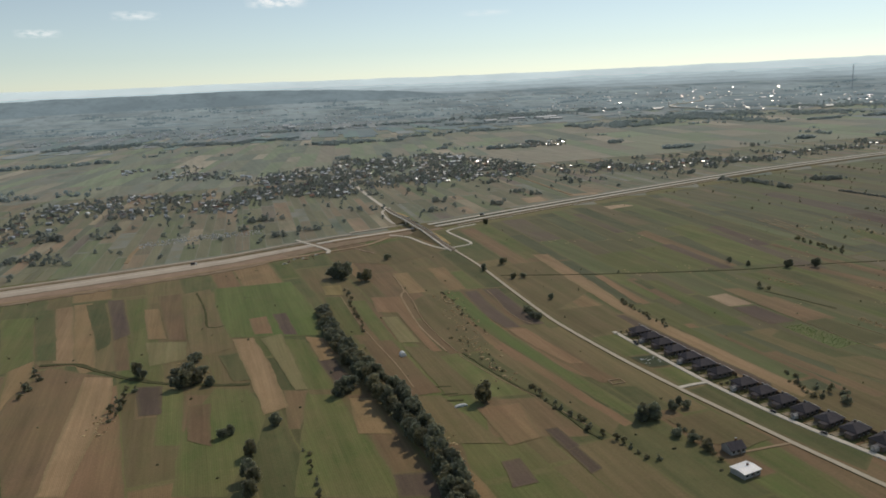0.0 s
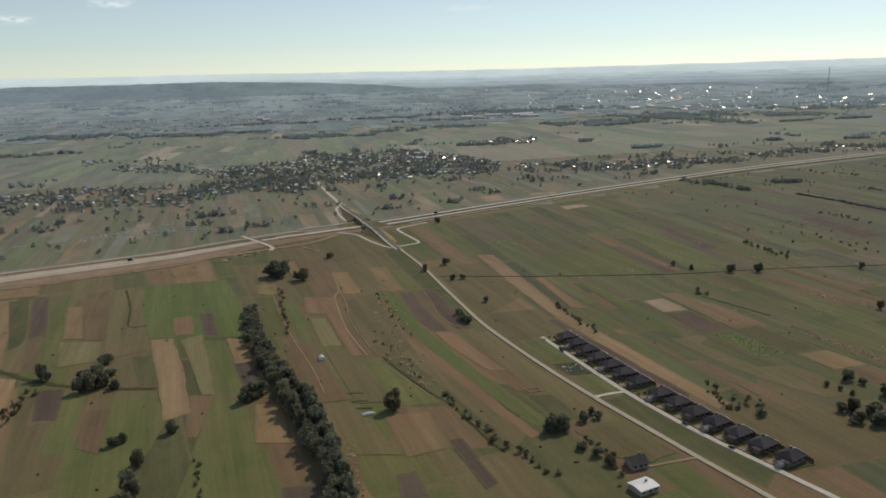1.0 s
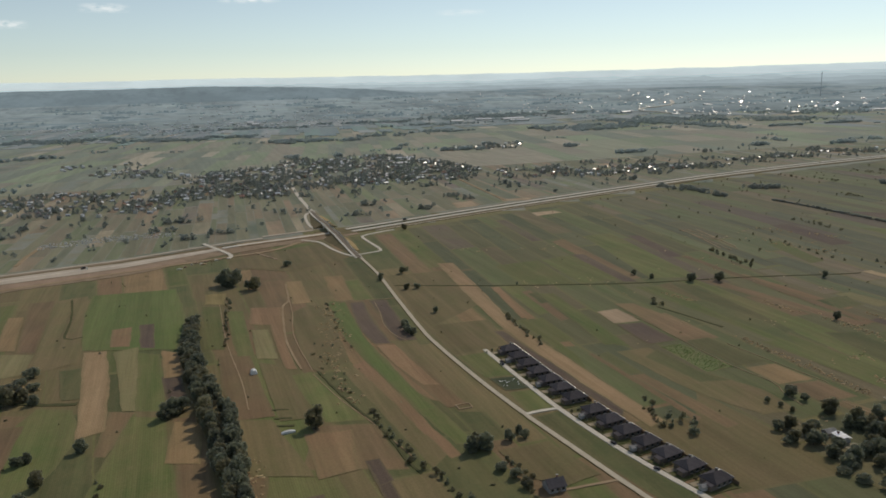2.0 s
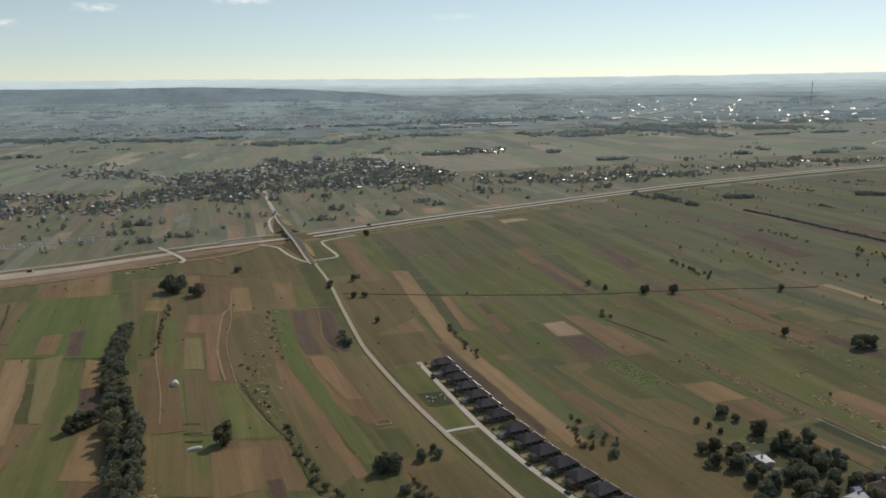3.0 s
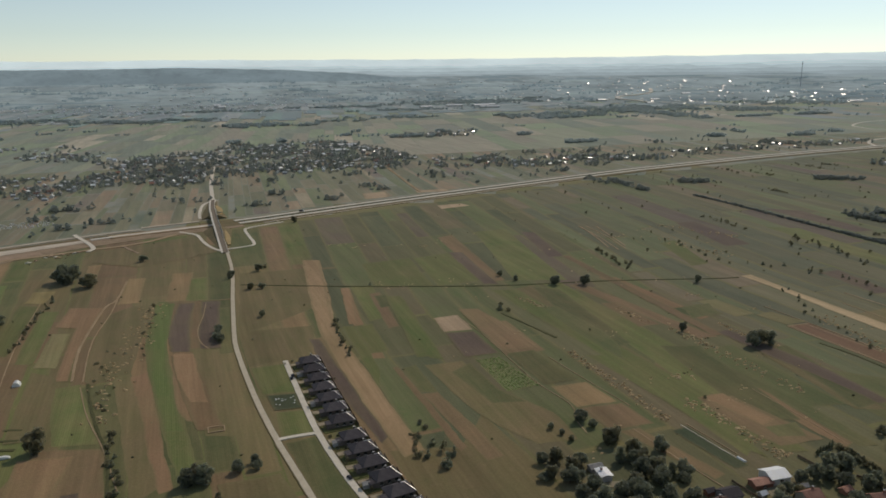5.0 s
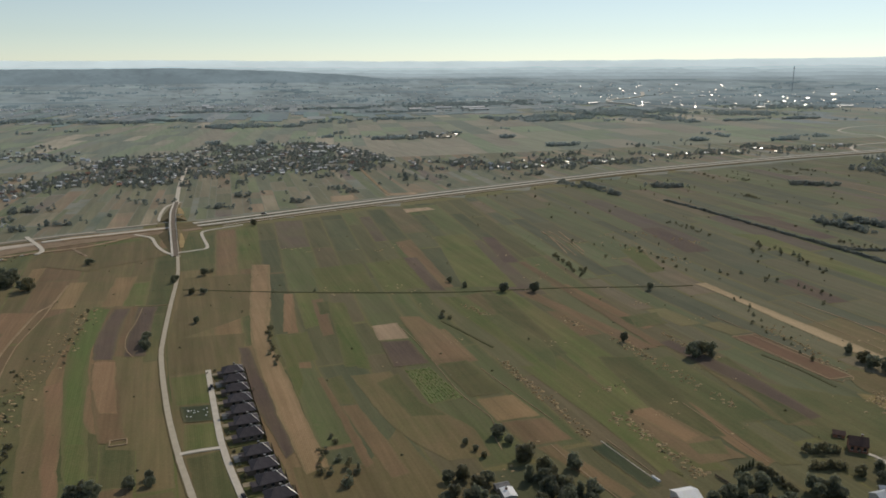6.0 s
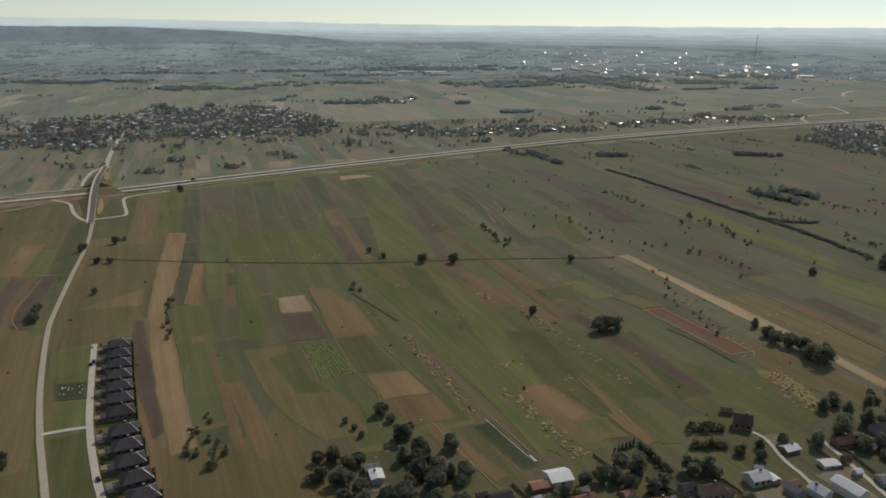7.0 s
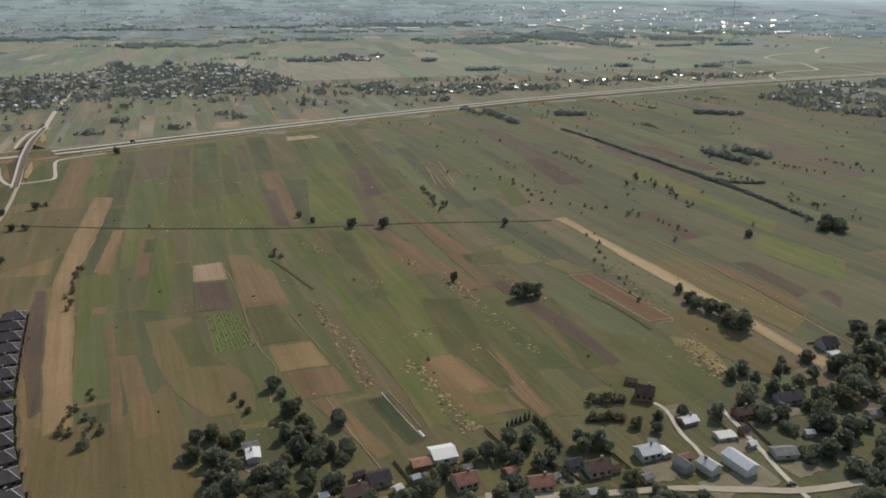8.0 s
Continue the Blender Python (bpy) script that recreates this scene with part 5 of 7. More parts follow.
# dark hedge bank across the eastern meadows and the thickets beyond
hedge = []
for points, gap in (([(738, 716), (739, 652), (733, 516), (729, 434), (718, 356)], 1.5), ([(732, 500), (739, 462), (766, 447)], 1.5)):
    for p in spline(points, gap):
        hedge.append((p.x + rnd.gauss(0, 0.7), p.y + rnd.gauss(0, 0.6), rnd.uniform(1.7, 3.0), rnd.uniform(4.2, 6.0)))
grove("hedge_bank", "long dark hedge of dense bushes across meadows", hedge, LIGHT)
for a, b, n in (((712, 851), (707, 765), 60), ((779, 806), (822, 794), 55), ((962, 763), (1008, 734), 60), ((808, 568), (809, 505), 60), ((841, 569), (845, 523), 50), ((690, 880), (700, 820), 14)):
    for k in range(n):
        f = rnd.random()
        far_trees.append((a[0] + (b[0] - a[0]) * f + rnd.gauss(0, 3.5), a[1] + (b[1] - a[1]) * f + rnd.gauss(0, 4.5), rnd.uniform(2.6, 6.8), rnd.uniform(5, 9)))
for _ in range(150):
    x = rnd.uniform(560, 1150)
    far_bushes.append((x, rnd.uniform(300, motorway_y(x) - 40), rnd.uniform(1.6, 4.0), rnd.uniform(2, 4.5)))
for _ in range(12):
    cx = rnd.uniform(620, 1150)
    cy = rnd.uniform(380, motorway_y(cx) - 80)
    for _ in range(12):
        far_bushes.append((cx + rnd.gauss(0, 4), cy + rnd.gauss(0, 16), rnd.uniform(2, 4.4), rnd.uniform(2.4, 5)))
for _ in range(70):
    x = rnd.uniform(-150, 560)
    far_bushes.append((x, rnd.uniform(280, motorway_y(x) - 40), rnd.uniform(0.8, 2.0), rnd.uniform(1.2, 2.6)))
for _ in range(200):
    x = rnd.uniform(-420, 1300)
    far_trees.append((x, motorway_y(x) + rnd.uniform(40, 300), rnd.uniform(3, 7.5), rnd.uniform(4, 8.5)))
for _ in range(52):
    x = rnd.uniform(-420, 1300)
    y = motorway_y(x) + rnd.uniform(50, 280)
    for _ in range(7):
        far_trees.append((x + rnd.gauss(0, 9), y + rnd.gauss(0, 4), rnd.uniform(4, 8), rnd.uniform(5, 9)))


# ---- far woods: far too many to count ----
def wood(name, label, places, material):
    """Rough clumped crowns, joined."""
    r = random.Random(len(places))
    verts, faces = [], []
    for x, y, z, h, w in places:
        n = len(verts)
        verts += [(x + w * 0.30 * math.cos(k * 1.047) * r.uniform(0.6, 1.2), y + w * 0.30 * math.sin(k * 1.047) * r.uniform(0.6, 1.2), z + h * r.uniform(0.2, 0.5)) for k in range(6)]
        verts += [(x + r.uniform(-0.15, 0.15) * w, y, z + h * 0.8), (x, y, z - 0.5)]
        for k in range(6):
            faces.append((n + k, n + (k + 1) % 6, n + 6))
            faces.append((n + (k + 1) % 6, n + k, n + 7))
        for _ in range(11):
            d = Vector((r.gauss(0, 1), r.gauss(0, 1), r.gauss(0.4, 0.8))).normalized()
            p = Vector((x + d.x * w * 0.42, y + d.y * w * 0.42, z + h * (0.55 + 0.4 * d.z)))
            m = len(verts)
            s = w * 0.23
            verts += [tuple(p + Vector((r.uniform(-s, s), r.uniform(-s, s), r.uniform(-s, s)))) for _ in range(4)]
            faces.append((m, m + 1, m + 2))
            faces.append((m, m + 2, m + 3))
    me = bpy.data.meshes.new(name)
    me.from_pydata(verts, [], faces)
    me.materials.append(material)
    return tagged(new(name, me), label, "woodland", kind="stuff")


def on_ground(x, y):
    return ground_height(math.hypot(x - MID.x, y - MID.y))


def stand(x, y, rx, ry, n, h=5.6, tilt=0.0):
    """Places of trees in a ragged patch of wood."""
    out = []
    for _ in range(int(n * 2.4)):
        a, k = rnd.uniform(0, 6.283), math.sqrt(rnd.random())
        px, py = rx * k * math.cos(a) * 1.12, ry * k * math.sin(a) * 1.3
        px, py = x + px + py * tilt, y + py
        ragged = noise.noise(Vector((px * 0.013, py * 0.022, 5))) + 0.6 * noise.noise(Vector((px * 0.045, py * 0.06, 2)))
        if ragged + 0.38 - k * 0.7 < 0 or math.hypot(px - MID.x, py - MID.y) > 4150:
            continue
        grown = h * (1 + 0.5 * ragged)
        out.append((px, py, on_ground(px, py), grown * rnd.uniform(0.55, 1.25), grown * rnd.uniform(1.0, 2.0)))
    return out


far = []
for x, y, rx, ry, n in ((100, 2290, 220, 55, 300), (-260, 2420, 200, 60, 240), (420, 2010, 150, 55, 230), (640, 2080, 120, 26, 90), (860, 2150, 150, 26, 120), (1250, 2030, 190, 95, 400), (1640, 2230, 260, 140, 620), (1960, 2020, 130, 110, 260), (1480, 2960, 300, 120, 520), (1570, 2020, 130, 220, 420), (1300, 2900, 300, 160, 400), (2400, 2300, 260, 160, 420), (1565, 1742, 70, 12, 44), (1727, 1750, 60, 12, 40), (1950, 1760, 70, 22, 70)):
    far += stand(x, y, rx, ry, n)
for x, y, rx, ry, n in ((-330, 1270, 200, 20, 60), (-280, 1850, 120, 30, 60), (1000, 2500, 240, 40, 140), (300, 2700, 240, 50, 200), (800, 2800, 220, 60, 200), (284, 1574, 26, 16, 26), (386, 1550, 14, 10, 10), (538, 1643, 16, 16, 12), (582, 1720, 24, 12, 14), (640, 1556, 40, 12, 30), (700, 1541, 26, 10, 16), (800, 1640, 50, 12, 34), (928, 1310, 34, 12, 26), (1222, 1296, 36, 8, 18), (1354, 1394, 10, 60, 14), (1438, 1245, 60, 10, 26), (1537, 1285, 30, 10, 14), (897, 1496, 14, 10, 8)):
    far += stand(x, y, rx, ry, n)
for _ in range(150):
    y = rnd.uniform(1300, 1900) if rnd.random() < 0.2 else rnd.uniform(1950, 3200)
    x = rnd.uniform(-0.3 * y - 200, 1.2 * y + 500)
    far += stand(x, y, rnd.uniform(8, 60), rnd.uniform(4, 16), rnd.randint(2, 9), 4.6)
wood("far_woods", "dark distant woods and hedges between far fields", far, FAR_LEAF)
# These woods glow in DARK_PLAIN: the haze over them is painted in
haze_woods = []
for _ in range(120):
    a, rr = radians(rnd.uniform(-40, 75)), rnd.uniform(3250, 4100)
    x, y = MID.x + rr * math.sin(a), MID.y + rr * math.cos(a)
    haze_woods += stand(x, y, rnd.uniform(40, 200), rnd.uniform(8, 22), rnd.randint(8, 26), 7.0)
wood("backdrop", "blue-grey woods on the distant plain", haze_woods, DARK_PLAIN)

# ---- houses ----
def house(name, label, x, y, w, d, hw, hr, roof, wall, turn=0.0, ridge="x", over=0.35, chimney=True, panes=2, group="", category="house"):
    """A gabled house: walls with gables, a roof of two thick slopes, chimney, door and windows. The ridge runs along x or y."""
    if ridge == "y":
        w, d, turn = d, w, turn + 90
    ob = tagged(new(name), label, category, group)
    ob.matrix_basis = pose(x, y, 0.05, 0, 0, turn)
    hx, hy = w / 2, d / 2
    bm = bmesh.new()
    v = [bm.verts.new(p) for p in ((-hx, -hy, -0.2), (hx, -hy, -0.2), (hx, hy, -0.2), (-hx, hy, -0.2), (-hx, -hy, hw), (hx, -hy, hw), (hx, hy, hw), (-hx, hy, hw), (-hx, 0, hw + hr), (hx, 0, hw + hr))]
    for f in ((0, 1, 5, 4), (2, 3, 7, 6), (1, 2, 6, 9, 5), (3, 0, 4, 8, 7), (4, 5, 9, 8), (6, 7, 8, 9)):
        bm.faces.new([v[i] for i in f])
    part("wall", bm, WALLS[wall], ob)
    bm = bmesh.new()
    ex, ey = hx + over, hy + over
    ez = hw - hr / hy * over
    for s in (-1, 1):
        c = [(-ex, s * ey, ez + 0.05), (ex, s * ey, ez + 0.05), (ex, 0, hw + hr + 0.05), (-ex, 0, hw + hr + 0.05)]
        lo = [bm.verts.new(p) for p in c]
        hi = [bm.verts.new((p[0], p[1], p[2] + 0.18)) for p in c]
        bm.faces.new(lo)
        bm.faces.new(hi)
        for i in range(4):
            bm.faces.new((lo[i], lo[(i + 1) % 4], hi[(i + 1) % 4], hi[i]))
    bmesh.ops.recalc_face_normals(bm, faces=bm.faces)
    part("roof", bm, ROOFS[roof], ob)
    if chimney:
        stack = part("chimney", boxed((hx * 0.3, hx * 0.3 + 0.7, 0.2, 0.8, hw + hr * 0.5, hw + hr + 0.9)), WALLS["brick"], ob)
        if group != "village houses":
            part("chimney_cap", boxed((hx * 0.3 - 0.08, hx * 0.3 + 0.78, 0.12, 0.88, hw + hr + 0.9, hw + hr + 1.05)), WALLS["grey"], stack, "grey concrete cap")
    for k in range(panes):
        px = -hx + w * (k + 0.5) / max(panes, 1)
        pane = part("window", boxed((px - 0.55, px + 0.55, -hy - 0.04, -hy + 0.02, hw * 0.35, hw * 0.8)), GLASS, ob)
        if group != "village houses":
            part("window_sill", boxed((px - 0.65, px + 0.65, -hy - 0.14, -hy + 0.01, hw * 0.35 - 0.09, hw * 0.35 - 0.01)), TRIM, pane, "pale window sill")
    if panes:
        part("door", boxed((hx * 0.02, hx * 0.02 + 0.95, -hy - 0.05, -hy + 0.02, 0.0, min(2.0, hw * 0.7))), TIMBER, ob)
    return ob


# the row of new houses along the concrete street
def beam(a, b, r, rise=0.0):
    """A slim square bar from a to b."""
    bm = bmesh.new()
    a, b = Vector(a), Vector(b)
    m = (b - a).to_track_quat("Z", "Y").to_matrix()
    q = [bm.verts.new(p + m @ Vector((u * r, v * r, 0)) + Vector((0, 0, rise))) for p in (a, b) for u, v in ((-1, -1), (1, -1), (1, 1), (-1, 1))]
    for f in ((0, 1, 5, 4), (1, 2, 6, 5), (2, 3, 7, 6), (3, 0, 4, 7), (3, 2, 1, 0), (4, 5, 6, 7)):
        bm.faces.new([q[i] for i in f])
    bmesh.ops.recalc_face_normals(bm, faces=bm.faces)
    return bm


def hipped(hx, hy, z, rise, inset, thick=0.2):
    """A hipped roof slab with its ridge along x."""
    bm = bmesh.new()
    low = [bm.verts.new(p) for p in ((-hx, -hy, z), (hx, -hy, z), (hx, hy, z), (-hx, hy, z))]
    eave = [bm.verts.new((v.co.x, v.co.y, z + thick)) for v in low]
    r0, r1 = bm.verts.new((-hx + inset, 0, z + thick + rise)), bm.verts.new((hx - inset, 0, z + thick + rise))
    bm.faces.new(low[::-1])
    for i in range(4):
        bm.faces.new((low[i], low[(i + 1) % 4], eave[(i + 1) % 4], eave[i]))
    for f in ((eave[0], eave[1], r1, r0), (eave[1], eave[2], r1), (eave[2], eave[3], r0, r1), (eave[3], eave[0], r0)):
        bm.faces.new(f)
    return bm


def build_row_house(x, y):
    """New bungalow: hipped dark roof with metal cappings, low garage towards the street."""
    ob = tagged(new("row_house"), "new bungalow with dark hipped slate roof by the street", "house", "houses along the street")
    ob.matrix_basis = pose(x, y, 0.3)
    hx, hy, hw = 4.6, 3.7, 2.2
    part("wall", boxed((-hx, hx, -hy, hy, -0.3, hw)), WALLS["dark"], ob)
    roof = part("roof", hipped(hx + 0.5, hy + 0.5, hw, 2.2, 3.0), ROOFS["slate"], ob)
    top = hw + 2.42
    # Metal caps only on the hips that catch the sun, imitating its glint
    for a, b in (((hx - 3.9, 0, top), (hx - 2.5, 0, top)), ((hx - 2.5, 0, top), (hx + 0.45, -hy - 0.45, hw + 0.22)), ((hx - 2.5, 0, top), (hx + 0.45, hy + 0.45, hw + 0.22))):
        part("ridge_cap", beam(a, b, 0.065, 0.05), TRIM, roof, "bright metal ridge capping")
    garage = part("garage", boxed((-hx - 2.6, -hx, -hy + 0.2, -hy + 3.6, -0.3, 1.9)), WALLS["dark"], ob)
    part("garage_roof", boxed((-hx - 2.9, -hx + 0.02, -hy, -hy + 3.8, 1.9, 2.1)), ROOFS["slate"], garage)
    part("garage_door", boxed((-hx - 2.66, -hx - 2.58, -hy + 0.7, -hy + 3.1, -0.1, 1.6)), TIMBER, garage, "brown sectional door")
    for k in range(3):
        px = -hx + 1.6 + 3.0 * k
        pane = part("window", boxed((px - 0.6, px + 0.6, -hy - 0.04, -hy + 0.02, 0.7, 1.8)), GLASS, ob)
        part("window_sill", boxed((px - 0.7, px + 0.7, -hy - 0.14, -hy + 0.01, 0.6, 0.69)), TRIM, pane, "pale window sill")
    part("door", boxed((-hx - 0.05, -hx + 0.02, 0.8, 1.75, -0.1, 1.9)), TIMBER, ob)
    stack = part("chimney", boxed((0.4, 1.1, 0.5, 1.1, hw + 1.2, top + 0.6)), WALLS["dark"], ob)
    part("chimney_cap", boxed((0.32, 1.18, 0.42, 1.18, top + 0.6, top + 0.72)), WALLS["grey"], stack, "grey concrete cap")
    return ob


FRONT = dirt("front_yard_gravel", (0.30, 0.25, 0.175), (0.21, 0.175, 0.115), 0.9, 0.5)
LAWN = dirt("garden_lawn", (0.070, 0.082, 0.030), (0.105, 0.092, 0.044), 0.95, 0.4)


def lane_x(y):
    return lerp(y, (203, 239), (226, 234), (253, 229.5), (290, 226), (330, 225), (374, 224.6))


ROW = (365, 353.5, 342, 330, 318, 306.5, 294.5, 278.5, 267, 255.5, 244, 232.5, 221, 209)
for k, y in enumerate(ROW):
    x = lane_x(y) + 11.3
    if k == 0:
        row_house = build_row_house(x, y)
    else:
        copy_thing(row_house, pose(x, y, 0.3, 0, 0, rnd.uniform(-2, 2) + lerp(y, (209, 14), (280, 4), (330, 0))))
    base = Vector((lane_x(y), y, 0))
    yard = part("driveway", ribbon([(base.x + 1.5, y + 1.5), (base.x + 4, y + 1.6), (base.x + 6.2, y + 1.4)], 2.8, 0.42, 0.3, rough=0.2), FRONT)
    tagged(yard, "pale gravel driveway in front of a house", "driveway", "driveways", "structure")
    lawn = part("lawn", ribbon([(base.x + 2.0, y - 2), (base.x + 10, y - 1), (base.x + 17.5, y - 1)], 10.6, 0.30, 0.3, rough=0.05), LAWN)
    tagged(lawn, "small garden plot round a new house", "lawn", "gardens", "structure")
    fence = tagged(new("garden_fence"), "dark timber garden fence behind a new house", "fence", "garden fences")
    fence.location = (base.x + 17.4, y, 0.3)
    part("fence_panel", boxed((-0.08, 0.08, -5.2, 5.2, 0.1, 1.5)), TIMBER, fence)
    for s in (-5.1, -1.7, 1.7, 5.1):
        part("fence_post", boxed((-0.12, 0.12, s - 0.1, s + 0.1, -0.2, 1.6)), TIMBER, fence)
    hedge_line = [(base.x + 3, y + 5.7), (base.x + 10, y + 5.7), (base.x + 16.5, y + 5.7)]
    for p in spline(hedge_line, 2.4):
        if rnd.random() < 0.6:
            tree(p.x, p.y, rnd.uniform(1.2, 2.6), rnd.uniform(1.6, 2.4), "bush", "garden shrubs", label="small garden shrub between new houses")
    if k % 3 == 1:
        shed = house("garden_shed", "small pale shed by the street", base.x + 3.6, y - 2.6, 2.4, 2.2, 1.8, 0.5, "grey", "grey", chimney=False, panes=0, category="shed", group="sheds")

# farmhouses and barns at the near edge of the plain
NEAR = (
    ("barn", "white-roofed barn beside a brown field", 375.5, 195, 8.5, 7.5, 3.6, 1.5, "white", "white", -4, "x"),
    ("barn", "low barn with faded red roof", 368, 193.5, 8.0, 4.6, 2.4, 1.0, "tile", "brick", -4, "x"),
    ("farmhouse", "house with orange tiled roof among trees", 376.5, 179.5, 7.5, 6.2, 3.4, 2.2, "tile", "cream", 0, "x"),
    ("farmhouse", "house with brown-grey roof among trees", 343.5, 186.5, 7.5, 6.0, 3.2, 2.0, "brown", "cream", 4, "x"),
    ("barn", "dark-roofed barn beside a dirt track", 352, 191, 7.5, 6.4, 2.8, 1.8, "slate", "grey", 0, "x"),
    ("farmhouse", "small house with white tin roof in an orchard", 318, 217.5, 4.6, 5.8, 3.2, 0.5, "white", "white", -6, "y"),
    ("shed", "grey shed behind an orchard house", 318, 223.5, 5.4, 3.6, 2.2, 1.0, "grey", "grey", 0, "x"),
    ("farmhouse", "tall brick house with dark red-brown roof", 462, 202.5, 7.2, 6.2, 4.4, 2.8, "brown", "brick", -40, "x"),
    ("shed", "brown shed beside a brick house", 464, 213.5, 4.6, 3.2, 2.2, 1.2, "brown", "brick", -40, "x"),
    ("farmhouse", "low house with pale grey roof by a lane", 466, 182.5, 8.0, 5.2, 2.4, 1.4, "tin", "brick", 0, "x"),
    ("farmhouse", "large white house with pale tin roof and chimneys", 439.5, 171, 9.6, 7.0, 4.2, 1.9, "tin", "white", -3, "x"),
    ("shed", "cream annex beside a white house", 445, 169.5, 4.0, 5.0, 2.8, 0.8, "tin", "cream", 0, "y"),
    ("barn", "grey-roofed barn by a lane", 446, 161, 5.2, 7.0, 3.4, 1.8, "grey", "grey", 6, "y"),
    ("farmhouse", "house with bright white roof by a lane", 453, 157, 6.2, 7.6, 4.4, 1.8, "white", "white", 8, "y"),
    ("shed", "small shed with orange tiled roof", 449.5, 164.5, 5.0, 3.4, 2.4, 1.0, "tile", "brick", 0, "x"),
    ("shed", "low white-roofed workshop in a yard", 471.5, 170, 8.4, 5.0, 2.2, 0.6, "white", "white", -10, "x"),
    ("warehouse", "long pale-roofed warehouse beside a yard", 463.5, 154.5, 7.2, 13.0, 5.2, 1.8, "tin", "white", 4, "y"),
    ("barn", "wide barn with grey sheet roof", 482.5, 154.5, 10.5, 6.6, 2.8, 1.6, "grey", "grey", -16, "x"),
    ("farmhouse", "house with brown roof and pale gable", 419, 170, 8.4, 6.4, 3.2, 2.4, "brown", "cream", -6, "x"),
    ("shed", "dark shed between garden trees", 413.5, 175, 5.4, 4.2, 2.4, 1.4, "slate", "grey", -4, "x"),
    ("farmhouse", "long house with dark blue-grey roof", 512, 180.5, 11.0, 6.2, 3.0, 2.2, "slate", "grey", -8, "x"),
    ("farmhouse", "dark-roofed house beside the stubble strip", 564, 209, 8.0, 6.6, 3.4, 2.6, "slate", "grey", -4, "x"),
    ("shed", "pale shed beside a dark-roofed house", 560, 202, 5.6, 2.6, 2.0, 0.6, "tin", "white", 0, "x"),
    ("farmhouse", "brown-roofed house beside a track", 488, 179, 9.0, 6.0, 3.0, 2.2, "brown", "brick", -8, "x"),
    ("farmhouse", "pale flat-roofed house near the lane", 184, 211.5, 9.0, 7.0, 3.0, 0.5, "white", "grey", 8, "x"),
    ("farmhouse", "dark-roofed house by the lane", 191.5, 227.5, 7.4, 6.2, 3.0, 2.4, "slate", "grey", 0, "x"),
    ("shed", "tiny red-roofed garden shed", 392.7, 179.5, 4.2, 2.8, 2.0, 0.9, "tile", "brick", 10, "x"),
    ("farmhouse", "tan-roofed house among garden trees", 398, 170, 8.4, 6.0, 3.0, 2.0, "tile", "cream", -12, "x"),
    ("farmhouse", "white-roofed house among trees", 328, 183, 7.4, 6.0, 3.0, 1.6, "tin", "white", 10, "x"),
)
for name, label, x, y, w, d, hw, hr, roof, wall, turn, ridge in NEAR:
    if 430 < x < 500 and y < 190:
        w, d, hw, hr = w * 0.82, d * 0.82, hw * 0.85, hr * 0.85
    house(name, label, x, y, w * 0.92, d * 0.98, hw * 0.72, hr * 0.86, roof, wall, turn, ridge, chimney=name == "farmhouse", panes=3 if name == "farmhouse" else 1, category="house" if name == "farmhouse" else name)

# ---- villages beyond the motorway ----
KINDS = (("tin", "white"), ("white", "cream"), ("tin", "cream"), ("grey", "white"), ("tile", "cream"), ("brown", "white"), ("slate", "cream"), ("white", "white"), ("grey", "grey"))
WORDS = {"tin": "pale tin", "white": "whitewashed", "grey": "grey sheet", "tile": "red tiled", "brown": "brown tiled", "slate": "dark slate"}
proto = {}
for k, (roof, wall) in enumerate(KINDS):
    proto[k] = house("village_house", "village house with " + WORDS[roof] + " roof and " + wall + " walls", -3000 - 30 * k, -300, 5.0 + 0.8 * (k % 3), 4.3 + 0.5 * (k % 2), 2.6, 1.5, roof, wall, group="village houses", panes=1)
first = set()
taken = []


def village_house(x, y, turn):
    k = rnd.choice((0, 0, 1, 1, 2, 3, 3, 3, 4, 5, 5, 6, 7, 7, 8, 8))
    m = pose(x, y, 0.05, 0, 0, turn)
    if k not in first:
        first.add(k)
        proto[k].matrix_basis = m
    else:
        copy_thing(proto[k], m)


def inside(p, poly):
    x, y = p
    hit = False
    for (a, b), (c, d) in zip(poly, poly[1:] + poly[:1]):
        if (b > y) != (d > y) and x < (c - a) * (y - b) / (d - b) + a:
            hit = not hit
    return hit


outbuildings, far_homes = [], []


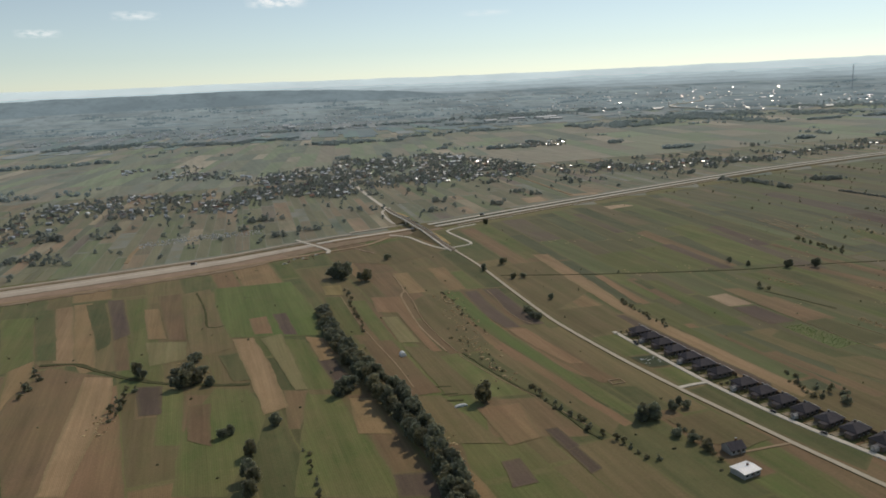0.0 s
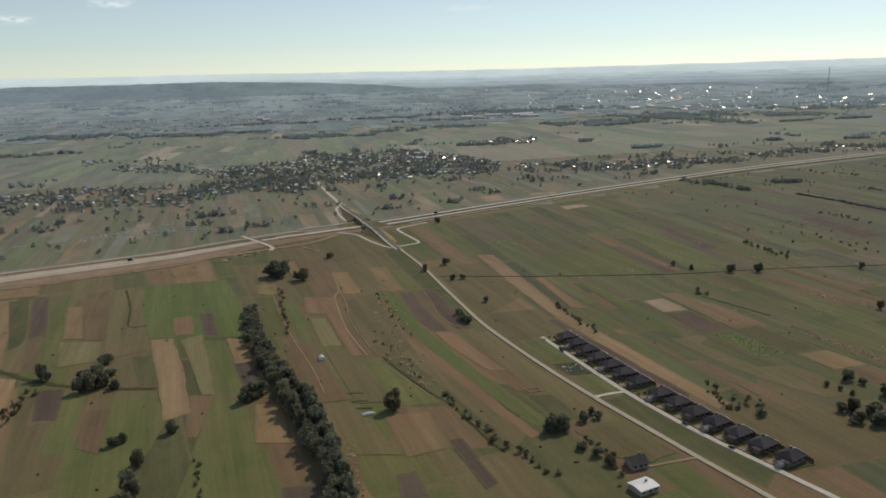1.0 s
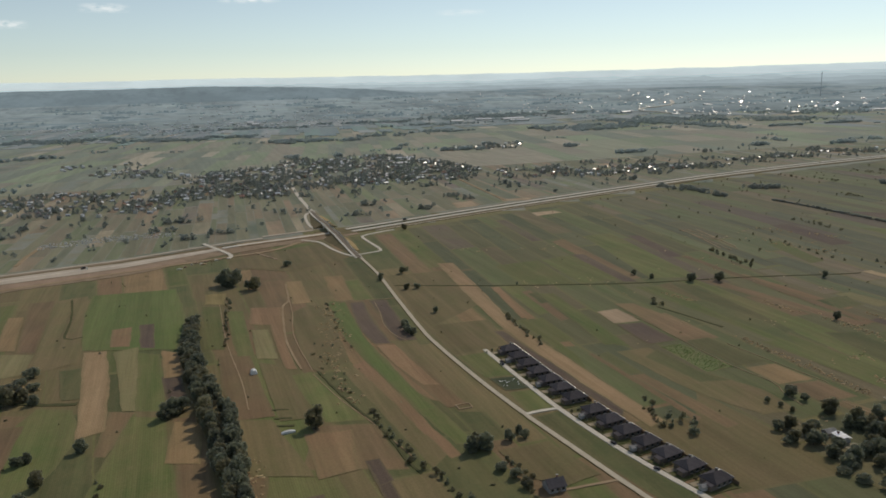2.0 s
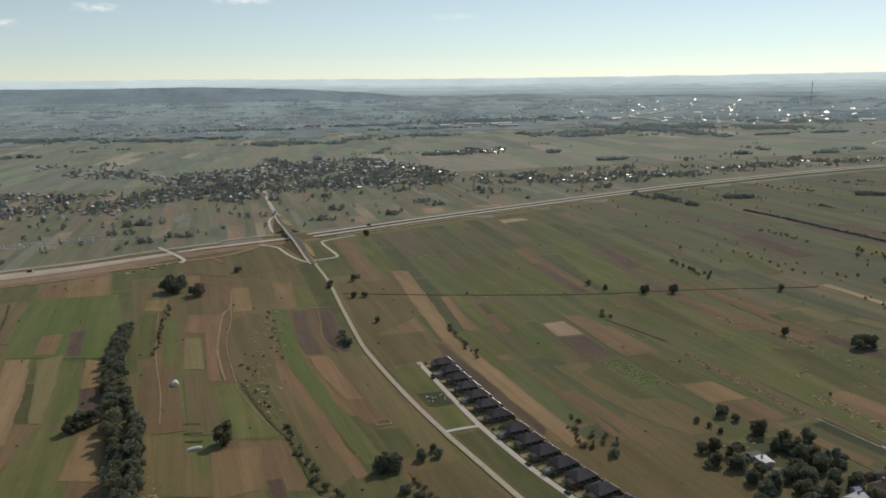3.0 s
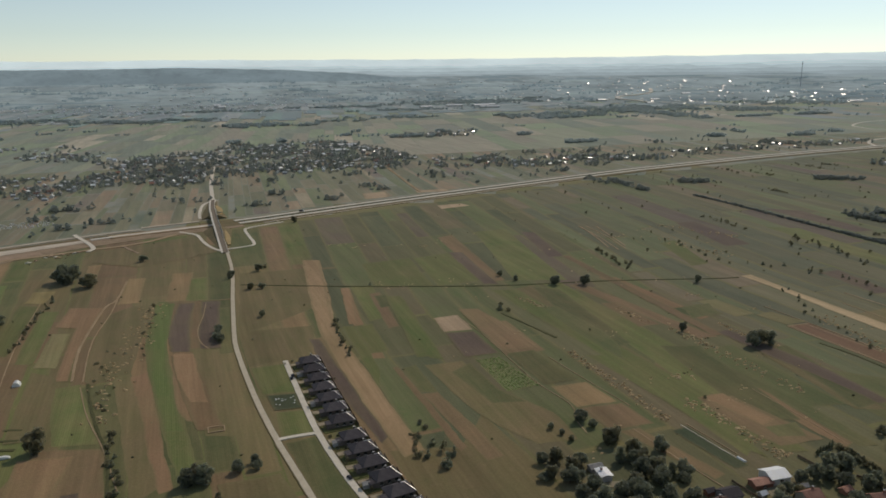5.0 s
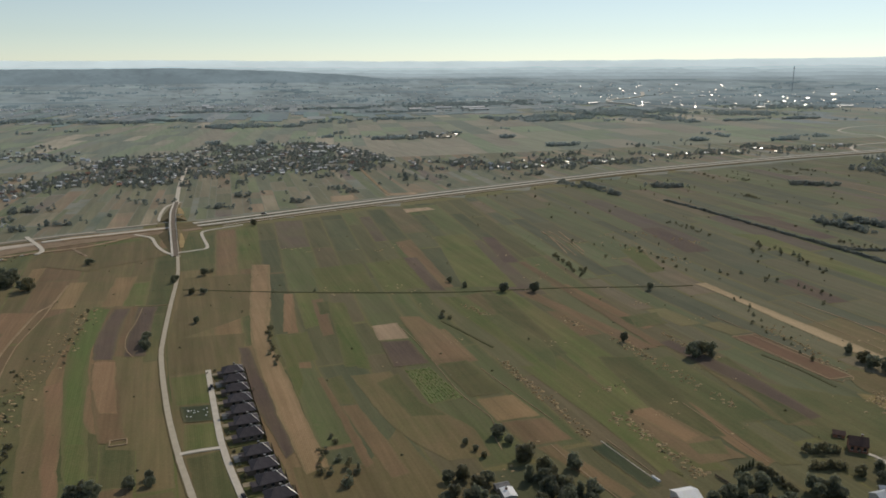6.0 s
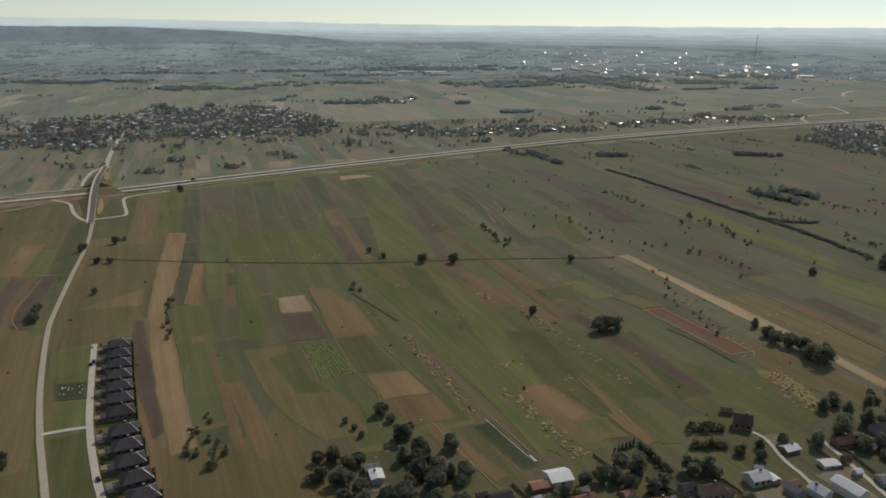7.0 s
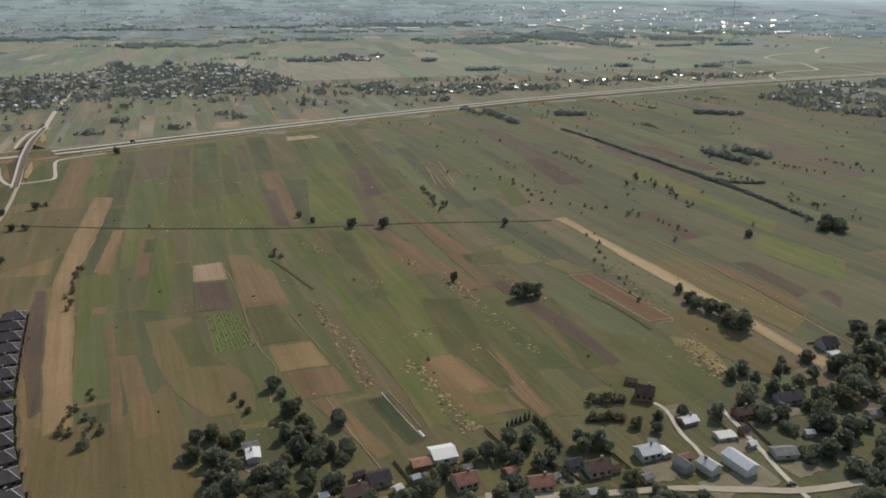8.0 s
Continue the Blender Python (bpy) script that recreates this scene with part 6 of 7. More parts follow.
def village(poly, houses, trees, gap=10.0, tall=6.0):
    xs, ys = [p[0] for p in poly], [p[1] for p in poly]
    n = tries = 0
    while n < houses and tries < 4000:
        tries += 1
        p = (rnd.uniform(min(xs), max(xs)), rnd.uniform(min(ys), max(ys)))
        if not inside(p, poly) or any((p[0] - q[0]) ** 2 + (p[1] - q[1]) ** 2 < gap * gap for q in taken):
            continue
        street = lerp(p[1], (880, 217), (1025, 222), (1140, 230), (1375, 254), (1600, 292))
        if abs(p[0] - street) < 10:
            continue
        taken.append(p)
        n += 1
        if p[1] > 1260 or p[0] > 950 or p[0] < -160:
            far_homes.append((*p, rnd.uniform(5.2, 8.4), rnd.uniform(4.4, 5.8), rnd.uniform(2.2, 3.0)))
            continue
        village_house(p[0], p[1], rnd.choice((0, 90, 90, 78, 104)) + rnd.uniform(-8, 8))
    for _ in range(int(houses * 1.1)):
        p = (rnd.uniform(min(xs), max(xs)), rnd.uniform(min(ys), max(ys)))
        if inside(p, poly) and all((p[0] - q[0]) ** 2 + (p[1] - q[1]) ** 2 > 36 for q in taken):
            taken.append(p)
            outbuildings.append((*p, rnd.uniform(3.0, 7.0), rnd.uniform(2.6, 4.2), rnd.uniform(1.6, 2.6)))
    homes = [q for q in taken if inside(q, poly)]
    for _ in range(int(trees * 1.25)):
        if homes and rnd.random() < 0.72:
            q = rnd.choice(homes)
            p = (q[0] + rnd.gauss(0, 12), q[1] + rnd.gauss(0, 15))
        else:
            p = (rnd.uniform(min(xs), max(xs)), rnd.uniform(min(ys), max(ys)))
            if not inside(p, poly):
                continue
        if noise.noise(Vector((p[0] * 0.017, p[1] * 0.017, 4))) < -0.22 or any((p[0] - q[0]) ** 2 + (p[1] - q[1]) ** 2 < 22 for q in taken):
            continue
        far_trees.append((p[0], p[1], tall * rnd.uniform(0.5, 1.3), tall * rnd.uniform(0.7, 1.4)))


village([(33, 1062), (83, 1030), (133, 1041), (173, 1005), (216, 1040), (225, 1200), (240, 1400), (172, 1409), (103, 1329), (68, 1180)], 84, 900)
village([(224, 1090), (240, 1059), (308, 1079), (392, 1075), (483, 1082), (559, 1180), (534, 1390), (465, 1540), (349, 1480), (299, 1540), (236, 1400)], 150, 1700)
village([(-150, 1190), (-88, 1220), (-22, 1168), (40, 1144), (66, 1002), (32, 949), (-36, 967), (-140, 1010)], 48, 330)
village([(-72, 1440), (-43, 1540), (77, 1470), (108, 1381), (76, 1297), (-30, 1370)], 20, 110)
village([(-215, 960), (-150, 1000), (-150, 1190), (-230, 1150)], 16, 90)
village([(-340, 850), (-160, 880), (-150, 960), (-230, 1010), (-360, 960)], 20, 60)
village([(540, 1060), (560, 1160), (693, 1131), (757, 1110), (900, 1075), (960, 1035), (900, 1010), (699, 1015)], 40, 420)
village([(632, 1580), (784, 1640), (849, 1650), (773, 1510), (620, 1530)], 20, 160)
village([(-130, 1540), (20, 1560), (10, 1640), (-140, 1630)], 8, 16)
village([(960, 1060), (1130, 1065), (1420, 1065), (1440, 1120), (1200, 1130), (980, 1100)], 16, 220)
village([(1110, 730), (1190, 880), (1330, 965), (1640, 985), (1720, 760), (1500, 600), (1180, 650)], 56, 1500)
# yards, sheds and fences of the near village
YARD = dirt("trodden_yard", (0.23, 0.20, 0.145), (0.165, 0.150, 0.095), 0.95, 0.25)
for x, y, w, d in ((371, 188, 9, 5), (441, 162, 16, 9), (470, 163, 16, 8), (458, 148, 26, 10), (484, 146, 14, 8), (346, 181, 12, 5), (376, 170, 10, 5), (409, 170, 9, 9), (466, 190, 8, 8), (505, 174, 12, 5), (560, 200, 12, 5), (318, 212, 7, 4)):
    ob = part("yard", ribbon([(x - w / 2, y), (x, y + 0.6), (x + w / 2, y - 0.4)], d, 0.22 + 0.003 * (x % 7), 0.2, rough=0.5, step=2.0), YARD)
    tagged(ob, "trodden pale yard beside farm buildings", "yard", "yards", "structure")
for x, y, w, d, roof, turn in ((363, 187, 2.6, 2.0, "tin", 8), (380, 186, 3.0, 2.2, "grey", -6), (347, 195, 3.4, 2.4, "slate", 4), (356, 184, 2.4, 2.2, "white", 20), (334, 189, 2.6, 2.4, "tin", 0), (404, 171, 2.8, 2.0, "grey", 15), (411, 160, 3.2, 2.4, "tin", -8), (431, 160, 3.4, 2.6, "grey", 5),
                               (425, 168, 2.4, 2.0, "brown", 0), (445, 176, 2.6, 2.0, "tin", -30), (476, 162, 2.6, 2.2, "white", 0), (480, 170, 3.2, 2.4, "slate", -8), (495, 172, 3.4, 2.4, "grey", 10), (500, 160, 3.0, 2.6, "tin", -14), (521, 172, 4.2, 3.0, "brown", 6), (533, 161, 5.0, 3.6, "grey", -10), (540, 150, 6.0, 4.4, "tin", 4), (568, 214, 2.8, 2.2, "slate", 0)):
    house("shed", "small outbuilding with " + WORDS[roof] + " roof in a yard", x, y, w, d, 1.7, 0.7, roof, rnd.choice(("grey", "brick", "cream")), turn, chimney=False, panes=0, category="shed", group="outbuildings")
for x0, y0, x1, y1 in ((396, 205, 398, 186), (405, 186, 412, 166), (429, 178, 430, 158), (478, 186, 474, 166), (486, 176, 482, 158), (500, 190, 494, 160), (360, 199, 362, 180), (558, 214, 574, 212)):
    fence = tagged(new("garden_fence"), "low grey garden fence between village plots", "fence", "plot fences")
    n = 6
    fence.location = (x0, y0, 0.1)
    a = math.atan2(y1 - y0, x1 - x0)
    fence.rotation_euler = (0, 0, a)
    ln = math.hypot(x1 - x0, y1 - y0)
    part("fence_panel", boxed((0, ln, -0.05, 0.05, 0.1, 1.0)), TIMBER, fence)
    for k in range(n + 1):
        part("fence_post", boxed((ln * k / n - 0.08, ln * k / n + 0.08, -0.09, 0.09, -0.2, 1.15)), TIMBER, fence)
garden = []
for x0, x1, y0, y1, n in ((296, 352, 172, 236, 34), (352, 432, 120, 184, 70), (425, 500, 120, 150, 30), (488, 610, 130, 205, 90)):
    for _ in range(n):
        p = (rnd.uniform(x0, x1), rnd.uniform(y0, y1))
        if all(math.hypot(p[0] - q[2], p[1] - q[3]) > 5.5 for q in NEAR) and not (452 < p[0] < 486 and p[1] > 130):
            garden.append((*p, rnd.uniform(3.2, 7.5), rnd.uniform(4, 8)))
grove("garden_trees", "dense orchard and garden trees between near houses", garden, CROWNS[:2])
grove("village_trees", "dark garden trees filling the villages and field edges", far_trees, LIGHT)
grove("meadow_bushes", "scattered dull bushes on the rough meadows", far_bushes, LIGHT_PALE)

# ---- smaller things ----
def car(x, y, turn, paint, z=0.36, label="dark parked car on the concrete street", long=False):
    ob = tagged(new("lorry" if long else "car"), label, "lorry" if long else "car")
    ob.matrix_basis = pose(x, y, z, 0, 0, turn) @ Matrix.Scale(0.72, 4)
    if long:
        part("cargo_box", boxed((-1.1, 1.1, -3.6, 1.4, 0.9, 3.2)), paint, ob)
        part("cab", boxed((-1.05, 1.05, 1.7, 3.4, 0.5, 2.7)), TRIM, ob)
        wheels = ((-1.0, -2.6), (1.0, -2.6), (-1.0, 2.5), (1.0, 2.5))
    else:
        bm = boxed((-0.85, 0.85, -2.0, 2.0, 0.35, 0.85))
        v = box(bm, -0.78, 0.78, -1.5, 0.9, 0.85, 1.4)
        for i in (4, 5, 6, 7):
            v[i].co.x *= 0.82
            v[i].co.y = v[i].co.y * 0.72 - 0.05
        part("body", bm, paint, ob)
        part("windscreen", boxed((-0.6, 0.6, 0.62, 0.80, 0.9, 1.3)), GLASS, ob)
        wheels = ((-0.8, -1.25), (0.8, -1.25), (-0.8, 1.25), (0.8, 1.25))
    for wx, wy in wheels:
        bm = bmesh.new()
        bmesh.ops.create_cone(bm, segments=12, radius1=0.33, radius2=0.33, depth=0.22, cap_ends=True, matrix=Matrix.Translation((wx, wy, 0.33)) @ Matrix.Rotation(radians(90), 4, "Y"))
        wheel = part("wheel", bm, BLACK, ob)
        bm = bmesh.new()
        bmesh.ops.create_cone(bm, segments=8, radius1=0.19, radius2=0.19, depth=0.25, cap_ends=True, matrix=Matrix.Translation((wx, wy, 0.33)) @ Matrix.Rotation(radians(90), 4, "Y"))
        part("rim", bm, STEEL, wheel, "grey steel rim")
    return ob


BLACK = Nodes("rubber", 0.8, 0.3).done((0.02, 0.02, 0.02))
PAINT_DARK = Nodes("dark_car_paint", 0.5, 0.3).done((0.03, 0.03, 0.035))
car(225.2, 352, 2, PAINT_DARK)
car(224.2, 349, 0, PAINT_DARK)
car(230.4, 249.5, 12, PAINT_DARK)
car(234.5, 225, 20, PAINT_DARK)
car(300, 775 + 7, -72, PAINT_DARK, 0.65, "dark lorry on the new motorway", True)
car(-10, 682, -76, PAINT_DARK, 0.6, "dark lorry on the earthworks", True)
car(472, 141, 60, PAINT_DARK, 0.4, "dark car in the concrete yard")

# radio mast by the distant town
mast = tagged(new("radio_mast"), "tall slender grey mast beside the distant town", "mast")
mast_at = (2832.0, 2718.0)
mast.location = (*mast_at, on_ground(*mast_at) - 1)
bm = bmesh.new()
bmesh.ops.create_cone(bm, segments=8, radius1=1.9, radius2=1.3, depth=112, cap_ends=True, matrix=Matrix.Translation((0, 0, 56)))
# Shaft colour is made paler to imitate haze
part("shaft", bm, dirt("mast_concrete", (0.34, 0.36, 0.38), (0.28, 0.30, 0.32), 0.9, 0.1), mast)
part("platform", boxed((-3.2, 3.2, -3.2, 3.2, 100, 102.0)), STEEL, mast)

# polytunnels and cold frames
for x, y, w, d, h, turn in ((99, 388, 3.6, 3.6, 2.2, 0), (106, 311, 6.4, 1.4, 1.0, 4), (374.2, 210.5, 1.3, 4.0, 0.6, 6)):
    ob = tagged(new("polytunnel"), "white plastic growing tunnel in a field", "polytunnel")
    ob.matrix_basis = pose(x, y, 0.15, 0, 0, turn)
    bm = bmesh.new()
    arc = [[bm.verts.new((-w / 2 * math.cos(k * math.pi / 8), s * d / 2, h * math.sin(k * math.pi / 8))) for k in range(9)] for s in (-1, 1)]
    for k in range(8):
        bm.faces.new((arc[0][k], arc[0][k + 1], arc[1][k + 1], arc[1][k]))
    bm.faces.new(arc[0])
    bm.faces.new(arc[1][::-1])
    part("film", bm, POLY, ob)
    for s in (-0.5, 0, 0.5):
        bm = bmesh.new()
        ring = [Vector((-w / 2 * 1.02 * math.cos(k * math.pi / 8), s * d * 1.01, h * 1.02 * math.sin(k * math.pi / 8))) for k in range(9)]
        for p, q in zip(ring, ring[1:]):
            c = [bm.verts.new(v + o) for v in (p, q) for o in (Vector((0, -0.05, 0)), Vector((0, 0.05, 0)))]
            bm.faces.new((c[0], c[1], c[3], c[2]))
        part("hoop", bm, STEEL, ob)

# foundation outline and pale sheets in a plot by the lane
ring = [(186.5 + 3.2 * u, 307.5 + 2.5 * v) for u, v in ((0, 1), (0.9, 1), (1, 0.9), (1, 0), (1, -0.9), (0.9, -1), (0, -1), (-0.9, -1), (-1, -0.9), (-1, 0), (-1, 0.9), (-0.9, 1), (0, 1))]
tagged(part("spoil_ring", ribbon(ring, 0.6, 0.5, 0.6, rough=0.5, step=1.0), SAND), "low pale foundation outline on a brown strip", "spoil heap")
for k in range(13):
    x, y, w = (rnd.gauss(214.5, 1.0) if k % 3 else rnd.uniform(218, 222.5)), rnd.uniform(319, 331), rnd.uniform(0.2, 0.5)
    sheet = tagged(new("cover_sheet"), "small pale cover sheet lying on a garden plot", "cover sheet", "cover sheets")
    sheet.matrix_basis = pose(x, y, 0.2, 0, 0, rnd.uniform(0, 90))
    part("sheet", boxed((-w, w, -0.25, 0.25, 0, 0.2)), POLY, sheet)

for y0 in (336.5, 326.5, 318.5):
    road("vegetable_bed", "dark leafy bed beside a growing tunnel", RANK_GRASS, ((102, y0 + 1), (106, y0), (109.5, y0 - 1.4)), 1.5, 0.3, 0.3, 0.5, "vegetable bed")

# drain with rough grass across the plain
road("ditch", "narrow weedy ditch across the strips", RANK_GRASS, ((216, 527), (285, 496), (340, 475), (387, 459), (460, 443), (533, 421), (549, 418)), 1.2, 0.34, 0.5, 0.9, "ditch")


# ---- rough grass and graves: too many to count ----
def tufts(name, label, places, material, category):
    r = random.Random(3 + len(places))
    verts, faces = [], []
    for x, y, h, w in places:
        n = len(verts)
        k = 7
        verts += [(x + w * math.cos(i * 6.283 / k) * r.uniform(0.6, 1.3), y + 0.7 * w * math.sin(i * 6.283 / k) * r.uniform(0.6, 1.3), 0.1) for i in range(k)]
        verts += [(x + 0.5 * w * math.cos(i * 6.283 / k) * r.uniform(0.5, 1.3), y + 0.4 * w * math.sin(i * 6.283 / k) * r.uniform(0.5, 1.3), h * r.uniform(0.6, 1.1)) for i in range(k)]
        faces.append(tuple(n + k + i for i in range(k)))
        faces += [(n + i, n + (i + 1) % k, n + k + (i + 1) % k, n + k + i) for i in range(k)]
    me = bpy.data.meshes.new(name)
    me.from_pydata(verts, [], faces)
    me.materials.append(material)
    return tagged(new(name, me), label, category, kind="stuff")


dry = []
for a, b, n, spread in (((368, 333), (369, 247), 110, 1.7), ((389, 264), (391, 206), 100, 2.0), ((440, 343), (443, 251), 90, 2.2), ((397, 287), (407, 284), 14, 1.5), ((430, 392), (434, 359), 26, 2.0), ((383, 431), (390, 406), 30, 1.6), ((470, 345), (474, 300), 30, 2.0), ((560, 560), (585, 470), 50, 3.5), ((640, 520), (600, 590), 36, 4.0), ((141, 400), (139, 330), 60, 3.5), ((158, 500), (147, 400), 90, 4.5), ((512, 238), (500, 204), 130, 3.6), ((536, 330), (522, 270), 45, 3.0), ((86, 293), (85, 242), 80, 3.2), ((-18, 428), (-10, 404), 40, 3.0), ((-56, 372), (-54, 344), 24, 2.5)):
    for _ in range(n):
        f = rnd.random()
        dry.append((a[0] + (b[0] - a[0]) * f + rnd.gauss(0, spread), a[1] + (b[1] - a[1]) * f + rnd.gauss(0, 1.5), rnd.uniform(0.35, 0.8), rnd.uniform(0.5, 1.35)))
for _ in range(60):
    cx, cy = rnd.uniform(300, 620), rnd.uniform(230, 640)
    for _ in range(rnd.randint(2, 6)):
        dry.append((cx + rnd.gauss(0, 5), cy + rnd.gauss(0, 2.2), rnd.uniform(0.25, 0.5), rnd.uniform(0.4, 1.0)))
tufts("dry_grass", "clumps of dry yellow grass along field edges", dry, DRY, "grass")
weeds = [(x + rnd.gauss(0, 2), y + rnd.gauss(0, 2), h, w * 0.9) for x, y, h, w in dry[::24]]
for _ in range(160):
    x = rnd.uniform(-150, 700)
    weeds.append((x, rnd.uniform(210, motorway_y(x) - 30), rnd.uniform(0.3, 0.9), rnd.uniform(0.3, 1.1)))
tufts("weeds", "scattered dull green weeds on the fields", weeds, LEAF_PALE, "weeds")

beets = []
for k in range(9):
    for m in range(30):
        f, g = (k + 0.5) / 9, (m + rnd.uniform(0.1, 0.9)) / 30
        if rnd.random() < 0.8:
            beets.append((317 + 13 * f + 3.5 * g * f + rnd.gauss(0, 0.15), 340 - 40 * g, rnd.uniform(0.3, 0.55), rnd.uniform(0.35, 0.75)))
tufts("beet_plants", "rows of leafy green beet plants in a plot", beets, BEET_LEAF, "crop")
r = random.Random(9)
verts, faces = [], []
for _ in range(300):
    x = r.uniform(-62, 62)
    y = lerp(x, (-62, 803), (0, 818), (62, 818)) + r.uniform(-16, 12)
    w, h = r.uniform(0.4, 0.8), r.uniform(0.4, 1.0)
    n = len(verts)
    for z in (0.0, h):
        verts += [(x - w, y - 0.5, z), (x + w, y - 0.5, z), (x + w, y + 0.5, z), (x - w, y + 0.5, z)]
    faces += [(n + 4, n + 5, n + 6, n + 7), (n, n + 1, n + 5, n + 4), (n + 1, n + 2, n + 6, n + 5), (n + 2, n + 3, n + 7, n + 6), (n + 3, n, n + 4, n + 7)]
me = bpy.data.meshes.new("gravestones")
me.from_pydata(verts, [], faces)
me.materials.append(WALLS["white"])
tagged(new("gravestones", me), "rows of pale gravestones in the village cemetery", "gravestones", kind="stuff")


# distant town: joined gabled blocks
def town(name, label, places, roof_material, wall_material):
    r = random.Random(17)
    me = bpy.data.meshes.new(name)
    verts, faces, index = [], [], []
    for x, y, w, d, h in places:
        n = len(verts)
        a = r.uniform(-0.4, 0.4)
        c, s = math.cos(a), math.sin(a)
        z = on_ground(x, y)
        for px, py, pz in ((-1, -1, 0), (1, -1, 0), (1, 1, 0), (-1, 1, 0), (-1, -1, 1), (1, -1, 1), (1, 1, 1), (-1, 1, 1), (-1, 0, 1.5), (1, 0, 1.5)):
            verts.append((x + c * px * w / 2 - s * py * d / 2, y + s * px * w / 2 + c * py * d / 2, z + pz * h))
        faces += [tuple(n + i for i in f) for f in ((0, 1, 5, 4), (2, 3, 7, 6), (1, 2, 6, 9, 5), (3, 0, 4, 8, 7), (4, 5, 9, 8), (6, 7, 8, 9))]
        index += [1, 1, 1, 1, 0, 0]
    me.from_pydata(verts, [], faces)
    me.materials.append(roof_material)
    me.materials.append(wall_material)
    for p, i in zip(me.polygons, index):
        p.material_index = i
    return tagged(new(name, me), label, "town", kind="stuff")


def cluster(x, y, rx, ry, n, size=11.0):
    return [(x + rnd.gauss(0, rx), y + rnd.gauss(0, ry), size * rnd.uniform(0.7, 1.3), size * rnd.uniform(0.6, 0.9), rnd.uniform(2.0, 3.4)) for _ in range(n)]


west = cluster(150, 2950, 190, 240, 110, 8.0) + cluster(-250, 2950, 160, 200, 40, 8.0) + cluster(520, 3150, 160, 200, 40, 8.0)
town("distant_town", "scattered houses of a distant village with bright roofs", west, ROOFS["sheet"], WALLS["white"])
east = []
for az, el, n in ((18, 3700, 46), (22, 3400, 40), (24, 3850, 60), (30, 3700, 70), (34, 3400, 50), (36, 3850, 70), (41, 3650, 70), (46, 3500, 70), (50, 3300, 60), (54, 3500, 50), (12, 3500, 36), (6, 3600, 40), (0, 3700, 30)):
    east += cluster(MID.x + el * math.sin(radians(az)), el * math.cos(radians(az)), 190, 260, int(n * 0.55), 8.5)
east = [p for p in east if math.hypot(p[0] - MID.x, p[1] - MID.y) < 4150]
town("distant_town", "pale roofs of the distant town on the plain", east[::2], ROOFS["white"], WALLS["white"])
town("distant_town", "bright sheet roofs of the distant town on the plain", east[1::2], ROOFS["sheet"], WALLS["white"])
for k, (words, roof, wall) in enumerate((("pale tin", "tin", "cream"), ("grey sheet", "grey", "grey"), ("bright sheet", "sheet", "white"), ("brown tiled", "brown", "cream"))):
    town("village_homes", "far village houses with " + words + " roofs", far_homes[k::4], ROOFS[roof], WALLS[wall])
shed_half = len(outbuildings) // 3
town("village_outbuildings", "small pale sheds and garages between village houses", outbuildings[:shed_half], ROOFS["white"], WALLS["cream"])
town("village_outbuildings", "small grey sheds and barns between village houses", outbuildings[shed_half:], ROOFS["tin"], WALLS["grey"])
halls = [(2562, 3160, 44, 14, 4), (2799, 3274, 34, 16, 4), (1841, 2749, 60, 14, 6), (1242, 2502, 70, 16, 6), (1037, 2595, 50, 14, 6), (357, 2885, 26, 20, 8), (455, 1330, 28, 8, 4), (509, 1371, 16, 7, 3), (2262, 2270, 30, 14, 5), (2623, 2223, 60, 12, 5), (1260, 2600, 95, 22, 7), (1160, 2640, 60, 20, 6), (346, 2960, 26, 20, 10), (489, 1416, 38, 10, 4), (1900, 2500, 40, 12, 4), (2080, 2720, 44, 14, 4)]
halls = [(*settle(p[0], p[1]), *p[2:]) for p in halls]
for _ in range(46):
    az, reach = radians(rnd.uniform(-6, 54)), rnd.uniform(3150, 4120)
    halls.append((MID.x + reach * math.sin(az), reach * math.cos(az), rnd.uniform(8, 22), rnd.uniform(6, 9), rnd.uniform(2.0, 3.6)))
town("distant_town", "long white sheds before the town", halls[:16], ROOFS["white"], WALLS["white"])
town("distant_town", "bright sheet-metal sheds of the distant town", halls[16:], ROOFS["sheet"], WALLS["white"])


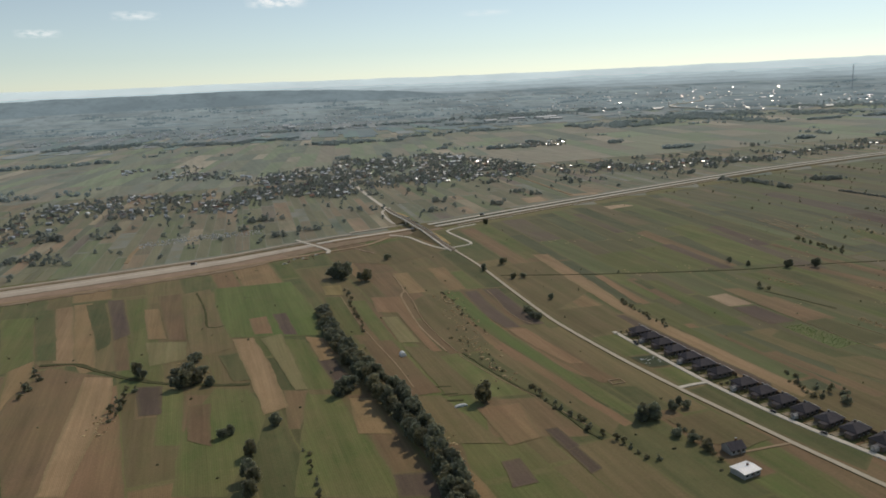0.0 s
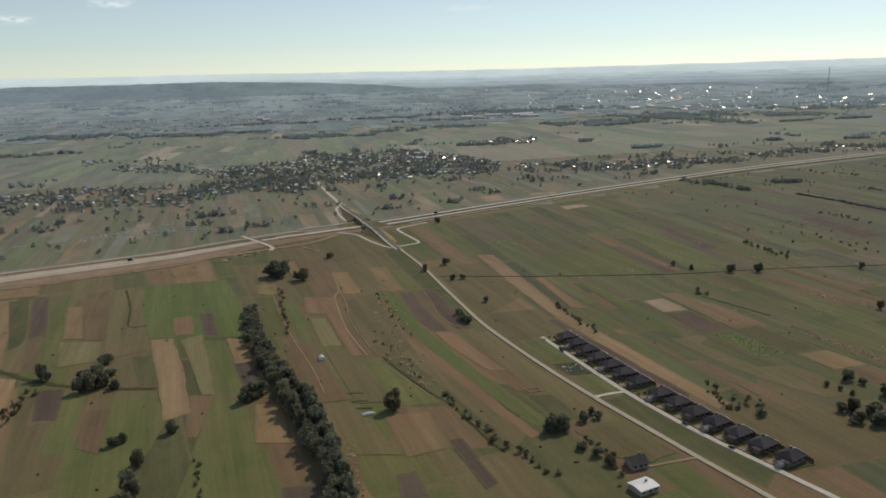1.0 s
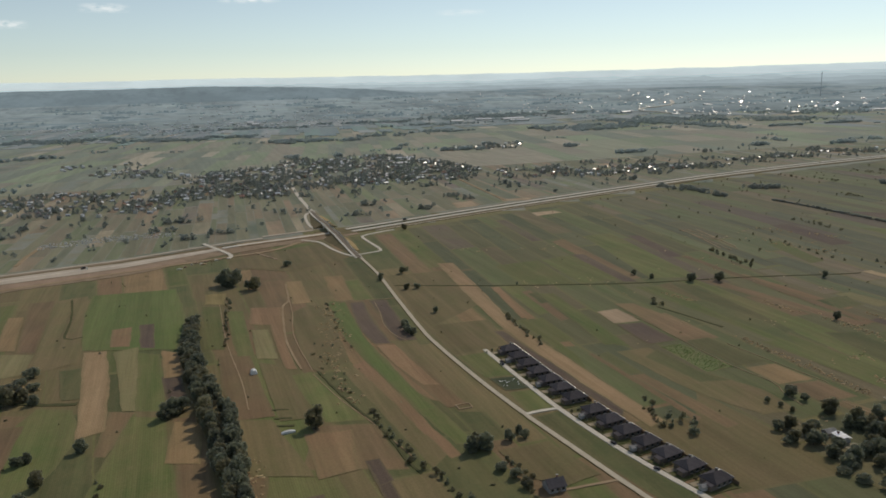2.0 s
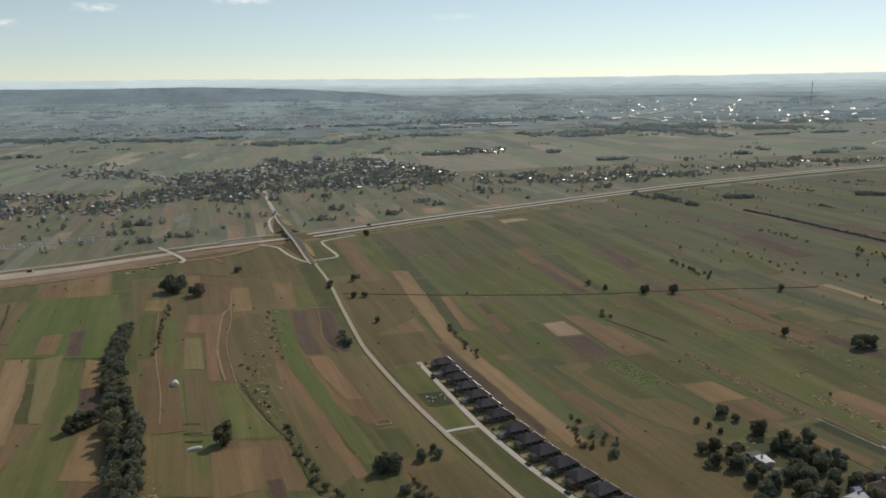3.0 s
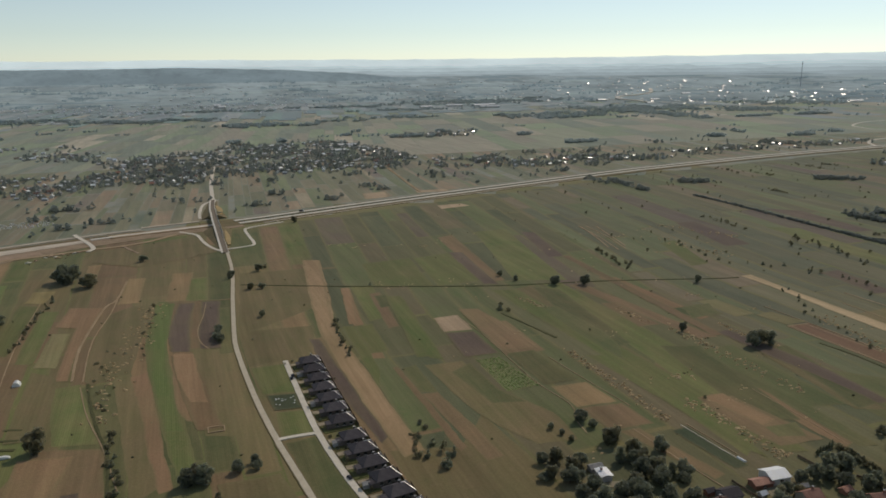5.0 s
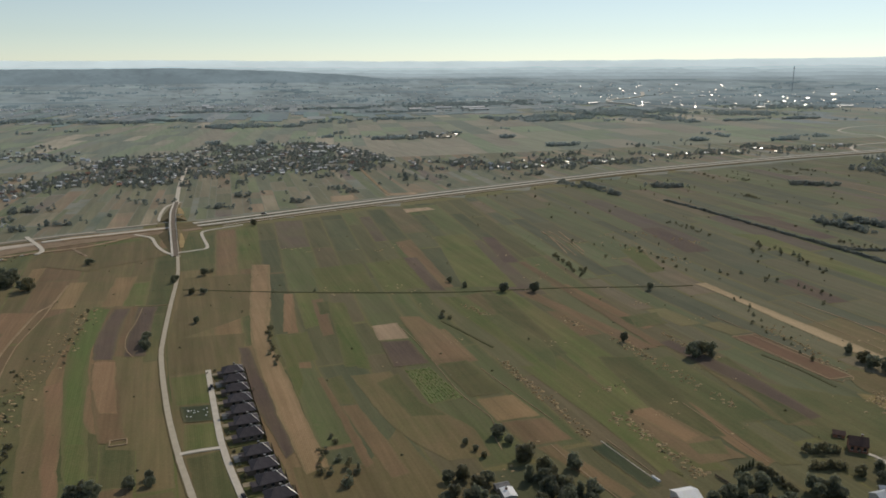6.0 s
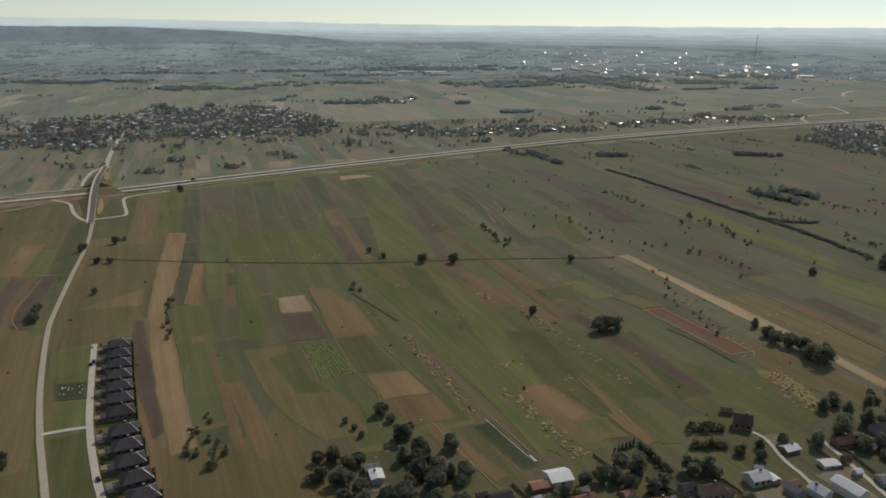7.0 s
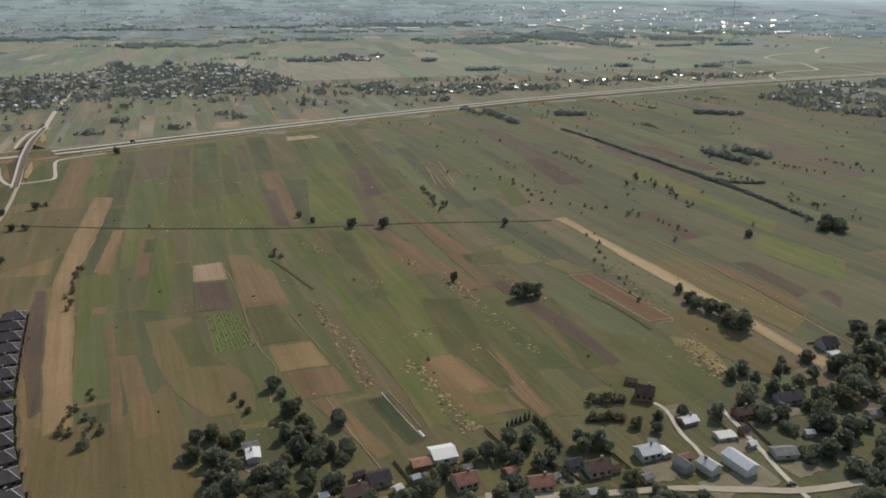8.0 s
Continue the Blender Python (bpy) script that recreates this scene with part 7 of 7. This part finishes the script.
# thin high clouds, part of the sky
def wisp(az, el, wide, high, seed, strength):
    n = Nodes("cirrus", 1.0, 0.0)
    axes = n.add("SeparateXYZ", Vector=n.add("TexCoord").outputs["UV"])
    soft = n.math("MULTIPLY", n.math("SINE", n.math("MULTIPLY", axes.outputs[0], math.pi), 0), n.math("SINE", n.math("MULTIPLY", axes.outputs[1], math.pi), 0))
    m = n.add("Mapping", Vector=n.add("TexCoord").outputs["UV"], Scale=(3.0, 1.6, 1.0), Location=(seed, seed * 0.7, 0.0))
    fac = n.math("MULTIPLY", n.math("MULTIPLY", n.ramp(n.noise(1.6, 5, m.outputs[0], 0.6), 0.36, 0.62), soft), strength)
    glow = n.add("Emission", Color=(0.93, 0.96, 0.95), Strength=1.55)
    clear = n.add("BsdfTransparent")
    both = n.add("MixShader", Fac=fac)
    n.tree.links.new(clear.outputs[0], both.inputs[1])
    n.tree.links.new(glow.outputs[0], both.inputs[2])
    n.tree.links.new(both.outputs[0], n.tree.nodes["Material Output"].inputs[0])
    bm = bmesh.new()
    uv = bm.loops.layers.uv.new("uv")
    cols = []
    for i in range(13):
        a = radians(az + wide * (i / 12 - 0.5))
        cols.append([bm.verts.new((MID.x + 4690 * math.sin(a), MID.y + 4690 * math.cos(a), EYE_HEIGHT + 4690 * math.tan(radians(el + high * (k - 0.5))))) for k in (0, 1)])
    for i in range(12):
        f = bm.faces.new((cols[i][0], cols[i + 1][0], cols[i + 1][1], cols[i][1]))
        for loop, c in zip(f.loops, ((i / 12, 0), ((i + 1) / 12, 0), ((i + 1) / 12, 1), (i / 12, 1))):
            loop[uv].uv = c
    ob = part("backdrop", bm, n.material)
    return tagged(ob, "thin white streak of high cloud", "cloud", kind="structure")


wisp(5.0, 6.1, 4.6, 1.1, 1.0, 1.3)
wisp(-4.5, 5.2, 3.4, 0.7, 4.0, 0.7)
wisp(-10.5, 4.1, 3.0, 0.6, 7.0, 0.8)
wisp(20.0, 4.8, 4.0, 0.5, 9.0, 0.45)
